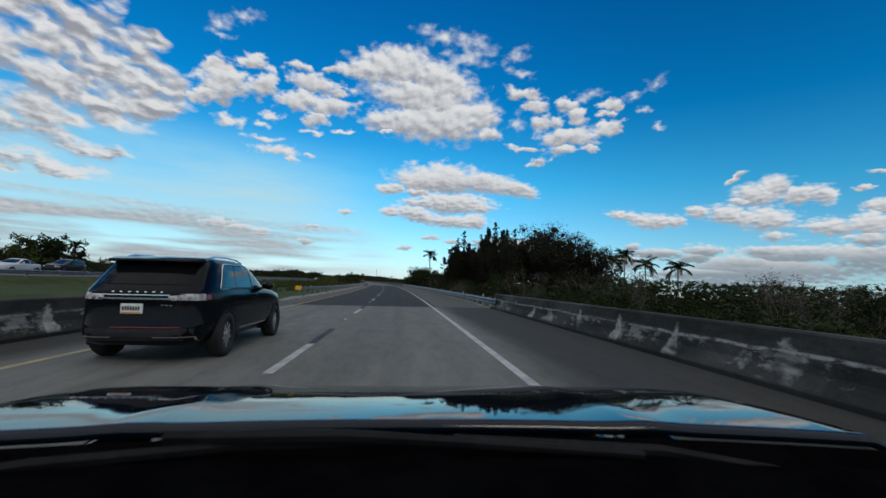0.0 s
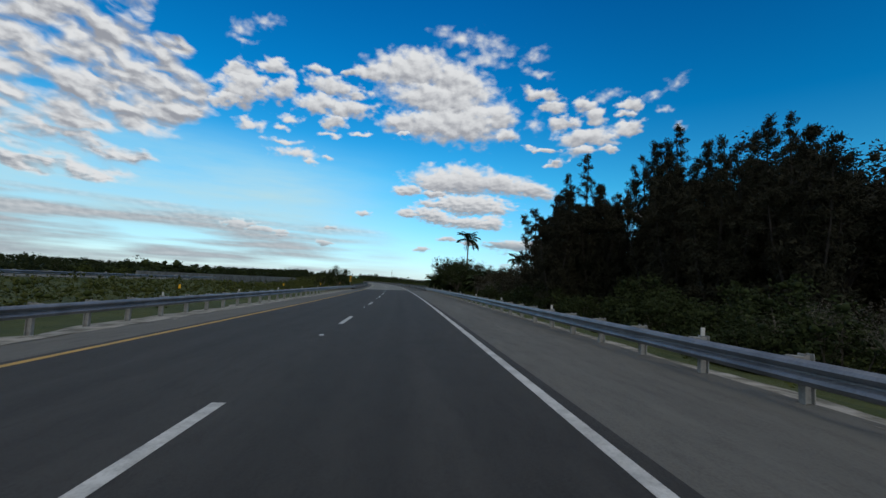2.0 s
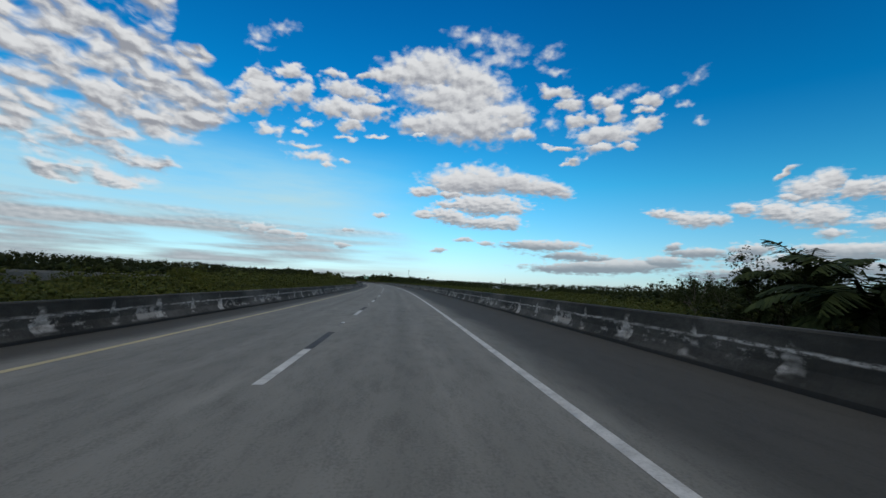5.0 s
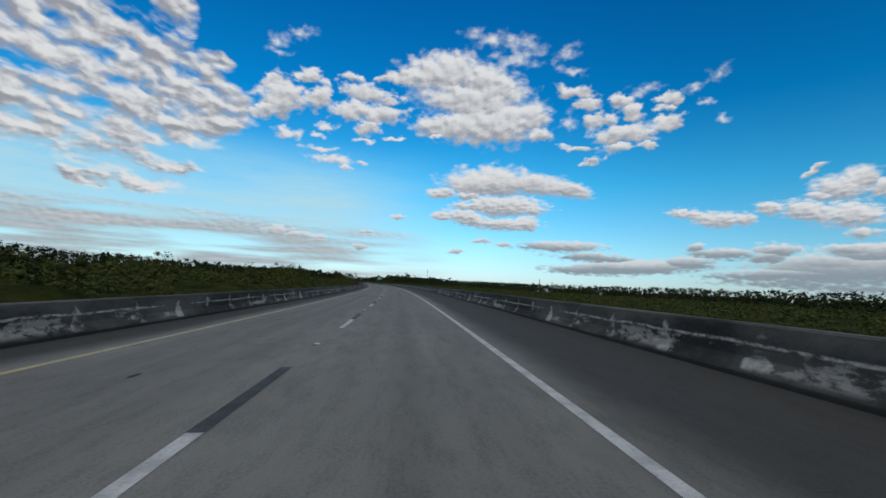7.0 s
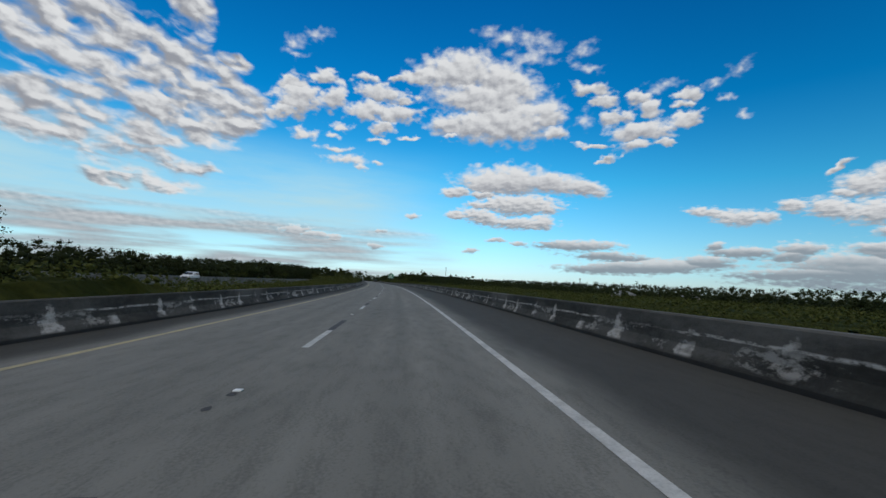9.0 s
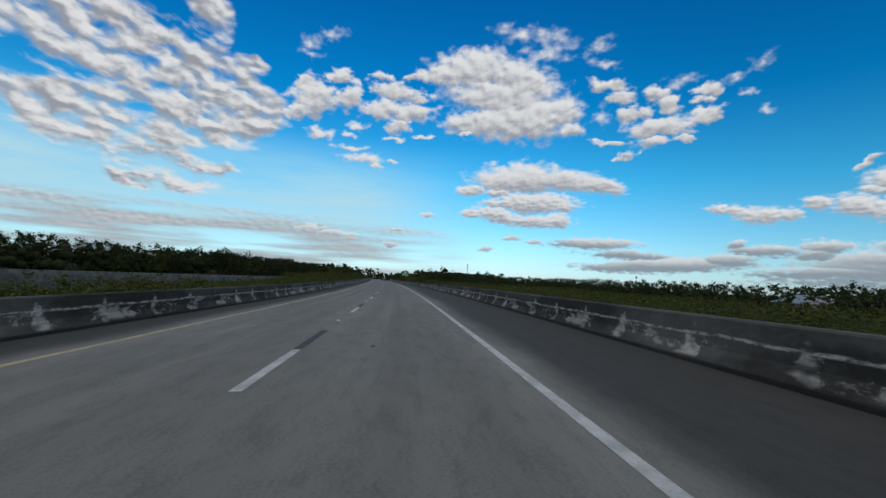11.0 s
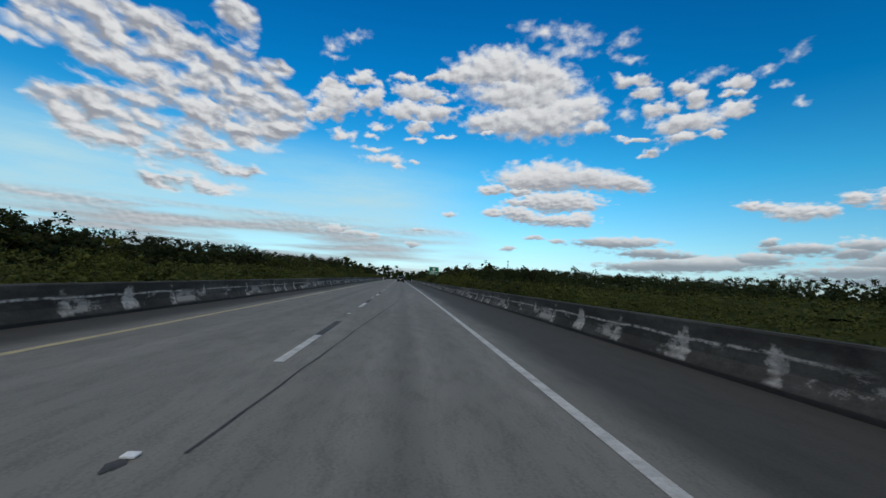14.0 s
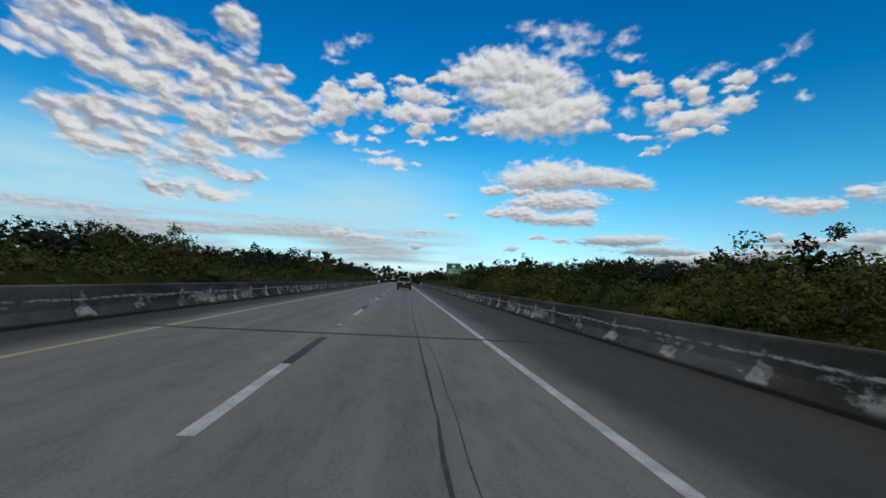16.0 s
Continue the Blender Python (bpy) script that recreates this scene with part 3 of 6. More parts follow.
def build_ground():
    rng = np.random.default_rng(3)
    svals = np.unique(np.concatenate([np.linspace(-3000, -200, 8), np.arange(-200, 10, 15), np.arange(10, 160, 2.5), np.arange(160, 1200, 15), np.linspace(1200, 4800, 10)]))
    lats = np.concatenate([-np.geomspace(4000, 70, 14), np.arange(-66, -8, 2.0), [-7.4, -6.5, 0, 4.5, 5.2, 5.8], np.arange(7, 40, 1.5), np.geomspace(42, 4000, 16)])
    verts, faces = [], []
    for s in svals:
        for lat in lats:
            z = float(ground_height(s, lat))
            if lat > 8 or lat < -9:
                z += 0.12 * noise.noise((s * 0.15, lat * 0.2, 0.0)) + 0.3 * noise.noise((s * 0.03, lat * 0.03, 5.0))
            if s < -200 or s > 1590:
                e = -200 if s < 0 else 1590
                p = at(e, lat)
                h = radians(heading(e))
                p = Vector((p.x - math.sin(h) * (s - e), p.y + math.cos(h) * (s - e), z))
            else:
                p = at(s, lat, z, False)
                p.z = z - float(np.interp(lat, [-26, -9, 9, 26], [0, -9, 9, 0])) * bank(s)
            verts.append(p)
    k = len(lats)
    for i in range(len(svals) - 1):
        for j in range(k - 1):
            a = i * k + j
            faces.append((a, a + 1, a + 1 + k, a + k))
    me = mesh_from("ground", verts, faces, smooth=True)
    me.materials.append(M_GRASS)
    tagged(new("ground", me), "low green and olive grass land beside the highway", "ground", kind="structure")


build_ground()
road = tagged(sweep("road", [(R_EDGE + 0.25, 0.0), (-5.75, 0.0), (-5.75, -0.25), (R_EDGE + 0.25, -0.25)][::-1], BRIDGE1_END, BRIDGE2_START, M_ASPHALT, closed=False),
              "dark grey asphalt carriageway between two bridges", "road", kind="structure")
tagged(sweep("shoulder_right", [(R_EDGE + 0.25, 0.0), (5.2, -0.03), (5.25, -0.3)], BRIDGE1_END, BRIDGE2_START, M_SHOULDER), "worn light grey paved shoulder with dark smears", "road shoulder", kind="structure")
tagged(sweep("shoulder_left", [(-7.4, -0.3), (-7.35, -0.03), (-5.75, 0.0)], BRIDGE1_END, BRIDGE2_START, M_SHOULDER), "worn light grey paved shoulder with sandy edge", "road shoulder", kind="structure")
deck_a = tagged(sweep("bridge_deck_south", [(-7.9, -0.9), (-7.9, 0.0), (5.7, 0.0), (5.7, -0.9)], -200, BRIDGE1_END, M_CONCRETE), "pale grey concrete bridge deck with worn wheel tracks", "bridge deck", kind="structure")
deck_b = tagged(sweep("bridge_deck_north", [(-7.9, -0.9), (-7.9, 0.0), (5.7, 0.0), (5.7, -0.9)], BRIDGE2_START, ROAD_END, M_CONCRETE), "pale grey concrete bridge deck with joints and worn tracks", "bridge deck", kind="structure")


def barrier(name, side, toe, s0, s1):
    """A safety shape barrier: toe, slope, upper face, flat top."""
    d = 1 if side > 0 else -1
    prof = [(toe, 0.0), (toe, 0.08), (toe + d * 0.13, 0.30), (toe + d * 0.19, 0.78), (toe + d * 0.22, 0.81), (toe + d * 0.40, 0.81), (toe + d * 0.43, 0.78), (toe + d * 0.45, -0.9), (toe + d * 0.1, -0.9)]
    if d < 0:
        prof = prof[::-1]
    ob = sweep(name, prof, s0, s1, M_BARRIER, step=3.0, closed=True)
    return tagged(ob, "weathered dark concrete bridge barrier with pale lime stains", "barrier", kind="structure")


barrier("barrier_right_south", 1, R_TOE, -200, BRIDGE1_END)
barrier("barrier_left_south", -1, L_TOE, -200, BRIDGE1_END - 4)
barrier("barrier_right_north", 1, R_TOE, BRIDGE2_START + 1.4, 655)
barrier("barrier_left_north", -1, L_TOE, BRIDGE2_START + 1.2, 655)


def strip(name, lat, width, s0, s1, mat, parent, step=3.0, z=0.004):
    return child(sweep(name, [(lat - width / 2, z), (lat + width / 2, z)], s0, s1, mat, step), parent)


for deck, a, b in ((deck_a, -200, BRIDGE1_END), (road, BRIDGE1_END, BRIDGE2_START), (deck_b, BRIDGE2_START, ROAD_END)):
    strip("edge_line", R_EDGE, 0.15, a, b, M_WHITE, deck)
    strip("edge_line", L_YELLOW, 0.15, a, b, M_YELLOW if deck is road else M_FADED, deck)
for deck, first, a, b in ((deck_a, -5.64, -150, BRIDGE1_END), (road, 7.4, BRIDGE1_END + 5, BRIDGE2_START), (deck_b, 1.2, BRIDGE2_START + 2, ROAD_END)):
    s = first + 12.19 * math.ceil((a - first) / 12.19)
    while s < b - 3:
        strip("lane_dash", -1.85, 0.15, s, s + 3.05, M_WHITE, deck)
        if deck is not road:
            strip("contrast_dash", -1.85, 0.17, s + 3.05, s + 6.1, M_BLACK, deck)
        s += 12.19
for s, wide in ((BRIDGE1_END, 0.09), (BRIDGE2_START, 0.09), (186.6, 0.035), (230.3, 0.06), (274.3, 0.09), (318.0, 0.035), (361.3, 0.035), (404.7, 0.09), (448.0, 0.035), (491.0, 0.035), (532.2, 0.09), (576.0, 0.05), (619.0, 0.05)):
    tagged(sweep("joint", [(-7.3, 0.006), (5.0, 0.006)], s - wide, s + wide, M_RUBBER, 0.2), "dark rubber expansion joint across the deck", "joint", kind="structure")

import itertools

# ---- opposite carriageway ----
def opp_z(s):
    """Height of the opposite carriageway."""
    return float(np.interp(s, [-200, 60, 150, 300, 420, 520, 700], [0.25, 0.05, -0.2, -0.3, -0.75, -1.0, -1.0]))


def opp_line(s):
    return (0.0, opp_z(s))


OPP = -31.0
tagged(sweep("opposite_road", [(OPP - 12.5, -0.35), (OPP - 12.5, 0.0), (OPP, 0.0), (OPP, -0.35)], -200, 148, M_SHOULDER, 4.0, tilt=False, wave=opp_line), "grey opposite carriageway on a low grass bank", "road", kind="structure")
tagged(sweep("opposite_bridge_deck", [(OPP - 12.6, -1.0), (OPP - 12.6, 0.0), (OPP + 0.1, 0.0), (OPP + 0.1, -1.0)], 148, ROAD_END, M_PARAPET, 4.0, closed=True, tilt=False, wave=opp_line), "grey concrete deck of the opposite bridge", "bridge deck", kind="structure")
for nm, lat in (("opposite_barrier_inner", OPP), ("opposite_barrier_outer", OPP - 12.3)):
    tagged(sweep(nm, [(lat - 0.2, 0.0), (lat - 0.12, 0.81), (lat + 0.08, 0.81), (lat + 0.12, 0.0)], 146, ROAD_END, M_PARAPET, 4.0, closed=True, tilt=False, wave=opp_line), "grey concrete barrier of the opposite bridge", "barrier", kind="structure")


for nm, prof in (("grass_bank_inner", [(OPP - 0.05, -0.03), (OPP + 0.9, -0.12), (OPP + 2.2, -0.7), (OPP + 6.0, -2.6)]), ("grass_bank_outer", [(OPP - 18.5, -2.6), (OPP - 14.7, -0.7), (OPP - 13.4, -0.12), (OPP - 12.45, -0.03)])):
    tagged(sweep(nm, prof, -200, 148, M_GRASS, 4.0, tilt=False, wave=opp_line), "grassy bank beside the opposite carriageway", "bank", kind="structure")


# ---- guard rails ----
def rail_thing(name, label, lat_of, s0, s1, post_gap, top, z_of=lambda s: 0.0, d=1, reflectors=4, group="guard rails", tilt=True, wood=False):
    """A W-beam rail on posts. d: +1 when the posts stand right of the beam."""
    root = new(name)
    tagged(root, label, "guard rail", group)
    prof = [(0.0, 0.0), (0.05, -0.03), (0.08, -0.07), (0.05, -0.11), (0.0, -0.145), (0.0, -0.165), (0.05, -0.20), (0.08, -0.24), (0.05, -0.28), (0.0, -0.31)]
    prof = [(-d * a, z) for a, z in prof] + [(-d * a + d * 0.012, z) for a, z in reversed(prof)]
    beam = sweep("beam", prof if d > 0 else prof[::-1], s0, s1, M_STEEL, 1.9, closed=True, smooth=False, tilt=tilt, wave=lambda s: (lat_of(s), top + z_of(s)))
    child(beam, root)
    bm = bmesh.new()
    if wood:
        box(bm, -0.10, -0.09, -0.9, 0.10, 0.09, 0.06, 0.012)
    else:
        box(bm, -0.07, -0.05, -0.9, -0.055, 0.05, 0.04)
        box(bm, 0.055, -0.05, -0.9, 0.07, 0.05, 0.04)
        box(bm, -0.055, -0.006, -0.9, 0.055, 0.006, 0.02)
    me = bpy.data.meshes.new("post")
    bm.to_mesh(me)
    bm.free()
    me.materials.append(M_POST)
    bm = bmesh.new()
    box(bm, -0.075, -0.07, -0.30, 0.075, 0.07, 0.015, 0.008)
    me2 = bpy.data.meshes.new("spacer_block")
    bm.to_mesh(me2)
    bm.free()
    me2.materials.append(M_POST)
    bm = bmesh.new()
    box(bm, -0.035, -0.012, 0.03, 0.035, 0.012, 0.17, 0.006)
    me3 = bpy.data.meshes.new("reflector")
    bm.to_mesh(me3)
    bm.free()
    me3.materials.append(M_WHITE)
    n = int((s1 - s0 - 1) / post_gap)
    for i in range(n + 1):
        s = s0 + 0.6 + i * post_gap
        for nm, mesh, off in (("post", me, 0.24), ("spacer_block", me2, 0.085)) + ((("reflector", me3, 0.22),) if i % reflectors == 2 else ()):
            ob = new(nm, mesh)
            p = at(s, lat_of(s) + d * off, top + z_of(s), tilt)
            ob.matrix_world = pose(p.x, p.y, p.z, 0, random.uniform(-1.5, 1.5), heading(s) + random.uniform(-2, 2))
            child(ob, root)
    return root


rail_thing("guard_rail", "galvanised steel W-beam guard rail beside the asphalt shoulder", lambda s: float(np.interp(s, [23, 40, 142, 145], [5.12, 4.85, 4.85, 5.0])), 23.4, 144.8, 1.905, 0.55)
left_rail = rail_thing("guard_rail", "galvanised steel W-beam guard rail with a yellow end panel", lambda s: float(np.interp(s, [48, 62, 128, 143.6, 146], [-10.4, -8.6, -8.3, -7.5, -7.34])), 48.7, 145.2, 1.905, 0.57, d=-1)
rail_thing("guard_rail", "grey guard rail on thick posts along the opposite road", lambda s: OPP + 0.2, -120, 146, 3.81, 0.52, opp_z, d=-1, group="guard rails", tilt=False, wood=True)
M_SIGN_YELLOW = material("yellow reflective sheet", plain((0.78, 0.42, 0.02), (0.70, 0.36, 0.02), 3, 40), 0.45)
M_SIGN_BLACK = material("black sign sheet", (0.012, 0.012, 0.012), 0.5)
M_SIGN_GREEN = material("green sign sheet", plain((0.0, 0.20, 0.095), (0.0, 0.17, 0.08), 2, 30), 0.45)
M_SIGN_WHITE = material("white sign sheet", plain((0.75, 0.76, 0.76), (0.66, 0.67, 0.67), 3, 40), 0.45)
bm = bmesh.new()
box(bm, -0.32, -0.03, -0.22, 0.32, 0.03, 0.22, 0.02)
end_panel = part("end_panel", bm, M_SIGN_YELLOW, left_rail, "yellow reflective end panel")
p = at(48.4, -10.4, 0.47)
end_panel.matrix_world = pose(p.x, p.y, p.z, 0, 0, heading(48))


# ---- verges ----
def verge(name, lat0, lat1, s0, s1, mat, label, z=-0.09, ragged=0.35, z1=None, seed=0):
    """A strip of loose ground with ragged edges."""
    n = int((s1 - s0) / 0.6)
    verts, faces = [], []
    for i in range(n + 1):
        s = s0 + (s1 - s0) * i / n
        a = lat0 + ragged * noise.noise((s * 0.5, seed, 1.0)) * 0.5
        b = lat1 + ragged * (noise.noise((s * 0.35, seed, 7.0)) + 0.5 * noise.noise((s * 1.3, seed, 9.0)))
        for k in range(5):
            f = k / 4
            zz = z + ((z1 if z1 is not None else z) - z) * f + 0.03 * noise.noise((s * 1.1, f * 4, seed + 3.0))
            verts.append(at(s, a + (b - a) * f, zz))
    for i in range(n):
        for k in range(4):
            q = i * 5 + k
            faces.append((q, q + 1, q + 6, q + 5) if lat1 > lat0 else (q + 1, q, q + 5, q + 6))
    me = mesh_from(name, verts, faces, smooth=True)
    me.materials.append(mat)
    return tagged(new(name, me), label, "verge", kind="structure")


verge("verge_right", 4.95, 5.9, 26, 143, M_SAND, "pale sandy gravel edge of the shoulder", -0.03, 0.3, -0.14, 1)
verge("verge_left", -7.25, -9.3, 30, 141, M_SAND, "pale sandy gravel edge under the guard rail", -0.02, 0.9, -0.2, 2)

# ---- plants ----
def quads(c, along, across):
    """Leaf quads from centres, half length vectors and half width vectors."""
    v = np.stack([c - along - across, c + along - across * 0.6, c + along * 1.05 + across * 0.6, c - along + across], 1)
    return v.reshape(-1, 3)


_g = (1 + 5 ** 0.5) / 2
ICO_V = np.array([(s * 1.0, t * _g, 0.0) for s in (-1, 1) for t in (-1, 1)] + [(0.0, s * 1.0, t * _g) for s in (-1, 1) for t in (-1, 1)] + [(s * _g, 0.0, t * 1.0) for t in (-1, 1) for s in (-1, 1)]) / (1 + _g * _g) ** 0.5
ICO_F = np.array([f for f in itertools.combinations(range(12), 3) if all(np.linalg.norm(ICO_V[a] - ICO_V[b]) < 1.06 for a, b in itertools.combinations(f, 2))])
ICO_F = np.array([f if np.dot(np.cross(ICO_V[f[1]] - ICO_V[f[0]], ICO_V[f[2]] - ICO_V[f[0]]), ICO_V[f[0]]) > 0 else f[::-1] for f in ICO_F])


def darts(c, along, across):
    """Pointed leaves, three corners each."""
    return np.stack([c - along - across, c - along * 0.7 + across, c + along], 1)


def leaf_mesh(name, verts, mat, hearts=None, seed=0):
    """Leaf quads, and the dense dark twig hearts that they grow round, as one mesh."""
    k = 4
    if verts.ndim == 3:
        k, verts = 3, verts.reshape(-1, 3)
    n = len(verts) // k
    tris = np.zeros((0, 3), dtype=np.int32)
    if hearts is not None:
        rng = np.random.default_rng(seed)
        c, r = hearts
        lump = ICO_V[None] * rng.uniform(0.45, 1.25, (len(c), 12, 1)) * r[:, None, None] * np.array([1, 1, 0.85])
        tris = (ICO_F[None] + 12 * np.arange(len(c))[:, None, None]).reshape(-1, 3) + n * k
        verts = np.concatenate([verts, (c[:, None, :] + lump).reshape(-1, 3)])
    m = len(tris)
    me = bpy.data.meshes.new(name)
    me.vertices.add(len(verts))
    me.vertices.foreach_set("co", verts.astype(np.float32).ravel())
    me.loops.add(n * k + m * 3)
    me.loops.foreach_set("vertex_index", np.concatenate([np.arange(n * k), tris.ravel()]).astype(np.int32))
    me.polygons.add(n + m)
    me.polygons.foreach_set("loop_start", np.concatenate([np.arange(0, n * k, k), n * k + np.arange(0, m * 3, 3)]).astype(np.int32))
    me.polygons.foreach_set("loop_total", np.concatenate([np.full(n, k), np.full(m, 3)]).astype(np.int32))
    me.update(calc_edges=True)
    me.materials.append(mat)
    return me


def unit(rng, n):
    v = rng.normal(size=(n, 3))
    return v / np.linalg.norm(v, axis=1, keepdims=True)


def clump_leaves(rng, centres, radii, per, length, width, flat=0.6):
    """Leaves round clump centres, denser at their outer shells."""
    k = len(centres)
    c = np.repeat(centres, per, 0)
    r = np.repeat(radii, per)
    d = unit(rng, k * per)
    rad = r * rng.uniform(0.3, 1.12, k * per)
    p = c + d * rad[:, None] * np.array([1, 1, flat + 0.25])
    a = unit(rng, k * per)
    a[:, 2] = a[:, 2] * 0.6 - 0.15
    b = np.cross(a, unit(rng, k * per))
    b /= np.linalg.norm(b, axis=1, keepdims=True) + 1e-6
    s = rng.uniform(0.6, 1.3, (k * per, 1))
    return darts(p, a * s * length / 2, b * s * width / 2)


def limb(bm, pts, r0, r1, sides=6):
    """A tapered tube through points."""
    rings = []
    n = len(pts)
    for i, p in enumerate(pts):
        p = Vector(p)
        d = (Vector(pts[min(i + 1, n - 1)]) - Vector(pts[max(i - 1, 0)])).normalized()
        u = d.orthogonal().normalized()
        w = d.cross(u)
        r = r0 + (r1 - r0) * i / (n - 1)
        rings.append([bm.verts.new(p + (u * math.cos(2 * math.pi * k / sides) + w * math.sin(2 * math.pi * k / sides)) * r) for k in range(sides)])
    for a, b in zip(rings, rings[1:]):
        for k in range(sides):
            bm.faces.new((a[k], a[(k + 1) % sides], b[(k + 1) % sides], b[k]))
    bm.faces.new(rings[-1])


def plant(name, label, category, trunk_bm, trunk_mat, crown_verts, crown_mat, group="", hearts=None):
    root = new(name)
    tagged(root, label, category, group)
    if trunk_bm is not None:
        part("trunk", trunk_bm, trunk_mat, root)
    ob = new("crown", leaf_mesh("crown", crown_verts, crown_mat, hearts))
    ob.parent = root
    return root


def make_pine(seed, h=15.0, leaders=5, open_=0.0):
    """A feathery she-oak: a leaning trunk and several leaders, each a rounded spire of drooping needle sprays."""
    rng = np.random.default_rng(seed)
    bm = bmesh.new()
    lean = rng.uniform(-0.4, 0.4, 2)
    spine = [(lean[0] * f * f, lean[1] * f * f, h * f) for f in np.linspace(-0.03, 0.96, 8)]
    limb(bm, spine, 0.20, 0.03, 7)
    cs, rs = [], []
    heads = [(0.0, 0.0, 1.0)] + [(rng.uniform(0.9, 2.3) * math.cos(a), rng.uniform(0.9, 2.3) * math.sin(a), rng.uniform(0.55, 0.92)) for a in np.linspace(0, 2 * math.pi, leaders) + rng.uniform(-0.4, 0.4, leaders)]
    for lx, ly, hf in heads:
        foot = np.array([lx * 0.2, ly * 0.2, h * 0.10])
        head = np.array([lx + lean[0] * hf, ly + lean[1] * hf, h * hf])
        if hf < 1:
            limb(bm, [foot, (foot * 0.4 + head * 0.6) + np.array([lx, ly, 0]) * 0.15, head], 0.09, 0.015, 5)
        girth = rng.uniform(0.85, 1.25)
        for i in range(46):
            f = 0.04 + 0.96 * rng.uniform(0, 1) ** 0.8
            if rng.random() < open_ * (1 - 0.5 * f):
                continue
            a = rng.uniform(0, 2 * math.pi)
            reach = girth * (1.45 * (1 - f) ** 0.42 + 0.08) * rng.uniform(0.2, 1.0)
            base = foot + (head - foot) * f
            tip = base + np.array([math.cos(a) * reach, math.sin(a) * reach, 0.5 * reach * rng.uniform(0.1, 0.9)])
            if i % 5 == 0:
                limb(bm, [base, (base + tip) / 2 + np.array([0, 0, -0.1]), tip], 0.03, 0.008, 4)
            for g in (0.6, 1.0):
                cs.append(base + (tip - base) * g + rng.normal(0, 0.10, 3))
                rs.append(rng.uniform(0.26, 0.46) * (1.25 - 0.6 * f))
    cs, rs = np.array(cs), np.array(rs)
    per = 34
    c = np.repeat(cs, per, 0) + unit(rng, len(cs) * per) * (np.repeat(rs, per) * rng.uniform(0.3, 1.1, len(cs) * per))[:, None]
    a = rng.normal(0, 0.5, (len(c), 3)) + np.array([0, 0, -0.35])
    a /= np.linalg.norm(a, axis=1, keepdims=True)
    b = np.cross(a, unit(rng, len(c)))
    b /= np.linalg.norm(b, axis=1, keepdims=True) + 1e-6
    return plant("pine_tree", "tall dark feathery pine with rounded spires" if open_ < 0.3 else "tall dark pine with broken open branches", "tree", bm, M_BARK_DARK, darts(c, a * rng.uniform(0.10, 0.26, (len(c), 1)), b * 0.028), M_LEAF_PINE, "pines by the road", (cs[::2], rs[::2] * 0.5))


def make_tree(seed, h=9.0, spread=4.0, leaf=M_LEAF_DARK, dense=1.0, name="tree", label="broad tree with dark green leaves", low=0.3, group="trees", per=48, size=0.30, bark=None):
    """A broad tree: a forked trunk, limbs and clumps of leaves with gaps."""
    rng = np.random.default_rng(seed)
    bm = bmesh.new()
    fork = h * rng.uniform(0.2, 0.32)
    limb(bm, [(0, 0, -0.4), (rng.normal(0, 0.1), rng.normal(0, 0.1), fork * 0.5), (0, 0, fork)], 0.022 * h, 0.016 * h, 7)
    cs, rs = [], []
    for i in range(9):
        a = 2 * math.pi * i / 9 + rng.uniform(-0.4, 0.4)
        reach, up = spread * rng.uniform(0.4, 1.0), h * rng.uniform(low + 0.15, 0.92)
        mid = np.array([math.cos(a) * reach * 0.45, math.sin(a) * reach * 0.45, fork + (up - fork) * 0.55])
        tip = np.array([math.cos(a) * reach, math.sin(a) * reach, up])
        limb(bm, [(0, 0, fork * 0.95), mid, tip], 0.009 * h, 0.003 * h, 5)
        for j in range(3):
            tw = tip + rng.normal(0, 0.16 * spread, 3)
            limb(bm, [mid, (mid + tw) / 2 + rng.normal(0, 0.1, 3), tw], 0.004 * h, 0.0015 * h, 4)
            for g in (0.75, 1.0):
                cs.append(mid + (tw - mid) * g + rng.normal(0, 0.1 * spread, 3))
                rs.append(rng.uniform(0.06, 0.13) * h)
    for j in range(int(10 * dense)):
        a, q = rng.uniform(0, 2 * math.pi), rng.uniform(0, 0.9) ** 0.5
        cs.append(np.array([math.cos(a) * q * spread * 0.8, math.sin(a) * q * spread * 0.8, h * rng.uniform(low, 0.95)]))
        rs.append(rng.uniform(0.10, 0.18) * h)
    v = clump_leaves(rng, np.array(cs), np.array(rs), int(per * dense), size, size * 0.6)
    return plant(name, label, "tree", bm, bark or M_BARK, v, leaf, group, (np.array(cs), np.array(rs) * 0.26))


def make_bush(seed, leaf=M_LEAF, label="dense green roadside bush", r=2.0, h=3.0, n=46, per=80, size=0.16, name="bush", category="bush", group="roadside bushes"):
    rng = np.random.default_rng(seed)
    bm = bmesh.new()
    cs, rs = [], []
    for i in range(n):
        a, q = rng.uniform(0, 2 * math.pi), rng.uniform(0, 1) ** 0.5
        top = h * (1 - 0.45 * q * q) * rng.uniform(0.2, 0.95)
        c = np.array([math.cos(a) * q * r, math.sin(a) * q * r, top])
        cs.append(c)
        rs.append(rng.uniform(0.16, 0.34) * r)
        if i % 6 == 0:
            limb(bm, [(c[0] * 0.15, c[1] * 0.15, -0.5), c * np.array([0.6, 0.6, 0.5]), c + np.array([0, 0, 0.25])], 0.05, 0.012, 4)
    v = clump_leaves(rng, np.array(cs), np.array(rs), per, size, size * 0.62)
    return plant(name, label, category, bm, M_BARK, v, leaf, group, (np.array(cs), np.array(rs) * 0.38))


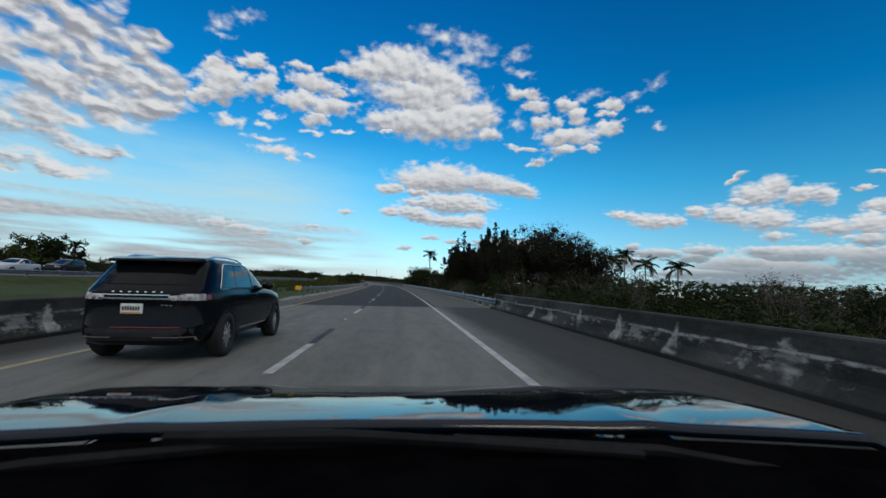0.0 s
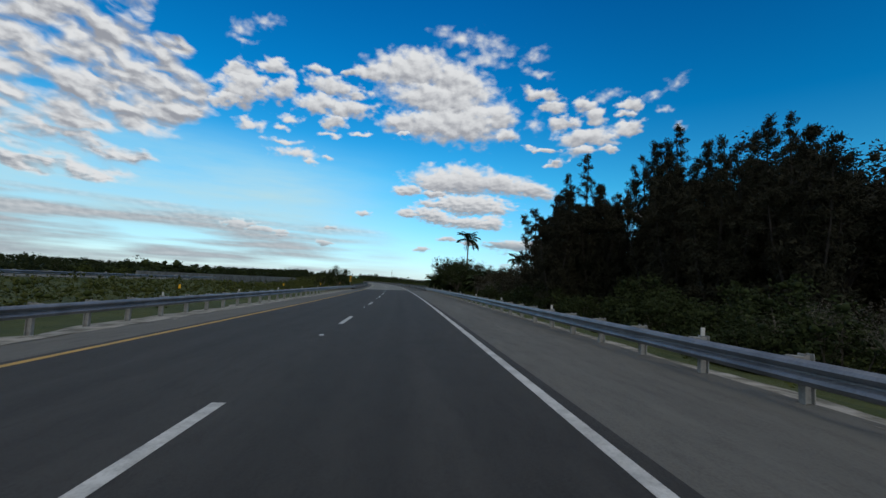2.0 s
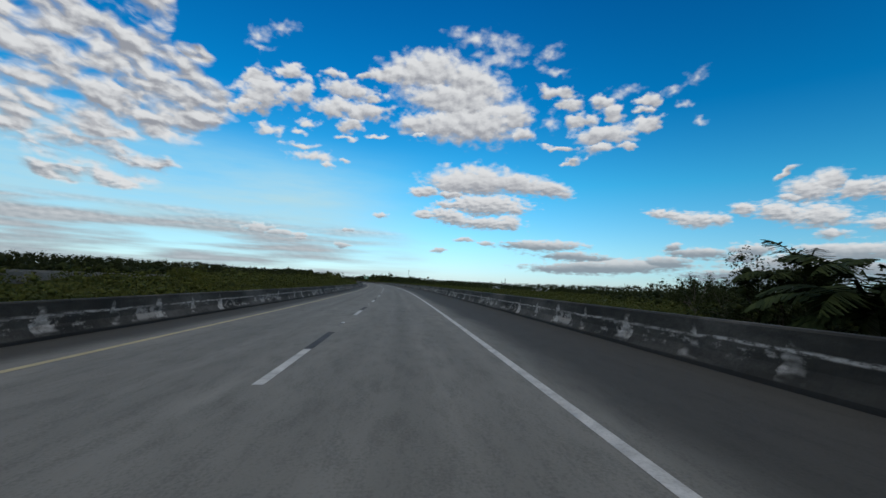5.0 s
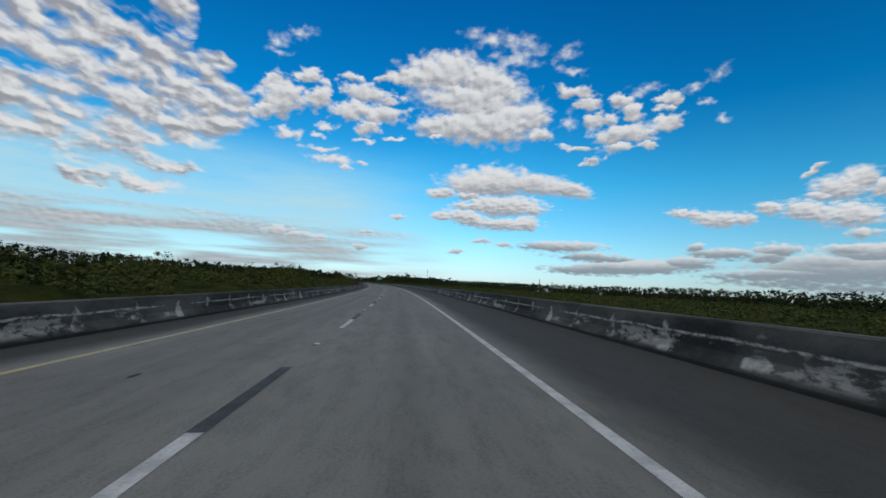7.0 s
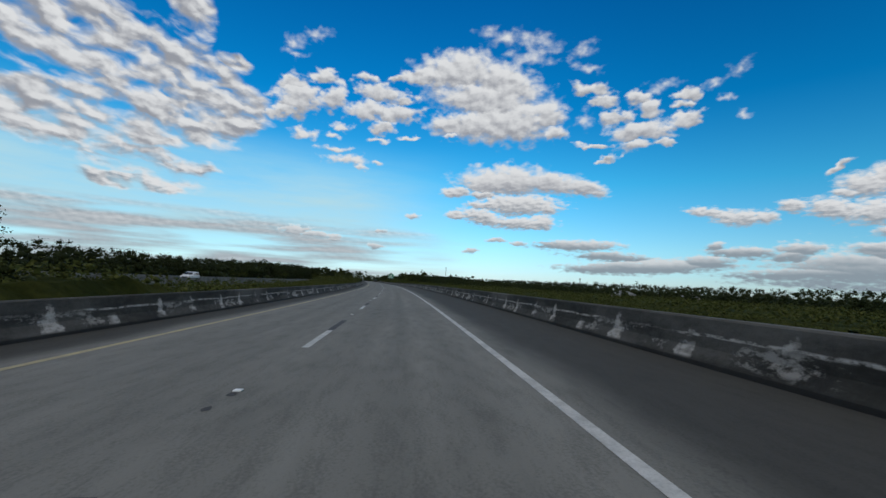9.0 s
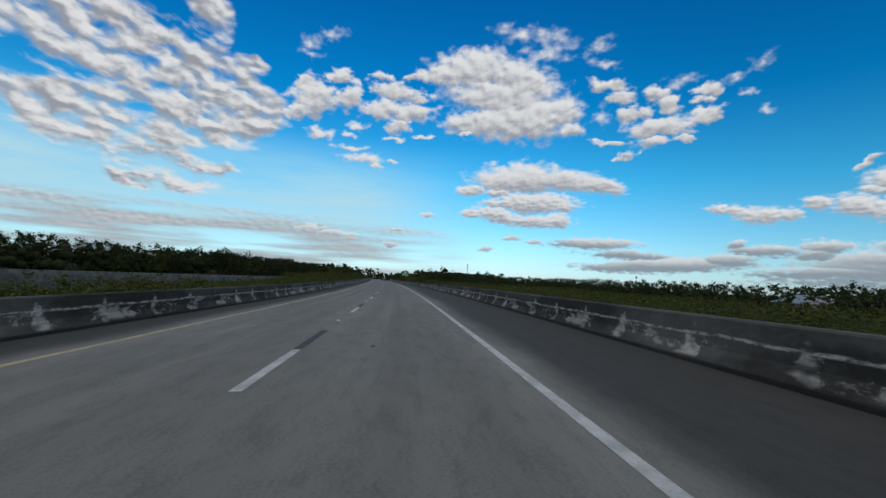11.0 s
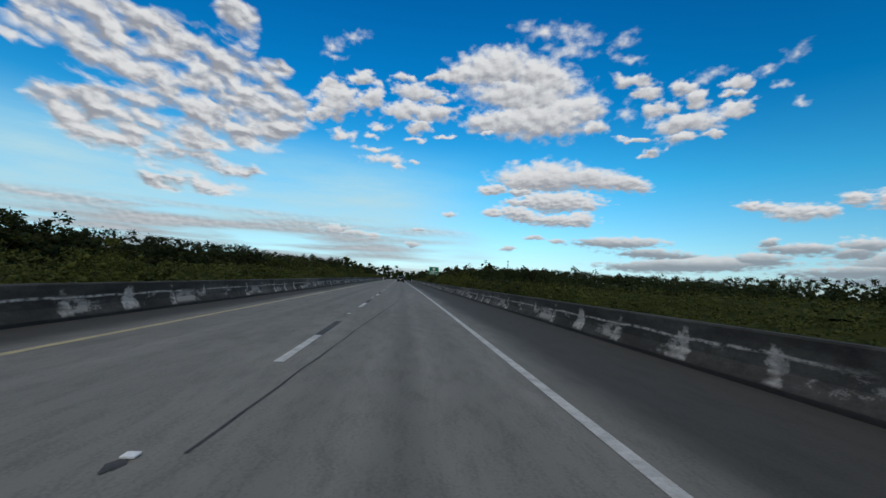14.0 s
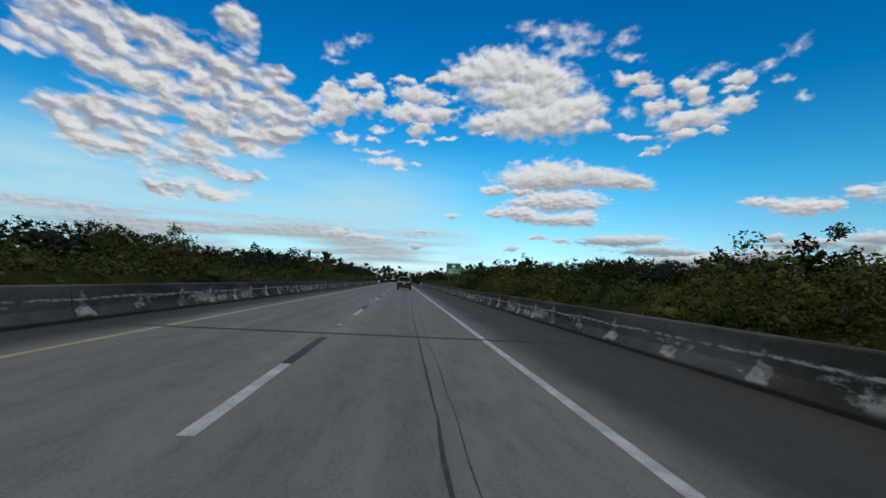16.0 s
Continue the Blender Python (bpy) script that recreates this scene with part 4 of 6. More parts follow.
def make_twigs(seed, h=4.0, r=2.2, label="bare grey brown winter shrub with thin twigs"):
    """A leafless shrub of fine branches with a few dry leaves."""
    rng = np.random.default_rng(seed)
    bm = bmesh.new()
    tips = []
    for i in range(14):
        a = rng.uniform(0, 2 * math.pi)
        tip = np.array([math.cos(a) * r * rng.uniform(0.2, 1), math.sin(a) * r * rng.uniform(0.2, 1), h * rng.uniform(0.55, 1)])
        mid = tip * np.array([0.35, 0.35, 0.5]) + rng.normal(0, 0.15, 3)
        limb(bm, [(0, 0, -0.4), mid, tip], 0.035, 0.008, 4)
        for j in range(6):
            t2 = tip + rng.normal(0, 0.45, 3) * np.array([1, 1, 0.8])
            limb(bm, [mid + (tip - mid) * rng.uniform(0.2, 0.9), t2], 0.012, 0.004, 3)
            tips.append(t2)
    v = clump_leaves(rng, np.array(tips), np.full(len(tips), 0.5), 12, 0.2, 0.05)
    return plant("bare_shrub", label, "shrub", bm, M_LEAF_DRY, v, M_LEAF_DRY, "bare shrubs")


def make_palm(seed, h=8.0, fronds=15, flen=2.6, name="palm_tree", label="tall palm with a pale slender trunk", group="palms", trunk=True, rise=0.9, width=0.55):
    """A palm: ringed trunk, arching fronds with two rows of drooping leaflets."""
    rng = np.random.default_rng(seed)
    bm = None
    lean = rng.uniform(-0.5, 0.5, 2)
    top = np.array([lean[0], lean[1], h])
    if trunk:
        bm = bmesh.new()
        pts = [(lean[0] * f * f, lean[1] * f * f, h * f) for f in np.linspace(-0.06, 1.0, 9)]
        limb(bm, pts, 0.16, 0.10, 9)
        limb(bm, [top - np.array([0, 0, 0.1]), top + np.array([0, 0, 0.5]), top + np.array([0, 0, 0.9])], 0.15, 0.05, 7)
    out = []
    for i in range(fronds):
        a = 2 * math.pi * i / fronds * 2.4 + rng.uniform(-0.3, 0.3)
        start = math.radians(82 - 96 * (i / fronds) + rng.uniform(-8, 8)) * min(1.0, rise / 1.5)
        L = flen * rng.uniform(0.9, 1.1)
        d = np.array([math.cos(a), math.sin(a), 0])
        side = np.array([-math.sin(a), math.cos(a), 0])
        m = 40
        f = np.linspace(0.05, 1, m)
        slope = start - math.radians(rng.uniform(75, 105)) * f ** 1.3
        x, z = np.cumsum(np.cos(slope)) * L / m, np.cumsum(np.sin(slope)) * L / m
        spine = top + np.array([0, 0, 0.45]) + d * x[:, None] + np.array([0, 0, 1]) * z[:, None]
        tang = np.gradient(spine, axis=0)
        tang /= np.linalg.norm(tang, axis=1, keepdims=True)
        out.append(quads(spine, tang * L / m * 0.7, side[None, :].repeat(m, 0) * 0.025))
        for sg in (-1, 1):
            ll = width * np.sin(np.clip(f * 1.05, 0, 1) * math.pi) ** 0.55 * rng.uniform(0.8, 1.1, m) + 0.05
            dr = side * sg + tang * 0.55 + np.array([0, 0, -0.45]) + rng.normal(0, 0.12, (m, 3))
            dr /= np.linalg.norm(dr, axis=1, keepdims=True)
            wv = np.cross(dr, np.array([0, 0, 1.0]))
            wv = np.cross(dr, side * sg + np.array([0.3, 0.2, 1.0]))
            wv /= np.linalg.norm(wv, axis=1, keepdims=True) + 1e-6
            out.append(quads(spine + dr * (ll / 2)[:, None], dr * (ll / 2)[:, None], wv * 0.046))
    return plant(name, label, "palm", bm, M_PALM_TRUNK, np.concatenate(out), M_LEAF_PALM, group)


def set_at(ob, s, lat, z, scale=1.0, turn=None):
    p = at(s, lat, z, False)
    ob.matrix_world = pose(p.x, p.y, p.z, 0, 0, random.uniform(0, 360) if turn is None else turn) @ Matrix.Scale(scale, 4)
    return ob


def put_copy(proto, s, lat, z, scale=1.0):
    """A copy of a plant standing at a place; the first call uses the plant itself."""
    if not proto.get("used"):
        proto["used"] = 1
        return set_at(proto, s, lat, z, scale)
    ob = copy_thing(proto, Matrix())
    return set_at(ob, s, lat, z, scale)


def gz(s, lat):
    return float(ground_height(s, lat)) - 0.1


rnd = random.Random(11)
pines = [make_pine(1, 16.0, 5), make_pine(2, 14.5, 6), make_pine(3, 15.0, 4), make_pine(4, 12.0, 6), make_pine(5, 12.0, 3, 0.6)]
PINE_H = (16.0, 14.5, 15.0, 12.0, 12.0)
# place along and beside the road, height of the top over the paving, kind
PINES = [(106.9, 17.0, 14.0, 0), (107.6, 16.0, 13.1, 2), (108.4, 15.2, 11.6, 2), (105.5, 13.9, 9.6, 3), (105.8, 18.8, 11.3, 2), (106.4, 18.0, 11.0, 3), (110.0, 18.0, 9.8, 3), (112.0, 16.2, 10.8, 2),
         (103.6, 22.4, 14.8, 1), (101.6, 22.2, 14.0, 1), (102.6, 23.8, 15.9, 0), (98.8, 25.4, 14.5, 2), (98.4, 27.2, 13.9, 0), (100.6, 24.6, 14.0, 1), (96.0, 23.0, 12.0, 2), (93.8, 24.2, 13.2, 1), (91.0, 23.5, 12.4, 0), (88.6, 22.0, 10.5, 3), (101.0, 20.8, 11.5, 3), (97.0, 20.2, 10.4, 3), (93.0, 20.0, 9.2, 3),
         (123.7, 17.8, 12.0, 4), (123.7, 22.0, 11.6, 4), (122.4, 25.6, 13.6, 4), (121.5, 19.4, 8.4, 3), (124.8, 20.5, 9.0, 3), (119.0, 18.6, 8.0, 3), (116.5, 19.8, 8.6, 1), (126.0, 24.0, 8.4, 3), (114.0, 18.6, 9.0, 3), (117.5, 23.5, 10.0, 1), (112.5, 22.0, 10.6, 1), (120.5, 28.0, 9.6, 3), (109.0, 22.7, 12.0, 2)]
for s, lat, top, k in PINES:
    put_copy(pines[k], s, lat, gz(s, lat), (top + 0.033 * lat - gz(s, lat)) / PINE_H[k])
tall = [make_tree(21, 15.0, 4.6, M_LEAF_PINE, 2.0, "tree", "tall dark tree with open branches and leaf clumps", 0.12, per=85, size=0.28, bark=M_BARK_DARK), make_tree(22, 13.0, 4.2, M_LEAF_PINE, 2.0, "tree", "tall dark tree with open branches and leaf clumps", 0.12, per=85, size=0.28, bark=M_BARK_DARK)]
for s, lat, top, k in ((104.5, 38.0, 16.6, 0), (101.2, 43.0, 14.2, 1), (98.0, 41.5, 12.2, 1), (106.0, 34.5, 14.5, 1), (91, 34, 11.5, 0), (96, 46, 10.5, 1), (108, 41, 13.5, 0), (110, 34, 11.5, 1), (97, 33, 12.0, 0)):
    put_copy(tall[k], s, lat, gz(s, lat), (top + 0.033 * lat - gz(s, lat)) / (15.0, 13.0)[k])
palms = [make_palm(31, 8.0, 20, 2.8, rise=1.5, width=0.7), make_palm(32, 7.2, 20, 2.7, rise=1.55, width=0.7), make_palm(33, 9.0, 17, 2.4, rise=1.6)]
for s, lat, k, top in ((104.3, 63.9, 0, 7.6), (102.4, 71.3, 1, 6.9), (116.4, 65.2, 2, 10.7), (114.5, 60.0, 1, 9.0), (169.5, 16.7, 2, 12.4), (137.3, 23.4, 0, 9.9), (155.3, 30.7, 1, 9.7), (169.0, 56.8, 1, 11.9), (175.8, 30.4, 0, 8.4), (190.6, 43.6, 1, 9.5)):
    base = gz(s, lat)
    put_copy(palms[k], s, lat, base, (top + 0.033 * lat - base - 1.2) / (8.0, 7.2, 9.0)[k])
cabbage = [make_palm(41, 3.0, 20, 2.4, "cabbage_palm", "short bushy palm with long arching fronds", "low palms", True, 1.75, 0.6), make_palm(42, 2.2, 20, 2.8, "cabbage_palm", "short bushy palm with long arching fronds", "low palms", True, 1.7, 0.65)]
for s, lat, k, sc in ((158, 13.0, 0, 1.3), (163, 16.5, 0, 1.55), (167, 12.5, 0, 1.35), (166, 20, 0, 1.6), (155.5, 19.5, 0, 1.6), (152, 16, 1, 1.5), (172, 15, 0, 1.25), (176, 12, 1, 1.2), (149, 24, 0, 1.3), (143, 21, 1, 1.3), (85, 30, 1, 1.4), (160, 11, 1, 1.1), (78, 38, 1, 1.5), (180, 14, 0, 1.1), (162.5, 8.2, 0, 1.25), (160, 9.6, 0, 1.2), (166, 8.8, 1, 1.1)):
    put_copy(cabbage[k], s, lat, gz(s, lat) if s < 145 else -1.7, sc * 0.9)
twigs = [make_twigs(51), make_twigs(52, 5.0, 2.6)]
bushes = [make_bush(61, M_LEAF), make_bush(62, M_LEAF_DARK, "dense dark green roadside bush"), make_bush(63, M_LEAF_YOUNG, "yellow green leafy bush"), make_bush(64, M_LEAF_DARK, "tall dark green thicket bush", 2.0, 3.8), make_bush(65, M_LEAF, "low wide green bush", 2.6, 2.2)]
hedge = [make_bush(66, M_LEAF, "tall dense green hedge bush", 2.7, 5.0, 64, 150, 0.13), make_bush(67, M_LEAF_YOUNG, "tall yellow green hedge bush", 2.7, 4.6, 64, 150, 0.13), make_bush(68, M_LEAF_DARK, "tall dark green hedge bush", 2.6, 5.4, 64, 150, 0.13)]
HEDGE_H = (5.0, 4.6, 5.4)
smalls = [make_tree(71, 7.0, 3.2, M_LEAF, 1.1, "tree", "small leafy green tree", 0.2, per=100, size=0.19), make_tree(72, 8.0, 3.0, M_LEAF_DARK, 1.0, "tree", "dark green tree with uneven crown", 0.25, per=100, size=0.19), make_tree(73, 6.0, 3.4, M_LEAF_YOUNG, 1.0, "tree", "small yellow green tree", 0.2, per=100, size=0.19)]
far_trees = [make_tree(171, 7.0, 3.8, M_LEAF, 1.6, "tree", "leafy green tree in the distance", 0.05, per=18, size=0.62), make_tree(172, 8.0, 3.9, M_LEAF_DARK, 1.6, "tree", "dark green tree in the distance", 0.05, per=18, size=0.62)]

# thicket right of the asphalt stretch and round the palms
for i in range(62):
    s, lat = rnd.uniform(30, 185), rnd.uniform(9.5, 34)
    if s > 84 and s < 115 and lat > 14 and lat < 26 and rnd.random() < 0.4:
        continue
    z = gz(s, lat) if s < 148 else -1.7
    sc = rnd.uniform(0.5, 0.75) if lat < 13 else rnd.uniform(0.8, 1.25)
    if s > 150:
        sc *= 1.15
    put_copy(rnd.choice([bushes[1], bushes[3], bushes[0], bushes[1], twigs[0], twigs[1], bushes[3]]), s, lat, z, sc)
for s in range(84, 126, 3):
    put_copy(rnd.choice([bushes[1], bushes[3]]), s + rnd.uniform(-1, 1), rnd.uniform(13.2, 15.5), gz(s, 14), rnd.uniform(0.85, 1.15))
for i in range(40):
    s, lat = rnd.uniform(0, 130), rnd.uniform(34, 95)
    put_copy(rnd.choice([bushes[1], bushes[3], twigs[1], bushes[0]]), s, lat, gz(s, lat), rnd.uniform(0.6, 0.95))
for i in range(14):
    s, lat = rnd.uniform(-10, 34), rnd.uniform(11, 60)
    put_copy(rnd.choice([bushes[1], bushes[3]]), s, lat, -1.9, rnd.uniform(0.85, 1.1))
put_copy(smalls[1], 30, 36, -1.8, 0.68)
put_copy(smalls[1], 34, 40, -1.8, 0.6)
for s, lat, k, sc in ((156, 15, 1, 0.95), (160, 19, 1, 1.0), (164, 13.5, 1, 0.9), (168, 18, 1, 0.95), (171, 12.5, 1, 0.8), (153, 21, 1, 0.85), (175, 16, 1, 0.85), (158, 24, 1, 0.95), (149, 20, 1, 0.6), (145, 24, 1, 0.55), (180, 13, 1, 0.62), (166, 23, 0, 1.0), (160, 10.8, 1, 1.12), (163, 12.6, 1, 1.14), (157.5, 13.2, 1, 1.08), (166.5, 11.4, 1, 1.05), (155, 12.2, 1, 0.95), (171, 14.5, 1, 1.1), (162, 16.5, 1, 1.15)):
    put_copy(smalls[k], s, lat, -1.8, sc)
put_copy(twigs[1], 162, 14.5, -0.5, 1.5)
put_copy(twigs[1], 150, 27, -0.5, 1.3)
for i in range(34):
    s, lat = rnd.uniform(42, 90), rnd.uniform(11.5, 40)
    put_copy(rnd.choice([bushes[1], bushes[3], bushes[3]]), s, lat, gz(s, lat), rnd.uniform(0.8, 1.1))
for i in range(40):
    s, lat = rnd.uniform(122, 152), rnd.uniform(11.5, 34)
    put_copy(rnd.choice([bushes[1], bushes[3], twigs[1], twigs[0], bushes[3]]), s, lat, gz(s, lat), rnd.uniform(0.85, 1.15) * (0.8 if lat < 14 else 1.0))
# left: the lone oak over the barrier, and far groups over the opposite road
put_copy(smalls[1], 157.5, -11.2, -1.9, 0.72)
put_copy(smalls[1], 158.3, -12.0, -1.9, 0.66)
put_copy(smalls[1], 164, -15.5, -1.9, 0.58)
for i in range(42):
    s, lat = rnd.uniform(36, 92), rnd.uniform(-76, -54)
    put_copy(rnd.choice([far_trees[1], bushes[3], far_trees[0]]), s, lat, gz(s, lat) + 0.6, rnd.uniform(0.65, 0.9))
for i in range(8):
    s, lat = rnd.uniform(100, 150), rnd.uniform(-110, -80)
    put_copy(smalls[1], s, lat, -1.2, rnd.uniform(0.5, 0.7))
put_copy(palms[1], 92, -60, -1.0, 0.75)
put_copy(palms[1], 118, -75, -1.0, 0.5)


def hedge_bush(s, lat, top, base=-1.9):
    k = rnd.choice([0, 0, 1, 2, 2])
    if rnd.random() < 0.04 and s < 600:
        put_copy(smalls[2], s, lat, base, (top - base) / 5.6)
        return
    if abs(lat) > 17 or s > 590 or s < 200:
        return
    put_copy(hedge[k], s, lat, base, (top - base) / HEDGE_H[k])


# bridge, left side: brush that grows taller further on
for i in range(168):
    s = 150 + (720 - 150) * (i + rnd.random()) / 168
    lat = -rnd.uniform(11.0, 16.0) if i % 2 else -rnd.uniform(16.0, 27.5)
    if 385 < s < 470 and lat < -15:
        continue
    top = float(np.interp(s, [150, 190, 215, 270, 316, 324, 462, 478, 520, 560, 700], [-0.2, 0.4, 1.3, 1.8, 2.1, -0.7, -0.7, 1.4, 2.4, 3.4, 4.0])) + rnd.uniform(-0.4, 0.5) + (-lat - 12) * 0.05
    hedge_bush(s, lat, top)
for i in range(76):
    s = rnd.uniform(390, 560) if i % 2 else rnd.uniform(150, 760)
    put_copy(rnd.choice([far_trees[1], far_trees[0], far_trees[1]]), s, -rnd.uniform(46, 66), -1.9, rnd.uniform(0.45, 0.55) if s < 380 else rnd.uniform(0.6, 0.8) if s < 480 else rnd.uniform(0.9, 1.2))
for s, lat, sc in ((312, -17, 0.72), (317, -20, 0.75), (524, -15, 0.62), (533, -19, 0.85), (546, -14, 0.75), (560, -22, 1.0)):
    put_copy(smalls[0], s, lat, -1.9, sc)
# bridge, right side: low marsh brush, then a tall hedge
for i in range(20):
    s = 190 + 290 * (i + rnd.random()) / 20
    lat = 9.5 + 60 * rnd.random() ** 1.5
    put_copy(rnd.choice([bushes[4], bushes[2], bushes[4]]), s, lat, -1.9, rnd.uniform(0.45, 0.7))
for i in range(74):
    s = 480 + 280 * (i + rnd.random()) / 74
    lat = 9.5 + 20 * rnd.random() ** 1.3
    top = float(np.interp(s, [480, 500, 525, 560, 600, 760], [0.4, 1.5, 2.2, 2.8, 3.0, 3.4])) + rnd.uniform(-0.4, 0.4) + (lat - 9) * 0.04
    hedge_bush(s, lat, top)
for s, lat, sc in ((208, 30, 0.7), (214, 38, 0.68), (222, 46, 0.7), (235, 62, 0.7), (190, 24, 0.62), (545, 32, 0.62), (575, 36, 0.75), (590, 30, 0.7), (520, 40, 0.55)):
    put_copy(smalls[1], s, lat, -1.8, sc)
for i in range(52):
    s = 478 + 150 * (i + rnd.random()) / 52
    hedge_bush(s, 8.9 + 3.4 * rnd.random(), float(np.interp(s, [478, 490, 510, 600, 640], [0.9, 1.6, 1.9, 2.4, 2.4])) + rnd.uniform(-0.3, 0.4))
for i in range(36):
    s, lat = rnd.uniform(545, 690), rnd.uniform(22, 60)
    put_copy(far_trees[1 if rnd.random() < 0.7 else 0], s, lat, -1.9, rnd.uniform(0.55, 0.8) if s < 590 else rnd.uniform(0.8, 1.15))
# woods at the far end
for i in range(84):
    s = rnd.uniform(600, 960)
    lat = rnd.choice([-1, 1]) * rnd.uniform(18, 75)
    put_copy(rnd.choice([far_trees[1], far_trees[1], far_trees[0]]), s, lat, -1.9, rnd.uniform(0.9, 1.25) if abs(lat) > 24 else rnd.uniform(0.6, 0.85))


def cover_height(s, lat):
    """Top of the tangled brush beside the bridge."""
    d = abs(lat) - 7
    z = float(np.interp(s, [150, 200, 480, 530, 760], [-1.3, -0.75, -0.6, 0.45, 0.4])) if lat > 0 else float(np.interp(s, [148, 190, 215, 270, 314, 326, 462, 480, 520, 700], [-1.3, -0.7, 0.2, 0.6, 0.6, -1.2, -1.2, 0.1, 0.9, 1.2]))
    z += 0.012 * min(d, 40)
    z += 0.45 * noise.noise((s * 0.16, lat * 0.16, 1.0)) + 0.30 * noise.noise((s * 0.5, lat * 0.5, 5.0)) + 0.22 * noise.noise((s * 1.4, lat * 1.4, 9.0))
    wob = 9.0 * noise.noise((s * 0.06, lat * 0.06, 4.0)) + 3.0 * noise.noise((s * 0.3, lat * 0.3, 6.0))
    edge = min(1.0, d / 2.5, (100 + wob - lat) / 8.0, (s - 186 + wob) / 5.0) if lat > 0 else min(1.0, d / 2.5, (29.8 + lat) / 2.0)
    return -2.1 + (z + 2.1) * max(0.0, edge)


def thicket(name, label, strips, mat):
    """A tangled, lumpy brush canopy over the low ground."""
    verts, faces = [], []
    for s0, s1, l0, l1, ds, dl in strips:
        ns, nl, first = int((s1 - s0) / ds), int((l1 - l0) / dl), len(verts)
        for i in range(ns + 1):
            for j in range(nl + 1):
                q, lat = s0 + i * ds, l0 + j * dl
                verts.append(at(q + 0.3 * ds * noise.noise((i * 1.7, j * 1.3, 3.0)), lat + 0.3 * dl * noise.noise((i * 1.1, j * 1.9, 8.0)), cover_height(q, lat), False))
        for i in range(ns):
            for j in range(nl):
                k = first + i * (nl + 1) + j
                faces.append((k, k + 1, k + nl + 2, k + nl + 1))
    me = mesh_from(name, verts, faces, smooth=True)
    me.materials.append(mat)
    return tagged(new(name, me), label, "brush", kind="stuff")


def far_woods(name, label, strips, leaf, seed, on_cover=False, per=15, heart=0.85):
    """Distant woods or brush: one spread of leaf clumps."""
    rng = np.random.default_rng(seed)
    allv, hearts = [], []
    for s0, s1, l0, l1, h, n, size in strips:
        s = rng.uniform(s0, s1, n)
        lat = rng.uniform(l0, l1, n)
        grown = rng.uniform(0.0, 1.0, n) ** 1.25
        if h > 3.0:
            # clumps gathered into trees: wide below, narrower above
            m = n // 11 + 1
            who = rng.integers(0, m, n)
            grown = np.clip(rng.uniform(-0.05, 1.0, n), 0, 1)
            reach = 0.26 * h * (1.15 - grown)
            s = rng.uniform(s0, s1, m)[who] + rng.normal(0, 1, n) * reach
            lat = rng.uniform(l0, l1, m)[who] + rng.normal(0, 1, n) * reach
            grown = grown * rng.uniform(0.6, 1.0, m)[who]
        cs = np.array([at(min(a, 1590), b, cover_height(a, b) if on_cover else float(ground_height(a, b)), False) for a, b in zip(s, lat)])
        top = h * (0.55 + 0.45 * np.array([noise.noise((a * 0.03, b * 0.03, 2.0)) + 0.5 for a, b in zip(s, lat)]))
        cs[:, 2] += grown * top
        r = rng.uniform(0.7, 1.6, n) * size
        allv.append(clump_leaves(rng, cs, r, per, 0.6 * size, 0.36 * size))
        hearts.append((cs[::2], r[::2] * heart))
    me = leaf_mesh(name, np.concatenate(allv), leaf, (np.concatenate([q[0] for q in hearts]), np.concatenate([q[1] for q in hearts])))
    return tagged(new(name, me), label, "woods", kind="stuff")


far_woods("far_woods", "distant dark green tree line along the horizon", [
    (150, 900, -240, -110, 8, 900, 1.4), (-100, 300, -330, -180, 8, 500, 1.6), (900, 1500, -330, -20, 12, 500, 2.0), (900, 1500, 20, 330, 12, 500, 2.0),
    (300, 900, 170, 330, 6.5, 2400, 1.4), (-50, 350, 170, 330, 5.5, 600, 1.4), (800, 880, -60, 60, 14, 1700, 1.3), (180, 600, -78, -46, 6.0, 2200, 0.9), (660, 900, -90, -22, 14, 2600, 1.2), (660, 900, 24, 100, 14, 2600, 1.2), (560, 680, -95, -62, 12, 1200, 1.0), (520, 690, 75, 130, 8, 1100, 1.0), (330, 560, 110, 180, 6.0, 1300, 0.9)], M_LEAF_DARK, 5)
thicket("marsh_thicket", "dense tangled olive green brush beside the bridge", [(176, 640, 7, 31, 0.8, 0.8), (640, 760, 7, 31, 2, 2), (176, 760, 31, 110, 2.5, 2.5), (148, 600, -29.8, -9, 0.8, 0.8), (600, 760, -29.8, -9, 2, 2)], M_THICKET)
far_woods("marsh_brush", "low olive green marsh brush beside the bridge", [(178, 500, 8.5, 30, 0.6, 8000, 0.30), (178, 600, 30, 110, 0.9, 7000, 0.6), (150, 640, -28, -9.5, 0.8, 9500, 0.34), (480, 640, 8.5, 30, 0.6, 2600, 0.28), (180, 640, -28, -14, 1.5, 1500, 0.5), (500, 760, 12, 30, 1.2, 1300, 0.5), (590, 760, 8.5, 14, 0.9, 350, 0.45), (590, 760, -17, -10, 1.2, 450, 0.45)], M_LEAF_MARSH, 6, True, 14, 0.35)
far_woods("low_brush", "low dark green brush beyond the guard rail", [(-60, 160, 30, 120, 1.6, 2200, 0.5), (20, 150, 7.5, 34, 1.0, 2200, 0.3), (55, 150, -28, -12, 1.2, 1600, 0.3), (250, 760, 105, 180, 1.6, 1500, 0.8)], M_LEAF_MARSH, 7, False, 14, 0.45)
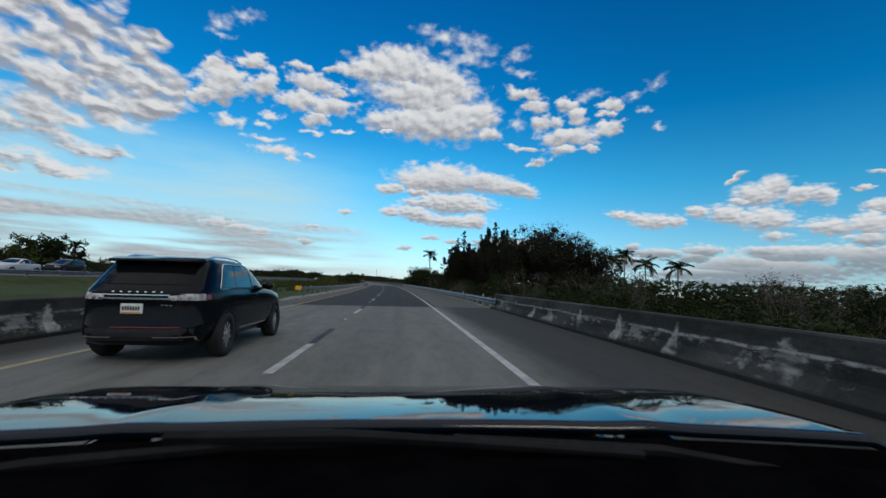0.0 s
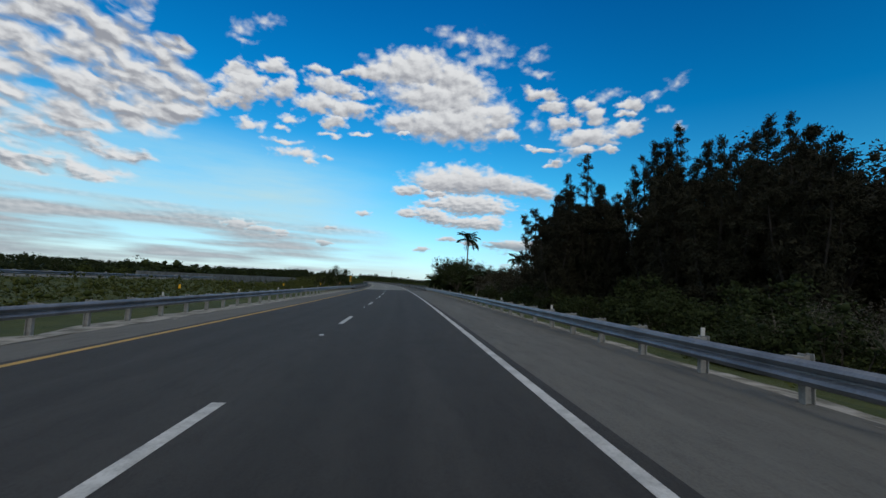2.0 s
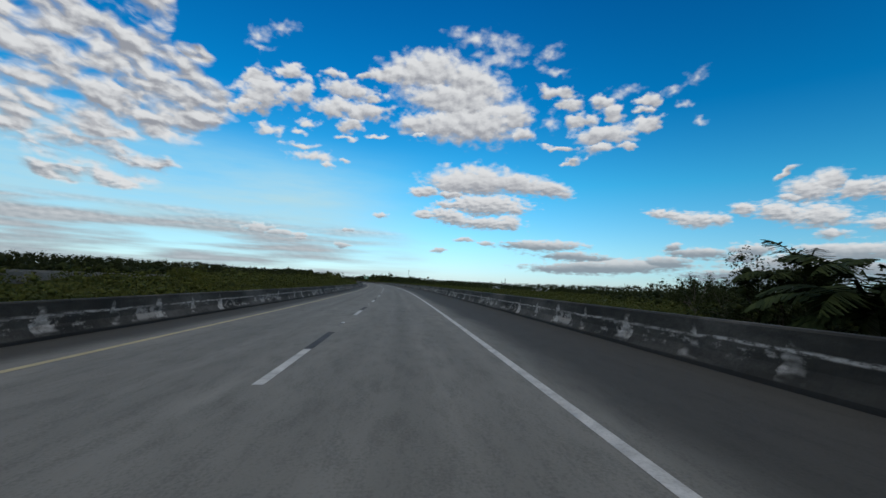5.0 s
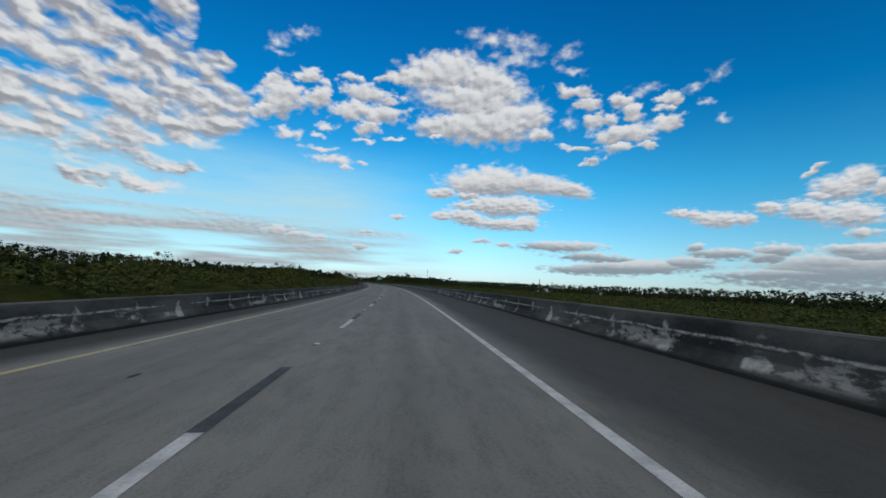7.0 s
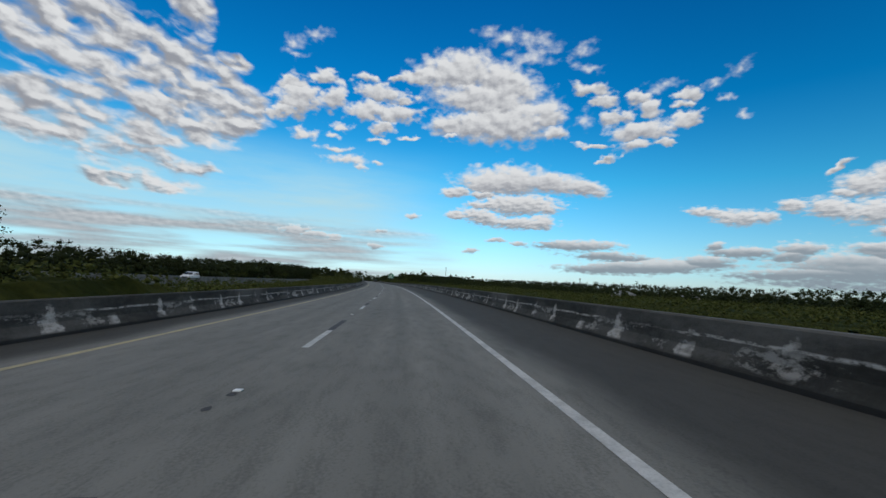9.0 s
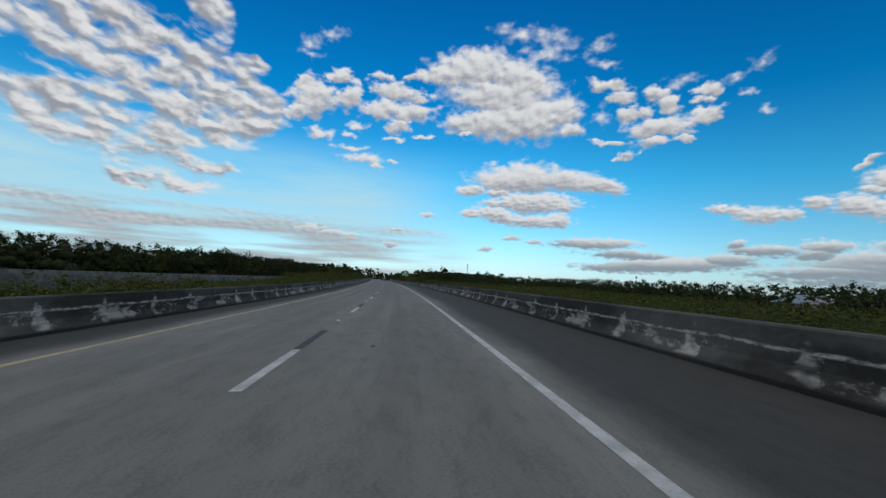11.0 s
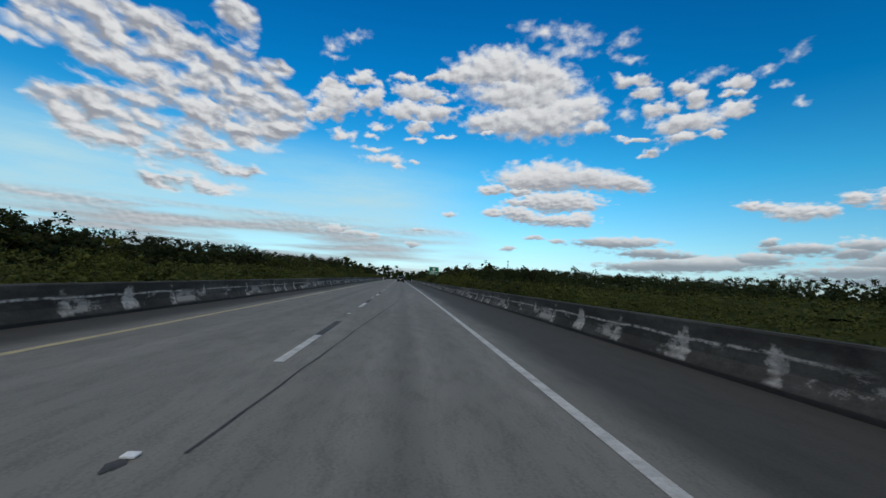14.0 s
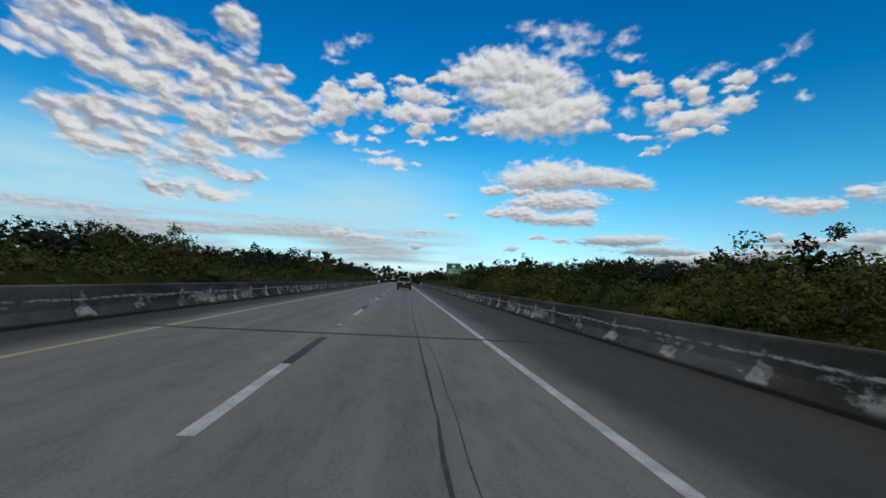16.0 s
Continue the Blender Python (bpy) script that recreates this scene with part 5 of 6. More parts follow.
far_woods("dark_brush", "dark green thicket beyond the shoulder", [(-5, 95, 16, 62, 3.4, 1500, 0.5), (95, 165, 34, 85, 4.5, 1000, 0.6)], M_LEAF_DARK, 8, False, 16, 0.5)


def woods_belt(name, label, rows, leaf, seed, per=30, heart=0.4, inner=True):
    """A closed belt of woods with a lumpy top whose height follows the road."""
    rng = np.random.default_rng(seed)
    allv, hc, hr = [], [], []
    for s0, s1, l0, l1, tops, n, size in rows:
        s, lat = rng.uniform(s0, s1, n), rng.uniform(l0, l1, n)
        top = np.interp(s, [q[0] for q in tops], [q[1] for q in tops])
        lump = np.array([noise.noise((a * 0.11, b * 0.11, seed)) + 0.5 * noise.noise((a * 0.4, b * 0.4, seed + 3.0)) for a, b in zip(s, lat)])
        top = top + (top + 2.0) * 0.16 * lump
        up = rng.uniform(0.1, 1, n) ** 0.8
        cs = np.array([at(a, b, 0.0, False) for a, b in zip(s, lat)])
        cs[:, 2] = -2.0 + (top - size * 0.8 + 2.0) * np.clip(up * 1.08, 0, 1)
        r = rng.uniform(0.6, 1.3, n) * size
        allv.append(clump_leaves(rng, cs, r, per, 0.42 * size, 0.26 * size))
        hc.append(cs)
        hr.append(r * heart)
        # the dense inside of the wood
        for a in np.arange(s0 + 1.5, s1 - 1.5, 1.9 * size) if inner else ():
            for b in np.linspace(l0 + 0.25 * (l1 - l0), l1 - 0.2 * (l1 - l0), 3):
                b += 0.3 * (l1 - l0) * noise.noise((a * 0.37, b * 3.1, seed))
                t = float(np.interp(a, [q[0] for q in tops], [q[1] for q in tops]))
                t += (t + 2.0) * 0.16 * (noise.noise((a * 0.11, b * 0.11, seed)) + 0.5 * noise.noise((a * 0.4, b * 0.4, seed + 3.0))) - 2.9 * size
                zs = np.arange(-1.5, t, 1.3 * size)
                if len(zs):
                    hc.append(np.array([at(a, b, q, False) for q in zs]) + rng.normal(0, 0.35, (len(zs), 3)))
                    hr.append(rng.uniform(0.8, 1.1, len(zs)) * size)
    me = leaf_mesh(name, np.concatenate(allv), leaf, (np.concatenate(hc), np.concatenate(hr)), seed)
    return tagged(new(name, me), label, "woods", kind="stuff")


woods_belt("woods_left", "dark green wooded belt beyond the opposite bridge", [(130, 345, -130, -76, [(130, 2.4), (345, 3.2)], 2600, 0.8), (230, 470, -64, -47, [(230, 3.0), (330, 4.2), (400, 4.6), (470, 5.4)], 2860, 0.72), (470, 760, -64, -46, [(470, 5.4), (520, 6.2), (590, 8.4), (760, 10.0)], 3300, 0.80), (600, 780, -30, -17, [(600, 4.2), (660, 5.5), (780, 7.0)], 1540, 0.72)], M_LEAF_DARK, 15)
woods_belt("woods_right", "olive and dark green wooded belt beyond the marsh", [(520, 780, 30, 62, [(520, 3.0), (570, 5.2), (640, 7.2), (780, 9.0)], 4400, 0.74), (420, 640, 68, 108, [(420, 4.2), (640, 6.5)], 2860, 0.80), (225, 480, 108, 150, [(225, 4.6), (480, 5.6)], 2860, 0.88), (215, 260, 44, 66, [(215, 2.0), (235, 4.6), (260, 2.2)], 572, 0.64)], M_LEAF_DARK, 16)
woods_belt("brown_brush", "brown and grey green tangled brush beside the guard rail", [(118, 158, 15, 33, [(118, 4.6), (140, 4.4), (158, 3.6)], 3000, 0.5)], M_LEAF_BROWN, 19, 42, 0.3, False)
woods_belt("woods_south", "dark thicket of trees round the palms", [(58, 112, 58, 96, [(58, 4.6), (112, 5.6)], 1760, 0.64), (84, 112, 42, 58, [(84, 5.0), (112, 6.0)], 792, 0.56), (112, 150, 34, 70, [(112, 5.0), (150, 4.4)], 1320, 0.56)], M_LEAF_DARK, 17)


# ---- signs and roadside furniture ----
def face_road(s, lat, z, tilt=False):
    p = at(s, lat, z, tilt)
    return pose(p.x, p.y, p.z, 0, math.degrees(math.atan(bank(s))) if tilt else 0, heading(s))


def bars(bm, rows, x0, x1, z_top, line, gap, y, seed):
    """Plain bars in the place of small writing."""
    r = random.Random(seed)
    for i in range(rows):
        z = z_top - i * (line + gap)
        x = x0
        while x < x1 - 0.1:
            w = min(r.uniform(0.12, 0.3) * (x1 - x0), x1 - x)
            box(bm, x, y - 0.006, z - line, x + w, y, z)
            x += w + 0.06 * (x1 - x0)


# the large green guide sign
guide = tagged(new("guide_sign"), "large green highway guide sign with white border on posts", "road sign")
bm = bmesh.new()
box(bm, -2.1, -0.03, 0.0, 2.1, 0.03, 3.3, 0.02)
part("panel", bm, M_SIGN_GREEN, guide)
bm = bmesh.new()
for x0, z0, x1, z1 in ((-2.02, 0.08, 2.02, 0.15), (-2.02, 3.15, 2.02, 3.22), (-2.02, 0.08, -1.95, 3.22), (1.95, 0.08, 2.02, 3.22)):
    box(bm, x0, -0.042, z0, x1, -0.032, z1)
bars(bm, 2, -1.4, 1.4, 1.55, 0.38, 0.28, -0.033, 4)
part("border_and_bars", bm, M_SIGN_WHITE, guide, "white border and text bars")
bm = bmesh.new()
bmesh.ops.create_circle(bm, cap_ends=True, radius=0.55, segments=20, matrix=Matrix.Translation((0, -0.045, 2.35)) @ Matrix.Rotation(radians(90), 4, "X"))
part("shield", bm, M_SIGN_WHITE, guide, "white route shield disc")
for x in (-1.3, 1.3):
    bm = bmesh.new()
    box(bm, x - 0.08, 0.03, -5.0, x + 0.08, 0.2, 3.2)
    part("post", bm, M_STEEL, guide)
guide.matrix_world = face_road(650.3, 14.3, 3.45)

# the striped marker where the second bridge begins
marker = tagged(new("hazard_marker"), "yellow and black striped hazard marker on a post", "road sign")
bm = bmesh.new()
box(bm, -0.15, -0.015, 0.0, 0.15, 0.015, 0.92, 0.004)
part("panel", bm, M_SIGN_YELLOW, marker)
for i in range(5):
    z = -0.02 + i * 0.2
    bm = bmesh.new()
    pts = [(-0.148, z + 0.20), (-0.148, z + 0.30), (0.148, z + 0.10), (0.148, z)]
    pts = [(x, min(0.915, max(0.005, q))) for x, q in pts]
    v = [bm.verts.new((x, yy, q)) for yy in (-0.022, -0.017) for x, q in pts]
    bm.faces.new(v[:4]), bm.faces.new(v[4:][::-1])
    for k in range(4):
        bm.faces.new((v[k], v[4 + k], v[4 + (k + 1) % 4], v[(k + 1) % 4]))
    bmesh.ops.recalc_face_normals(bm, faces=bm.faces)
    part("stripe", bm, M_SIGN_BLACK, marker)
bm = bmesh.new()
box(bm, -0.03, 0.017, -1.4, 0.03, 0.05, 0.9)
part("post", bm, M_STEEL, marker)
marker.matrix_world = face_road(141.7, -7.85, 1.0)

# plates on the bridge's ends
for s, lat, w, h, z, lab in ((146.0, R_TOE + 0.13, 0.62, 0.22, 0.5, "white rectangular plate on the concrete barrier end"), (146.6, L_TOE - 0.15, 0.26, 0.16, 0.55, "small white number plate on the concrete barrier")):
    plate = tagged(new("barrier_plate"), lab, "plate")
    bm = bmesh.new()
    box(bm, -0.008, -w / 2, -h / 2, 0.008, w / 2, h / 2, 0.003)
    part("sheet", bm, M_SIGN_WHITE, plate)
    if w < 0.4:
        bm = bmesh.new()
        box(bm, 0.008, -w * 0.35, 0.01, 0.012, w * 0.35, 0.045)
        box(bm, 0.008, -w * 0.35, -0.05, 0.012, w * 0.35, -0.015)
        part("text_bars", bm, M_SIGN_BLACK, plate)
    plate.matrix_world = face_road(s, lat + (-0.02 if lat > 0 else 0.02), z, True) @ pose(0, 0, 0, 0, 12 if lat < 0 else -12, 0)

# small yellow delineators on the left rail, white end blocks of the far barriers
for s in (84.5, 99.7, 114.9, 130.2):
    d = tagged(new("delineator"), "small yellow reflector tab on the guard rail", "reflector", "rail reflectors")
    bm = bmesh.new()
    box(bm, -0.04, -0.01, 0.0, 0.04, 0.01, 0.16, 0.004)
    part("tab", bm, M_SIGN_YELLOW, d)
    d.matrix_world = face_road(s, float(np.interp(s, [48, 62, 128, 141], [-10.4, -8.6, -8.3, -7.4])) - 0.1, 0.57)
for lat in (R_TOE - 0.02, L_TOE - 0.4):
    e = tagged(new("barrier_end"), "white painted concrete end of the bridge barrier", "barrier", "barrier ends")
    bm = bmesh.new()
    box(bm, 0.0, 0, 0, 0.42, 1.6, 0.86, 0.03)
    part("block", bm, M_SIGN_WHITE, e)
    e.matrix_world = face_road(655.3, lat, 0.0, True)

# raised pavement markers with the two patches beside each
bm = bmesh.new()
box(bm, -0.05, -0.05, 0.004, 0.05, 0.05, 0.022, 0.008)
stud_mesh = bpy.data.meshes.new("road_stud")
bm.to_mesh(stud_mesh)
bm.free()
stud_mesh.materials.append(M_SIGN_WHITE)


def blot(name, s, lat, rl, rw, mat, parent, seed, z=0.005):
    """An uneven flat patch on the paving."""
    r = random.Random(seed)
    k = 14
    pts = [at(s + math.cos(2 * math.pi * i / k) * rl * r.uniform(0.6, 1.15), lat + math.sin(2 * math.pi * i / k) * rw * r.uniform(0.6, 1.15), z) for i in range(k)]
    me = mesh_from(name, pts, [tuple(range(k))])
    me.materials.append(mat)
    if me.polygons[0].normal.z < 0:
        me.flip_normals()
    return child(new(name, me), parent)


for deck, first, a, b in ((road, 7.4 + 9.1, BRIDGE1_END + 3, BRIDGE2_START), (deck_a, -5.64 + 9.1, -20, BRIDGE1_END), (deck_b, 1.2 + 8.7, BRIDGE2_START + 2, 640)):
    s = first + 12.19 * math.ceil((a - first) / 12.19)
    i = 0
    while s < b - 1:
        stud = new("road_stud", stud_mesh)
        stud.matrix_world = face_road(s, -1.88, 0.0, True)
        child(stud, deck)
        if deck is not road:
            blot("patch", s - 0.15, -1.9, 0.13, 0.06, M_BLACK, deck, i)
            if i % 3 != 1:
                blot("patch", s - 0.75, -1.93, 0.10, 0.05, M_BLACK, deck, i + 50)
        s += 12.19
        i += 1
# stains, holes and scraps on the bridge deck
rs = random.Random(5)
for i in range(46):
    s = rs.uniform(150, 640)
    lat = rs.choice([rs.uniform(-5.2, -2.2), rs.uniform(-1.5, 1.5), rs.uniform(2.2, 4.8), rs.uniform(-7.0, -5.8)])
    blot("patch", s, lat, rs.uniform(0.04, 0.2), rs.uniform(0.02, 0.06), rs.choice([M_BLACK, M_BLACK, M_RUBBER]), deck_b, 200 + i)
for s, lat in ((288.9, -2.3), (289.7, -2.1), (290.5, -2.0), (287.2, -3.1), (291.8, -4.6)):
    blot("patch", s - 22, lat, 0.12, 0.05, M_BLACK, deck_b, int(s * 10))


def seam(s_pts, lat_pts, s0, s1, width, mat, seed):
    """A wandering dark line of tar or rubber along the lane."""
    n = int((s1 - s0) / 0.5)
    verts, faces = [], []
    for i in range(n + 1):
        s = s0 + (s1 - s0) * i / n
        lat = float(np.interp(s, s_pts, lat_pts)) + 0.035 * noise.noise((s * 0.9, seed, 0))
        w = width * (0.6 + 0.6 * noise.noise((s * 0.7, seed, 4)))
        w = max(0.006, w)
        verts += [at(s, lat - w / 2, 0.0045), at(s, lat + w / 2, 0.0045)]
    for i in range(n):
        faces.append((2 * i, 2 * i + 1, 2 * i + 3, 2 * i + 2))
    me = mesh_from("tar_line", verts, faces)
    me.materials.append(mat)
    return child(new("tar_line", me), deck_b)


seam([460, 470, 482, 496, 512, 526, 540, 556], [-1.6, -1.1, -0.35, -0.08, 0.02, 0.2, 0.24, 0.6], 461, 556, 0.05, M_BLACK, 1)
seam([500, 512, 528, 544, 556], [0.14, 0.17, 0.42, 0.5, 0.95], 504, 556, 0.018, M_BLACK, 2)

# joints in the barriers
for s in [230.3, 252.0, 274.6, 285.9, 318.0, 340, 361.3, 383, 404.7, 415.8, 448.0, 478.8, 510.4, 532.2]:
    for lat, d in ((R_TOE, 1), (L_TOE, -1)):
        prof = [(lat - d * 0.004, 0.0), (lat - d * 0.004, 0.082), (lat + d * 0.126, 0.30), (lat + d * 0.186, 0.78), (lat + d * 0.22, 0.815), (lat + d * 0.40, 0.815)]
        tagged(sweep("joint", prof, s - 0.025, s + 0.025, M_RUBBER, 0.1), "dark vertical joint in the barrier", "joint", kind="structure")


# ---- distant structures ----
M_WALL = material("pale house wall", plain((0.5, 0.48, 0.44), (0.42, 0.4, 0.37)), 0.85)
M_ROOF = material("grey metal roof", plain((0.32, 0.34, 0.36), (0.26, 0.28, 0.3)), 0.5, 0.3)
M_DARKGLASS = material("dark window glass", (0.015, 0.018, 0.022), 0.08, spec=0.6)


def house(s, lat, w, d, h, turn, label):
    root = tagged(new("house"), label, "house", "distant houses")
    bm = bmesh.new()
    box(bm, -w / 2, -d / 2, -2, w / 2, d / 2, h)
    part("wall", bm, M_WALL, root)
    bm = bmesh.new()
    v = [bm.verts.new(p) for p in ((-w / 2 - 0.5, -d / 2 - 0.5, h), (w / 2 + 0.5, -d / 2 - 0.5, h), (w / 2 + 0.5, d / 2 + 0.5, h), (-w / 2 - 0.5, d / 2 + 0.5, h), (-w / 2 + 1.5, 0, h + d * 0.22), (w / 2 - 1.5, 0, h + d * 0.22))]
    for q in ((0, 1, 5, 4), (2, 3, 4, 5), (1, 2, 5), (3, 0, 4), (3, 2, 1, 0)):
        bm.faces.new([v[i] for i in q])
    part("roof", bm, M_ROOF, root)
    for i in range(4):
        x = -w / 2 + (i + 0.5) * w / 4
        bm = bmesh.new()
        box(bm, x - 0.6, -d / 2 - 0.03, h - 1.9, x + 0.6, -d / 2 + 0.02, h - 0.7)
        part("window", bm, M_DARKGLASS, root)
    root.matrix_world = face_road(s, lat, -0.6) @ pose(0, 0, 0, 0, 0, turn)


house(440, 82, 16, 8, 1.4, 60, "low pale house with a grey metal roof among trees")
house(452, 118, 12, 8, 1.6, 50, "low pale house with a grey metal roof among trees")


def mast(s, lat, h, label):
    root = tagged(new("radio_mast"), label, "mast", "distant masts")
    bm = bmesh.new()
    for a in (0, 120, 240):
        x, y = 0.5 * math.cos(radians(a)), 0.5 * math.sin(radians(a))
        limb(bm, [(x, y, -3), (x * 0.6, y * 0.6, h)], 0.09, 0.06, 5)
    part("legs", bm, M_STEEL, root)
    bm = bmesh.new()
    z = 0.0
    while z < h - 2:
        for a in (0, 120, 240):
            k, k2 = 0.5 * (1 - 0.4 * z / h), 0.5 * (1 - 0.4 * (z + 2) / h)
            limb(bm, [(k * math.cos(radians(a)), k * math.sin(radians(a)), z), (k2 * math.cos(radians(a + 120)), k2 * math.sin(radians(a + 120)), z + 2)], 0.04, 0.04, 3)
        z += 2
    part("lattice", bm, M_STEEL, root)
    for i, zz in enumerate((h - 1.5, h - 5)):
        bm = bmesh.new()
        box(bm, -0.45, -0.45, zz, 0.45, 0.45, zz + 1.2, 0.1)
        part("antenna", bm, M_POST, root)
    p = at(s, lat, -2, False)
    root.matrix_world = pose(p.x, p.y, p.z, 0, 0, 20)


mast(845, 95, 24, "thin grey lattice radio mast beyond the trees")
mast(640, 170, 14, "thin grey lattice radio mast beyond the trees")


# ---- vehicles ----
def car_paint(name, col, rough=0.2):
    m = material(name, (*col,), rough, 0.0, spec=0.08, coat=0.22)
    return m


M_CAR_BLACK = car_paint("black car paint", (0.0025, 0.003, 0.005))
M_CAR_WHITE = car_paint("white car paint", (0.55, 0.56, 0.57), 0.3)
M_CAR_NAVY = material("glossy dark blue car paint", (0.003, 0.005, 0.010), 0.035, spec=0.4)
M_CAR_GREY = car_paint("dark grey car paint", (0.02, 0.021, 0.023))
M_CHROME = material("chrome", (0.72, 0.73, 0.75), 0.18, 1.0)
M_TYRE = material("tyre rubber", plain((0.018, 0.018, 0.018), (0.03, 0.03, 0.03), 6, 60), 0.85)
M_PLASTIC = material("grey bumper plastic", plain((0.016, 0.016, 0.018), (0.024, 0.024, 0.026), 6, 60), 0.55, spec=0.2)
M_TINT = material("tinted rear glass", (0.004, 0.005, 0.006), 0.06, spec=0.16)
M_RED = material("red reflector", (0.16, 0.008, 0.012), 0.25, spec=0.5)
M_LENS = material("tail light lens", plain((0.25, 0.23, 0.24), (0.6, 0.57, 0.58), 14, 90), 0.15, spec=0.5)
M_LENS_RED = material("pink red tail lens", (0.22, 0.03, 0.06), 0.15, spec=0.5)


def loft(bm, stations):
    """Half cross-sections [(x, z), ...] at lengths y, mirrored and skinned, with closed ends."""
    rings = []
    for y, half in stations:
        right = [bm.verts.new((x, y, z)) for x, z in half]
        left = [bm.verts.new((-x, y, z)) for x, z in half if x > 1e-6]
        rings.append(right + left[::-1] if half[-1][0] > 1e-6 else right + left[::-1])
    for a, b in zip(rings, rings[1:]):
        for k in range(len(a)):
            bm.faces.new((a[k], a[(k + 1) % len(a)], b[(k + 1) % len(a)], b[k]))
    bm.faces.new(rings[0][::-1])
    bm.faces.new(rings[-1])
    bmesh.ops.recalc_face_normals(bm, faces=bm.faces)


def wheel(parent, x, y, r, side):
    bm = bmesh.new()
    w = 0.24
    prof = [(r * 0.62, -w / 2), (r * 0.93, -w / 2), (r, -w * 0.32), (r, w * 0.32), (r * 0.93, w / 2), (r * 0.62, w / 2)]
    n = 28
    rings = [[bm.verts.new((q * 1.0, p * math.cos(2 * math.pi * k / n), p * math.sin(2 * math.pi * k / n))) for p, q in prof] for k in range(n)]
    for k in range(n):
        a, b = rings[k], rings[(k + 1) % n]
        for j in range(len(prof)):
            bm.faces.new((a[j], a[(j + 1) % len(prof)], b[(j + 1) % len(prof)], b[j]))
    bmesh.ops.recalc_face_normals(bm, faces=bm.faces)
    hub = part("wheel", bmesh.new(), M_TYRE, parent)
    hub.matrix_world = Matrix.Translation((x, y, r))
    hub.parent = parent
    t = part("tyre", bm, M_TYRE, hub, smooth=True)
    bm = bmesh.new()
    bmesh.ops.create_cone(bm, cap_ends=True, radius1=r * 0.62, radius2=r * 0.62, depth=w * 0.5, segments=28, matrix=Matrix.Rotation(radians(90), 4, "Y"))
    part("rim_back", bm, M_SIGN_BLACK, hub)
    bm = bmesh.new()
    for k in range(10):
        m = Matrix.Rotation(2 * math.pi * k / 10, 4, "X")
        q = bmesh.new()
        box(q, side * w * 0.36 - 0.012, -0.018 * (1 + k % 2), r * 0.12, side * w * 0.36 + 0.012, 0.018 * (1 + k % 2), r * 0.60)
        q.transform(m)
        me = bpy.data.meshes.new("tmp")
        q.to_mesh(me)
        q.free()
        bm.from_mesh(me)
        bpy.data.meshes.remove(me)
    bmesh.ops.create_cone(bm, cap_ends=True, radius1=r * 0.15, radius2=r * 0.13, depth=0.05, segments=14, matrix=Matrix.Translation((side * w * 0.36, 0, 0)) @ Matrix.Rotation(radians(90), 4, "Y"))
    part("rim", bm, M_CHROME, hub, "bright alloy rim")
    return hub


SUV_RINGS = [(0.28, 0.14, 4.58, 0.84), (0.34, 0.02, 4.74, 0.93), (0.44, -0.03, 4.81, 0.97), (0.56, -0.015, 4.83, 1.0), (0.60, -0.005, 4.83, 1.0), (0.64, 0.005, 4.82, 1.0), (0.80, 0.03, 4.79, 1.0), (0.94, 0.03, 4.70, 0.997), (1.00, 0.03, 4.52, 0.99), (1.06, 0.04, 4.15, 0.975), (1.10, 0.07, 3.62, 0.958), (1.14, 0.12, 3.46, 0.945), (1.22, 0.20, 3.30, 0.92), (1.34, 0.33, 3.07, 0.885), (1.46, 0.45, 2.83, 0.845), (1.55, 0.54, 2.62, 0.805), (1.61, 0.63, 2.42, 0.755), (1.65, 0.82, 2.2, 0.66), (1.675, 1.1, 1.95, 0.45), (1.685, 1.35, 1.75, 0.2)]
SEDAN_RINGS = [(0.22, 0.14, 4.58, 0.84), (0.30, 0.02, 4.74, 0.95), (0.46, 0.0, 4.82, 1.0), (0.62, 0.03, 4.82, 1.0), (0.78, 0.05, 4.72, 0.997), (0.88, 0.05, 4.3, 0.985), (0.93, 0.10, 3.75, 0.965), (0.96, 0.30, 3.50, 0.95), (0.99, 0.78, 3.38, 0.93), (1.10, 1.02, 3.15, 0.89), (1.22, 1.28, 2.92, 0.84), (1.34, 1.55, 2.65, 0.78), (1.40, 1.75, 2.45, 0.70), (1.435, 2.0, 2.3, 0.5), (1.445, 2.1, 2.2, 0.25)]


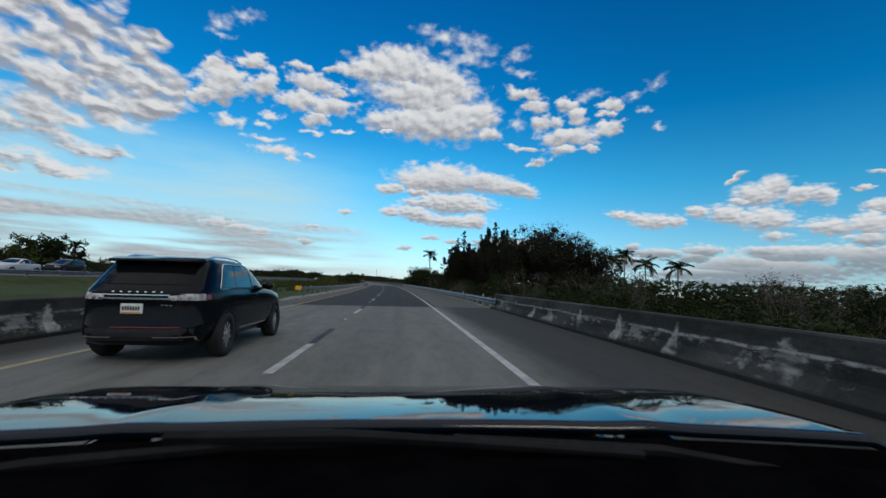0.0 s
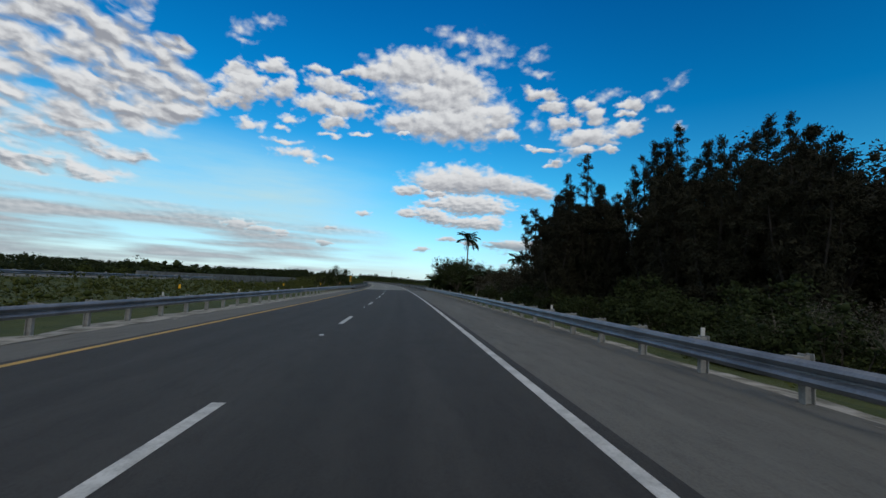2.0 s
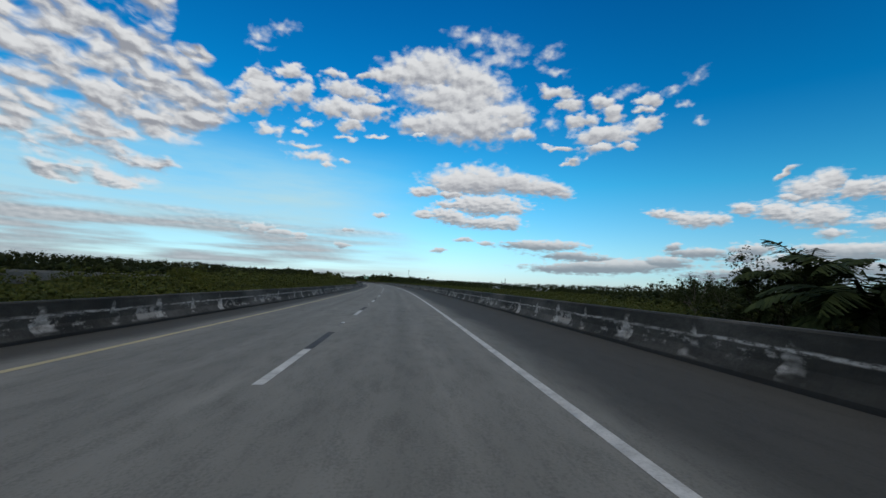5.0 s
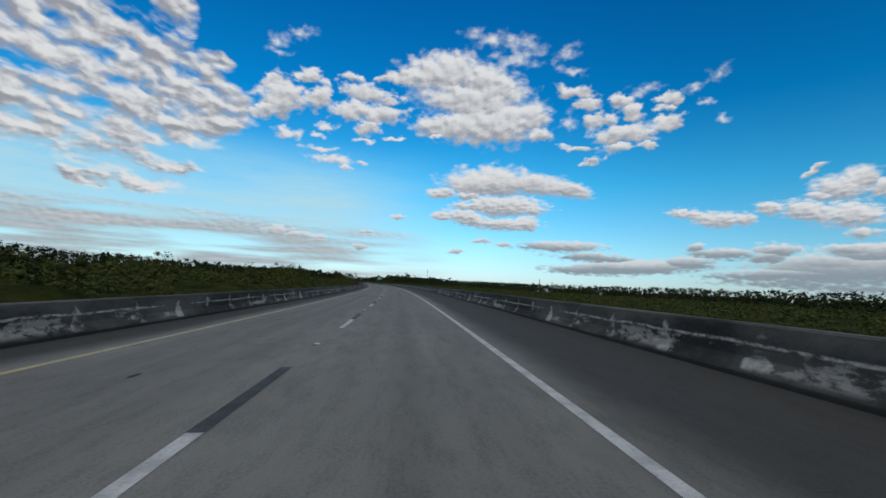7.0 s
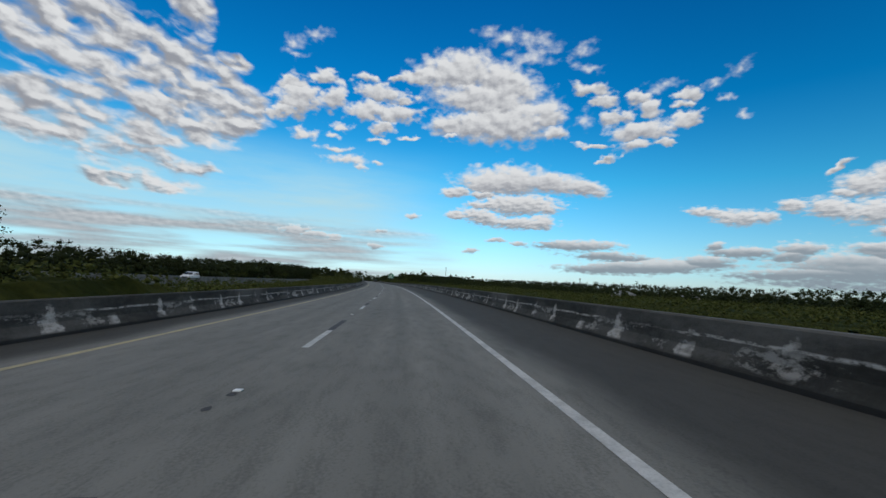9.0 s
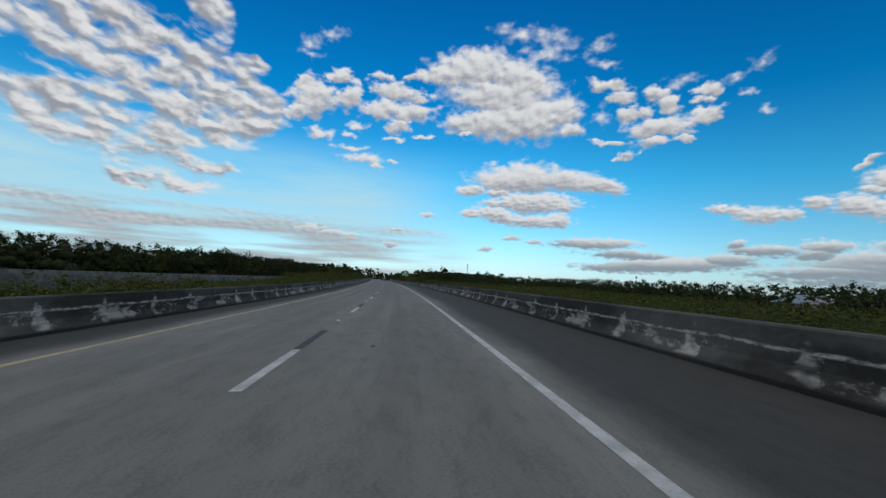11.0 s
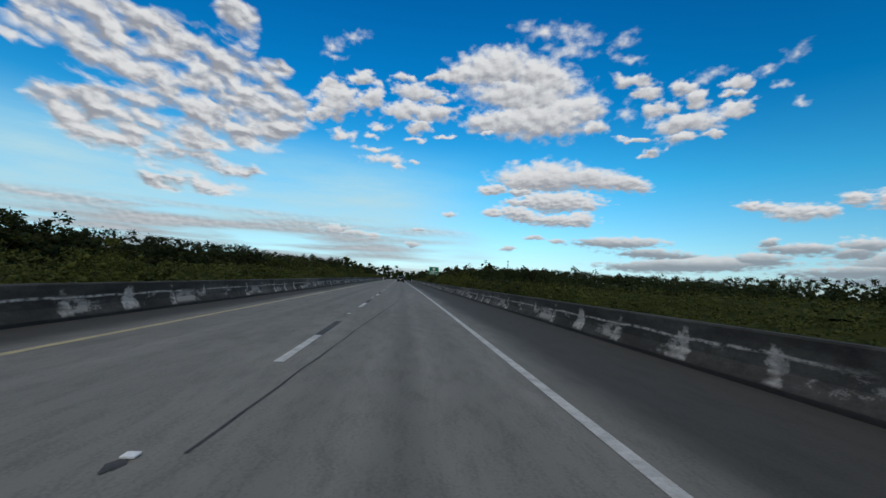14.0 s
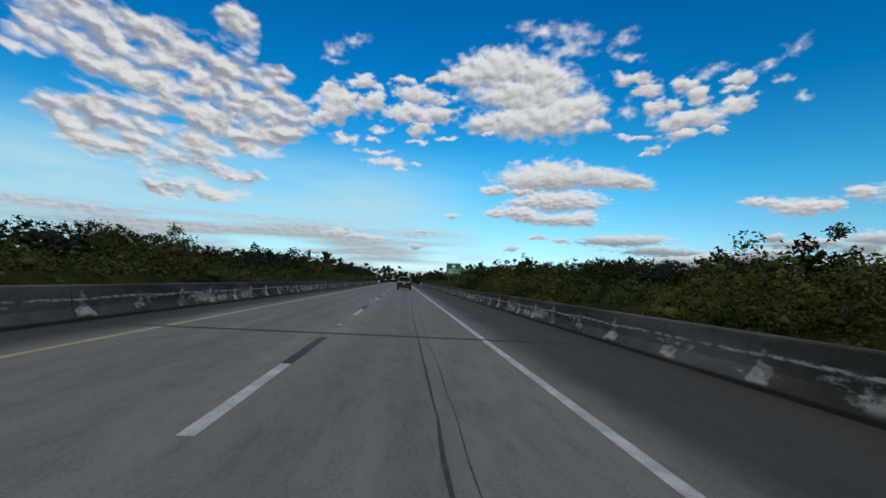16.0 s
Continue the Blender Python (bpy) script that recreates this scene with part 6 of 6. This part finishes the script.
def make_car(name, label, category, paint, length=4.83, width=1.94, height=1.68, r=0.37, tail="suv", rails=True):
    """A car with its tail at y = 0 and its nose at y = length, skinned over plan outlines at many heights."""
    suvish = tail == "suv"
    src = SUV_RINGS if suvish else SEDAN_RINGS
    top = src[-1][0]
    kz, ky, W = height / top, length / 4.83, width / 2
    rings_at = [(z * kz, a * ky, b * ky, w * W) for z, a, b, w in src]
    ZS = [q[0] for q in rings_at]
    root = tagged(new(name), label, category)

    def outline(z):
        return [float(np.interp(z, ZS, [q[i] for q in rings_at])) for i in (1, 2, 3)]

    def side(y, z, sx, off=0.0):
        a, b, w = outline(z)
        t = min(0.999, abs(y - (a + b) / 2) / ((b - a) / 2))
        return Vector((sx * (w * (1 - t ** 5.5) ** (1 / 5.5) + off), y, z + 0.3 * off))

    def rear(x, z, off=0.0):
        a, b, w = outline(z)
        return Vector((x, (a + b) / 2 - (b - a) / 2 * (1 - min(0.999, abs(x) / w) ** 5.5) ** (1 / 5.5) - off, z + 0.5 * off))

    def front(x, z, off=0.0):
        a, b, w = outline(z)
        return Vector((x, (a + b) / 2 + (b - a) / 2 * (1 - min(0.999, abs(x) / w) ** 5.5) ** (1 / 5.5) + off, z + 0.7 * off))

    def sheet(bm, f, nu, nv, inner=-0.01, outer=0.006):
        """A curved plate: f(u, v, offset) gives its points."""
        lay = [[[bm.verts.new(f(i / nu, j / nv, o)) for j in range(nv + 1)] for i in range(nu + 1)] for o in (inner, outer)]
        for i in range(nu):
            for j in range(nv):
                for l in lay:
                    bm.faces.new((l[i][j], l[i + 1][j], l[i + 1][j + 1], l[i][j + 1]))
        rim = [(i, 0) for i in range(nu)] + [(nu, j) for j in range(nv)] + [(i, nv) for i in range(nu, 0, -1)] + [(0, j) for j in range(nv, 0, -1)]
        for k in range(len(rim)):
            (i, j), (i2, j2) = rim[k], rim[(k + 1) % len(rim)]
            bm.faces.new((lay[0][i][j], lay[0][i2][j2], lay[1][i2][j2], lay[1][i][j]))
        bmesh.ops.recalc_face_normals(bm, faces=bm.faces)

    N = 72
    bm = bmesh.new()
    loops = []
    for z, a, b, w in rings_at:
        ring = []
        for k in range(N):
            t = 2 * math.pi * (k + 0.5) / N
            c, s = math.cos(t), math.sin(t)
            ring.append(bm.verts.new((w * math.copysign(abs(c) ** (2 / 5.5), c), (a + b) / 2 + (b - a) / 2 * math.copysign(abs(s) ** (2 / 5.5), s), z)))
        loops.append(ring)
    for p, q in zip(loops, loops[1:]):
        for k in range(N):
            bm.faces.new((p[k], p[(k + 1) % N], q[(k + 1) % N], q[k]))
    bm.faces.new(loops[0][::-1])
    bm.faces.new(loops[-1])
    for e in bm.edges:
        if len(e.link_faces) == 2 and e.calc_face_angle(0) > 0.7:
            e.smooth = False
    part("body", bm, paint, root, smooth=True)
    zb, zt = (1.155, 1.545) if suvish else (1.0, 1.33)
    zb, zt = zb * kz, zt * kz

    # side windows: sloped front and rear ends
    def ends(v):
        a, b, w = outline(zb + (zt - zb) * v)
        return a, b
    cuts = (0.16, 0.60, 1.30, 2.42) if suvish else (0.24, 0.72, 1.28, 2.2)
    for sx in (-1, 1):
        mids = [(lambda v: ends(v)[0] + (0.62 - 0.06 * v) * ky), (lambda v: (1.42 + 0.10 * v) * ky), (lambda v: (2.28 - 0.02 * v) * ky), (lambda v: ends(v)[1] - (0.30 - 0.05 * v) * ky)]
        if not suvish:
            mids = [(lambda v: ends(v)[0] + 0.22), (lambda v: 1.75 * ky), (lambda v: 2.5 * ky), (lambda v: ends(v)[1] - 0.22)]
        for k in range(3):
            lo, hi = mids[k], mids[k + 1]
            bm = bmesh.new()
            sheet(bm, lambda u, v, o, lo=lo, hi=hi: side(lo(v) + 0.025 + (hi(v) - 0.025 - lo(v) - 0.025) * u, zb + (zt - zb) * v, sx, o), 5, 4)
            part("side_window", bm, M_DARKGLASS, root, smooth=False)
        bm = bmesh.new()
        edge = [side(mids[0](0.0) - 0.03 + (mids[3](0.0) - mids[0](0.0)) * f, zb - 0.02, sx, 0.008) for f in np.linspace(0, 1, 9)]
        limb(bm, edge, 0.012, 0.011, 5)
        edge = [side(mids[0](v) - 0.03 + 0.06 * max(0, v - 0.8) * 5, zb - 0.02 + (zt - zb + 0.04) * v, sx, 0.008) for v in np.linspace(0, 1, 6)]
        limb(bm, edge, 0.012, 0.012, 5)
        edge = [side(mids[0](1.0) + 0.02 + (mids[3](1.0) - mids[0](1.0)) * f, zt + 0.02, sx, 0.008) for f in np.linspace(0, 1, 9)]
        limb(bm, edge, 0.011, 0.010, 5)
        part("window_trim", bm, M_CHROME, root, "chrome window trim")
        bm = bmesh.new()
        sheet(bm, lambda u, v, o: side((1.62 + 1.55 * u) * ky, (0.40 + 0.03 * v) * kz, sx, o), 6, 1, -0.01, 0.014)
        part("door_strip", bm, M_CHROME, root, "chrome door strip")
        for yy in (1.62, 2.62):
            bm = bmesh.new()
            sheet(bm, lambda u, v, o: side((yy + 0.2 * u) * ky, (0.965 + 0.03 * v) * kz * (1 if suvish else 0.86), sx, o), 3, 1, -0.01, 0.03)
            part("door_handle", bm, paint, root)
        for yy in (1.38, 2.28, 3.3):
            bm = bmesh.new()
            sheet(bm, lambda u, v, o: side((yy + 0.008 * u) * ky, 0.42 + (zb - 0.06 - 0.42) * v, sx, o), 1, 6, -0.01, 0.002)
            part("door_gap", bm, M_SIGN_BLACK, root)
        bm = bmesh.new()
        my = outline(zb)[1] - 0.55
        bmesh.ops.create_uvsphere(bm, u_segments=14, v_segments=10, radius=0.1, matrix=Matrix.Translation((sx * (W + 0.08), my, zb + 0.03)) @ Matrix.Diagonal((1.2, 0.65, 0.8, 1)))
        limb(bm, [(sx * (W * 0.93), my + 0.02, zb - 0.03), (sx * (W + 0.04), my, zb + 0.0)], 0.03, 0.03, 6)
        part("mirror", bm, paint, root, smooth=True)
        for yy in (0.20 * length, 0.80 * length):
            # black disc on the flank stands in for the shaded wheel opening
            bm = bmesh.new()
            bmesh.ops.create_cone(bm, cap_ends=True, radius1=r * 1.09, radius2=r * 1.09, depth=0.3, segments=32, matrix=Matrix.Translation((sx * (W - 0.146), yy, r)) @ Matrix.Rotation(radians(90), 4, "Y"))
            bmesh.ops.delete(bm, geom=[v for v in bm.verts if v.co.z < 0.2], context="VERTS")
            part("wheel_arch", bm, M_SIGN_BLACK, root)
            wheel(root, sx * (W - 0.105), yy, r, sx)
        if rails:
            bm = bmesh.new()
            x = W * 0.66
            limb(bm, [(sx * x, 0.85 * ky, height - 0.05), (sx * x, 1.1 * ky, height + 0.0), (sx * x, 1.6 * ky, height + 0.012), (sx * x, 2.1 * ky, height - 0.01), (sx * x, 2.4 * ky, height - 0.06)], 0.016, 0.016, 6)
            part("roof_rail", bm, M_CHROME if paint is M_CAR_BLACK else paint, root)
        # lights
        lz0, lz1 = ((0.965, 1.065) if suvish else (0.74, 0.86))
        bm = bmesh.new()
        sheet(bm, lambda u, v, o: rear(sx * W * (0.46 + 0.40 * u), (lz0 + (0.03 + (lz1 - lz0 - 0.03) * (0.45 + 0.55 * u)) * v) * kz, o), 8, 2, -0.01, 0.012)
        lamp = part("tail_light", bm, M_LENS, root, "pale red and white tail light")
        bm = bmesh.new()
        sheet(bm, lambda u, v, o: side((0.09 + 0.22 * u) * ky, (lz0 + (lz1 - lz0) * v) * kz, sx, o), 6, 2, -0.01, 0.010)
        part("side_lens", bm, M_LENS, lamp)
        bm = bmesh.new()
        sheet(bm, lambda u, v, o: side((0.32 + 0.10 * u) * ky, (lz0 + 0.01 + (lz1 - lz0 - 0.02) * v) * kz, sx, o), 3, 2, -0.01, 0.010)
        part("red_lens", bm, M_LENS_RED, lamp, "pinkish red outer lens")
        bm = bmesh.new()
        sheet(bm, lambda u, v, o: rear(sx * W * (0.30 + 0.5 * u), (0.405 + 0.014 * v) * kz, o), 6, 1, -0.01, 0.014)
        sheet(bm, lambda u, v, o: rear(sx * W * (0.80 + 0.02 * u), (0.33 + 0.085 * v) * kz, o), 1, 3, -0.01, 0.014)
        part("exhaust_trim", bm, M_CHROME, root, "chrome exhaust trim")
        bm = bmesh.new()
        sheet(bm, lambda u, v, o: front(sx * W * (0.5 + 0.38 * u), (0.80 + 0.09 * v) * kz * (1 if suvish else 0.8), o), 5, 2, -0.01, 0.012)
        part("head_light", bm, M_LENS, root, "clear headlight")
    # rear and front glass
    g0, g1 = (1.20, 1.54) if suvish else (1.005, 1.33)
    bm = bmesh.new()
    sheet(bm, lambda u, v, o: rear(outline((g0 + (g1 - g0) * v) * kz)[2] * 0.86 * (2 * u - 1), (g0 + (g1 - g0) * v) * kz, o), 10, 5)
    part("rear_window", bm, M_TINT, root)
    g2, g3 = (1.16, 1.56) if suvish else (1.0, 1.36)
    bm = bmesh.new()
    sheet(bm, lambda u, v, o: front(outline((g2 + (g3 - g2) * v) * kz)[2] * 0.86 * (2 * u - 1), (g2 + (g3 - g2) * v) * kz, o), 10, 5)
    part("windscreen", bm, M_DARKGLASS, root)
    bm = bmesh.new()
    sheet(bm, lambda u, v, o: front(W * 0.5 * (2 * u - 1), (0.5 + 0.3 * v) * kz, o), 8, 2, -0.01, 0.004)
    part("grille", bm, M_SIGN_BLACK, root)
    if suvish:
        bm = bmesh.new()
        loft(bm, [(y * ky, [(0.0, za * kz), (w * W, za * kz), (w * W + 0.012, (za + zc) / 2 * kz), (w * W, zc * kz - 0.008), (0.0, zc * kz)]) for y, w, za, zc in ((0.36, 0.60, 1.562, 1.588), (0.40, 0.655, 1.555, 1.605), (0.62, 0.70, 1.55, 1.64), (0.95, 0.66, 1.60, 1.672))])
        part("spoiler", bm, paint, root, smooth=True)
        bm = bmesh.new()
        sheet(bm, lambda u, v, o: rear(W * 0.93 * (2 * u - 1), (0.30 + 0.24 * v) * kz, o), 14, 4, -0.01, 0.010)
        part("rear_bumper", bm, M_PLASTIC, root, smooth=False)
    # strips, plate, badge
    bz = 0.0 if suvish else -0.21
    bm = bmesh.new()
    sheet(bm, lambda u, v, o: rear(W * (-0.72 + 1.2 * u), (1.03 + bz + 0.012 * v) * kz, o), 10, 1, -0.01, 0.016)
    sheet(bm, lambda u, v, o: rear(W * 0.86 * (2 * u - 1), (0.965 + bz + 0.03 * v) * kz, o), 14, 1, -0.01, 0.014)
    part("light_bar", bm, M_CHROME, root, "bright strips across the tailgate")
    bm = bmesh.new()
    for k in range(7):
        sheet(bm, lambda u, v, o, k=k: rear(-0.36 + k * 0.115 + 0.035 * u, (1.075 + bz + 0.018 * v) * kz, o), 1, 1, -0.01, 0.008)
    for k in range(3):
        sheet(bm, lambda u, v, o, k=k: rear(0.36 + k * 0.06 + 0.04 * u, (0.88 + bz + 0.018 * v) * kz, o), 1, 1, -0.01, 0.008)
    part("badge_bars", bm, M_CHROME, root, "small bright bars in place of lettering")
    py = -0.0 + outline(0.83 * kz + bz)[0]
    bm = bmesh.new()
    box(bm, -0.2, py - 0.02, 0.765 + bz, 0.11, py + 0.012, 0.915 + bz, 0.004)
    plate = part("licence_plate", bm, M_SIGN_WHITE, root, "white licence plate with plain bars")
    bm = bmesh.new()
    for k in range(7):
        box(bm, -0.175 + k * 0.037, py - 0.026, 0.815 + bz, -0.152 + k * 0.037, py - 0.02, 0.875 + bz)
    part("plate_bar", bm, M_SIGN_BLACK, plate)
    bm = bmesh.new()
    box(bm, -0.185, py - 0.026, 0.772 + bz, 0.095, py - 0.02, 0.79 + bz)
    part("plate_edge", bm, M_SIGN_YELLOW, plate, "yellow lower edge")
    bm = bmesh.new()
    sheet(bm, lambda u, v, o: rear(W * (-0.3 + 0.95 * u), (0.552 + 0.014 * v) * kz, o), 10, 1, -0.01, 0.014)
    part("reflector_strip", bm, M_RED, root, "thin red reflector strip")
    return root


suv = make_car("suv", "glossy black mid-size SUV with chrome window trim", "car", M_CAR_BLACK, 4.83, 2.0, 1.69)
suv.matrix_world = face_road(7.05, -3.96, 0.0, True)
lead = make_car("suv", "dark grey SUV far ahead in the lane", "car", M_CAR_GREY, 4.7, 1.9, 1.75)
lead.matrix_world = face_road(581.0, -0.05, 0.0, True)
white_car = make_car("sedan", "white sedan on the opposite road", "car", M_CAR_WHITE, 4.8, 1.85, 1.45, 0.33, "sedan", False)
white_car.matrix_world = face_road(50.5, -37.5, opp_z(48)) @ pose(0, 0, 0, 0, 0, 180)
dark_car = make_car("suv", "dark grey SUV on the opposite road", "car", M_CAR_GREY, 4.7, 1.9, 1.72)
dark_car.matrix_world = face_road(56.5, -37.0, opp_z(54)) @ pose(0, 0, 0, 0, 0, 180)
far_white = make_car("suv", "white SUV crossing the opposite bridge", "car", M_CAR_WHITE, 4.7, 1.9, 1.75)
far_white.matrix_world = face_road(385, -36.5, opp_z(383)) @ pose(0, 0, 0, 0, 0, 180)


# ---- the front of the car that carries the camera, as it stands at the start ----
M_DASH = material("black dashboard plastic", plain((0.002, 0.002, 0.0025), (0.004, 0.004, 0.0045), 8, 80), 0.95, spec=0.0)
own = tagged(new("car_front"), "dark blue car front with glossy hood, black dashboard and wipers", "car")


def hood_z(u, y):
    crease = 0.004 * math.exp(-((abs(u) - 0.52) / 0.06) ** 2)
    return 1.045 - 0.05 * (y - 0.9) - 0.10 * (y - 0.9) ** 2 - 0.004 * u * u + crease - (1.2 * max(0, abs(u) - 0.94) ** 1.3)


def rear_edge(u):
    return 0.925 - 0.12 * u * u


nu, nv = 49, 34
verts, faces = [], []
for j in range(nv + 1):
    for i in range(nu + 1):
        u = -1.02 + 2.04 * i / nu
        f = j / nv
        y = rear_edge(u) + (2.25 - 0.35 * u ** 4 - rear_edge(u)) * f
        verts.append((u, y, hood_z(u, y) - 0.25 * max(0, f - 0.9) ** 1.2))
for j in range(nv):
    for i in range(nu):
        a = j * (nu + 1) + i
        faces.append((a, a + 1, a + nu + 2, a + nu + 1))
base = len(verts)
me = mesh_from("hood", verts, faces, smooth=True)
me.materials.append(M_CAR_NAVY)
hood_ob = new("hood", me)
hood_ob.parent = own
sol = hood_ob.modifiers.new("thickness", "SOLIDIFY")
sol.thickness, sol.offset = 0.02, -1
bm = bmesh.new()
box(bm, -0.93, 0.98, 0.25, 0.93, 2.2, 0.74, 0.12)
part("front_body", bm, M_CAR_NAVY, own, smooth=False)
for sx in (-1, 1):
    bm = bmesh.new()
    box(bm, sx * 0.97 - 0.035, 0.75, 0.3, sx * 0.97 + 0.035, 1.85, 0.80, 0.03)
    part("fender", bm, M_CAR_NAVY, own)
    wheel(own, sx * 0.86, 1.45, 0.36, sx)
# cowl, dashboard
verts, faces = [], []
n = 40
prof = [(0.93, 1.015), (0.91, 0.985), (0.80, 1.0), (0.72, 1.0), (0.66, 0.985), (0.40, 0.965), (0.12, 0.93)]
for i in range(n + 1):
    u = -1.0 + 2.0 * i / n
    for y, z in prof:
        verts.append((u, y - 0.12 * u * u, z))
k = len(prof)
for i in range(n):
    for j in range(k - 1):
        a = i * k + j
        faces.append((a, a + 1, a + k + 1, a + k))
me = mesh_from("dashboard", verts, faces, smooth=True)
me.materials.append(M_DASH)
dash = new("dashboard", me)
dash.parent = own
sol = dash.modifiers.new("thickness", "SOLIDIFY")
sol.thickness, sol.offset = 0.03, 0
bm = bmesh.new()
box(bm, -0.9, 0.1, 0.3, 0.9, 0.95, 0.86, 0.05)
part("bulkhead", bm, M_DASH, own)
M_ARM = material("worn grey wiper arm", plain((0.005, 0.005, 0.0055), (0.010, 0.010, 0.011), 10, 60), 0.6, spec=0.15)
for pts in ([(-0.42, 0.86, 1.04), (-0.1, 0.85, 1.045), (0.12, 0.84, 1.035), (0.45, 0.81, 1.02)], [(-0.9, 0.74, 0.985), (-0.62, 0.82, 1.01), (-0.3, 0.86, 1.025), (0.0, 0.87, 1.03)], [(0.1, 0.86, 1.03), (0.5, 0.83, 1.02), (0.85, 0.74, 0.985)]):
    bm = bmesh.new()
    limb(bm, pts, 0.014, 0.008, 6)
    part("wiper", bm, M_ARM, own)
own.matrix_world = face_road(0.0, 0.0, 0.0, True)
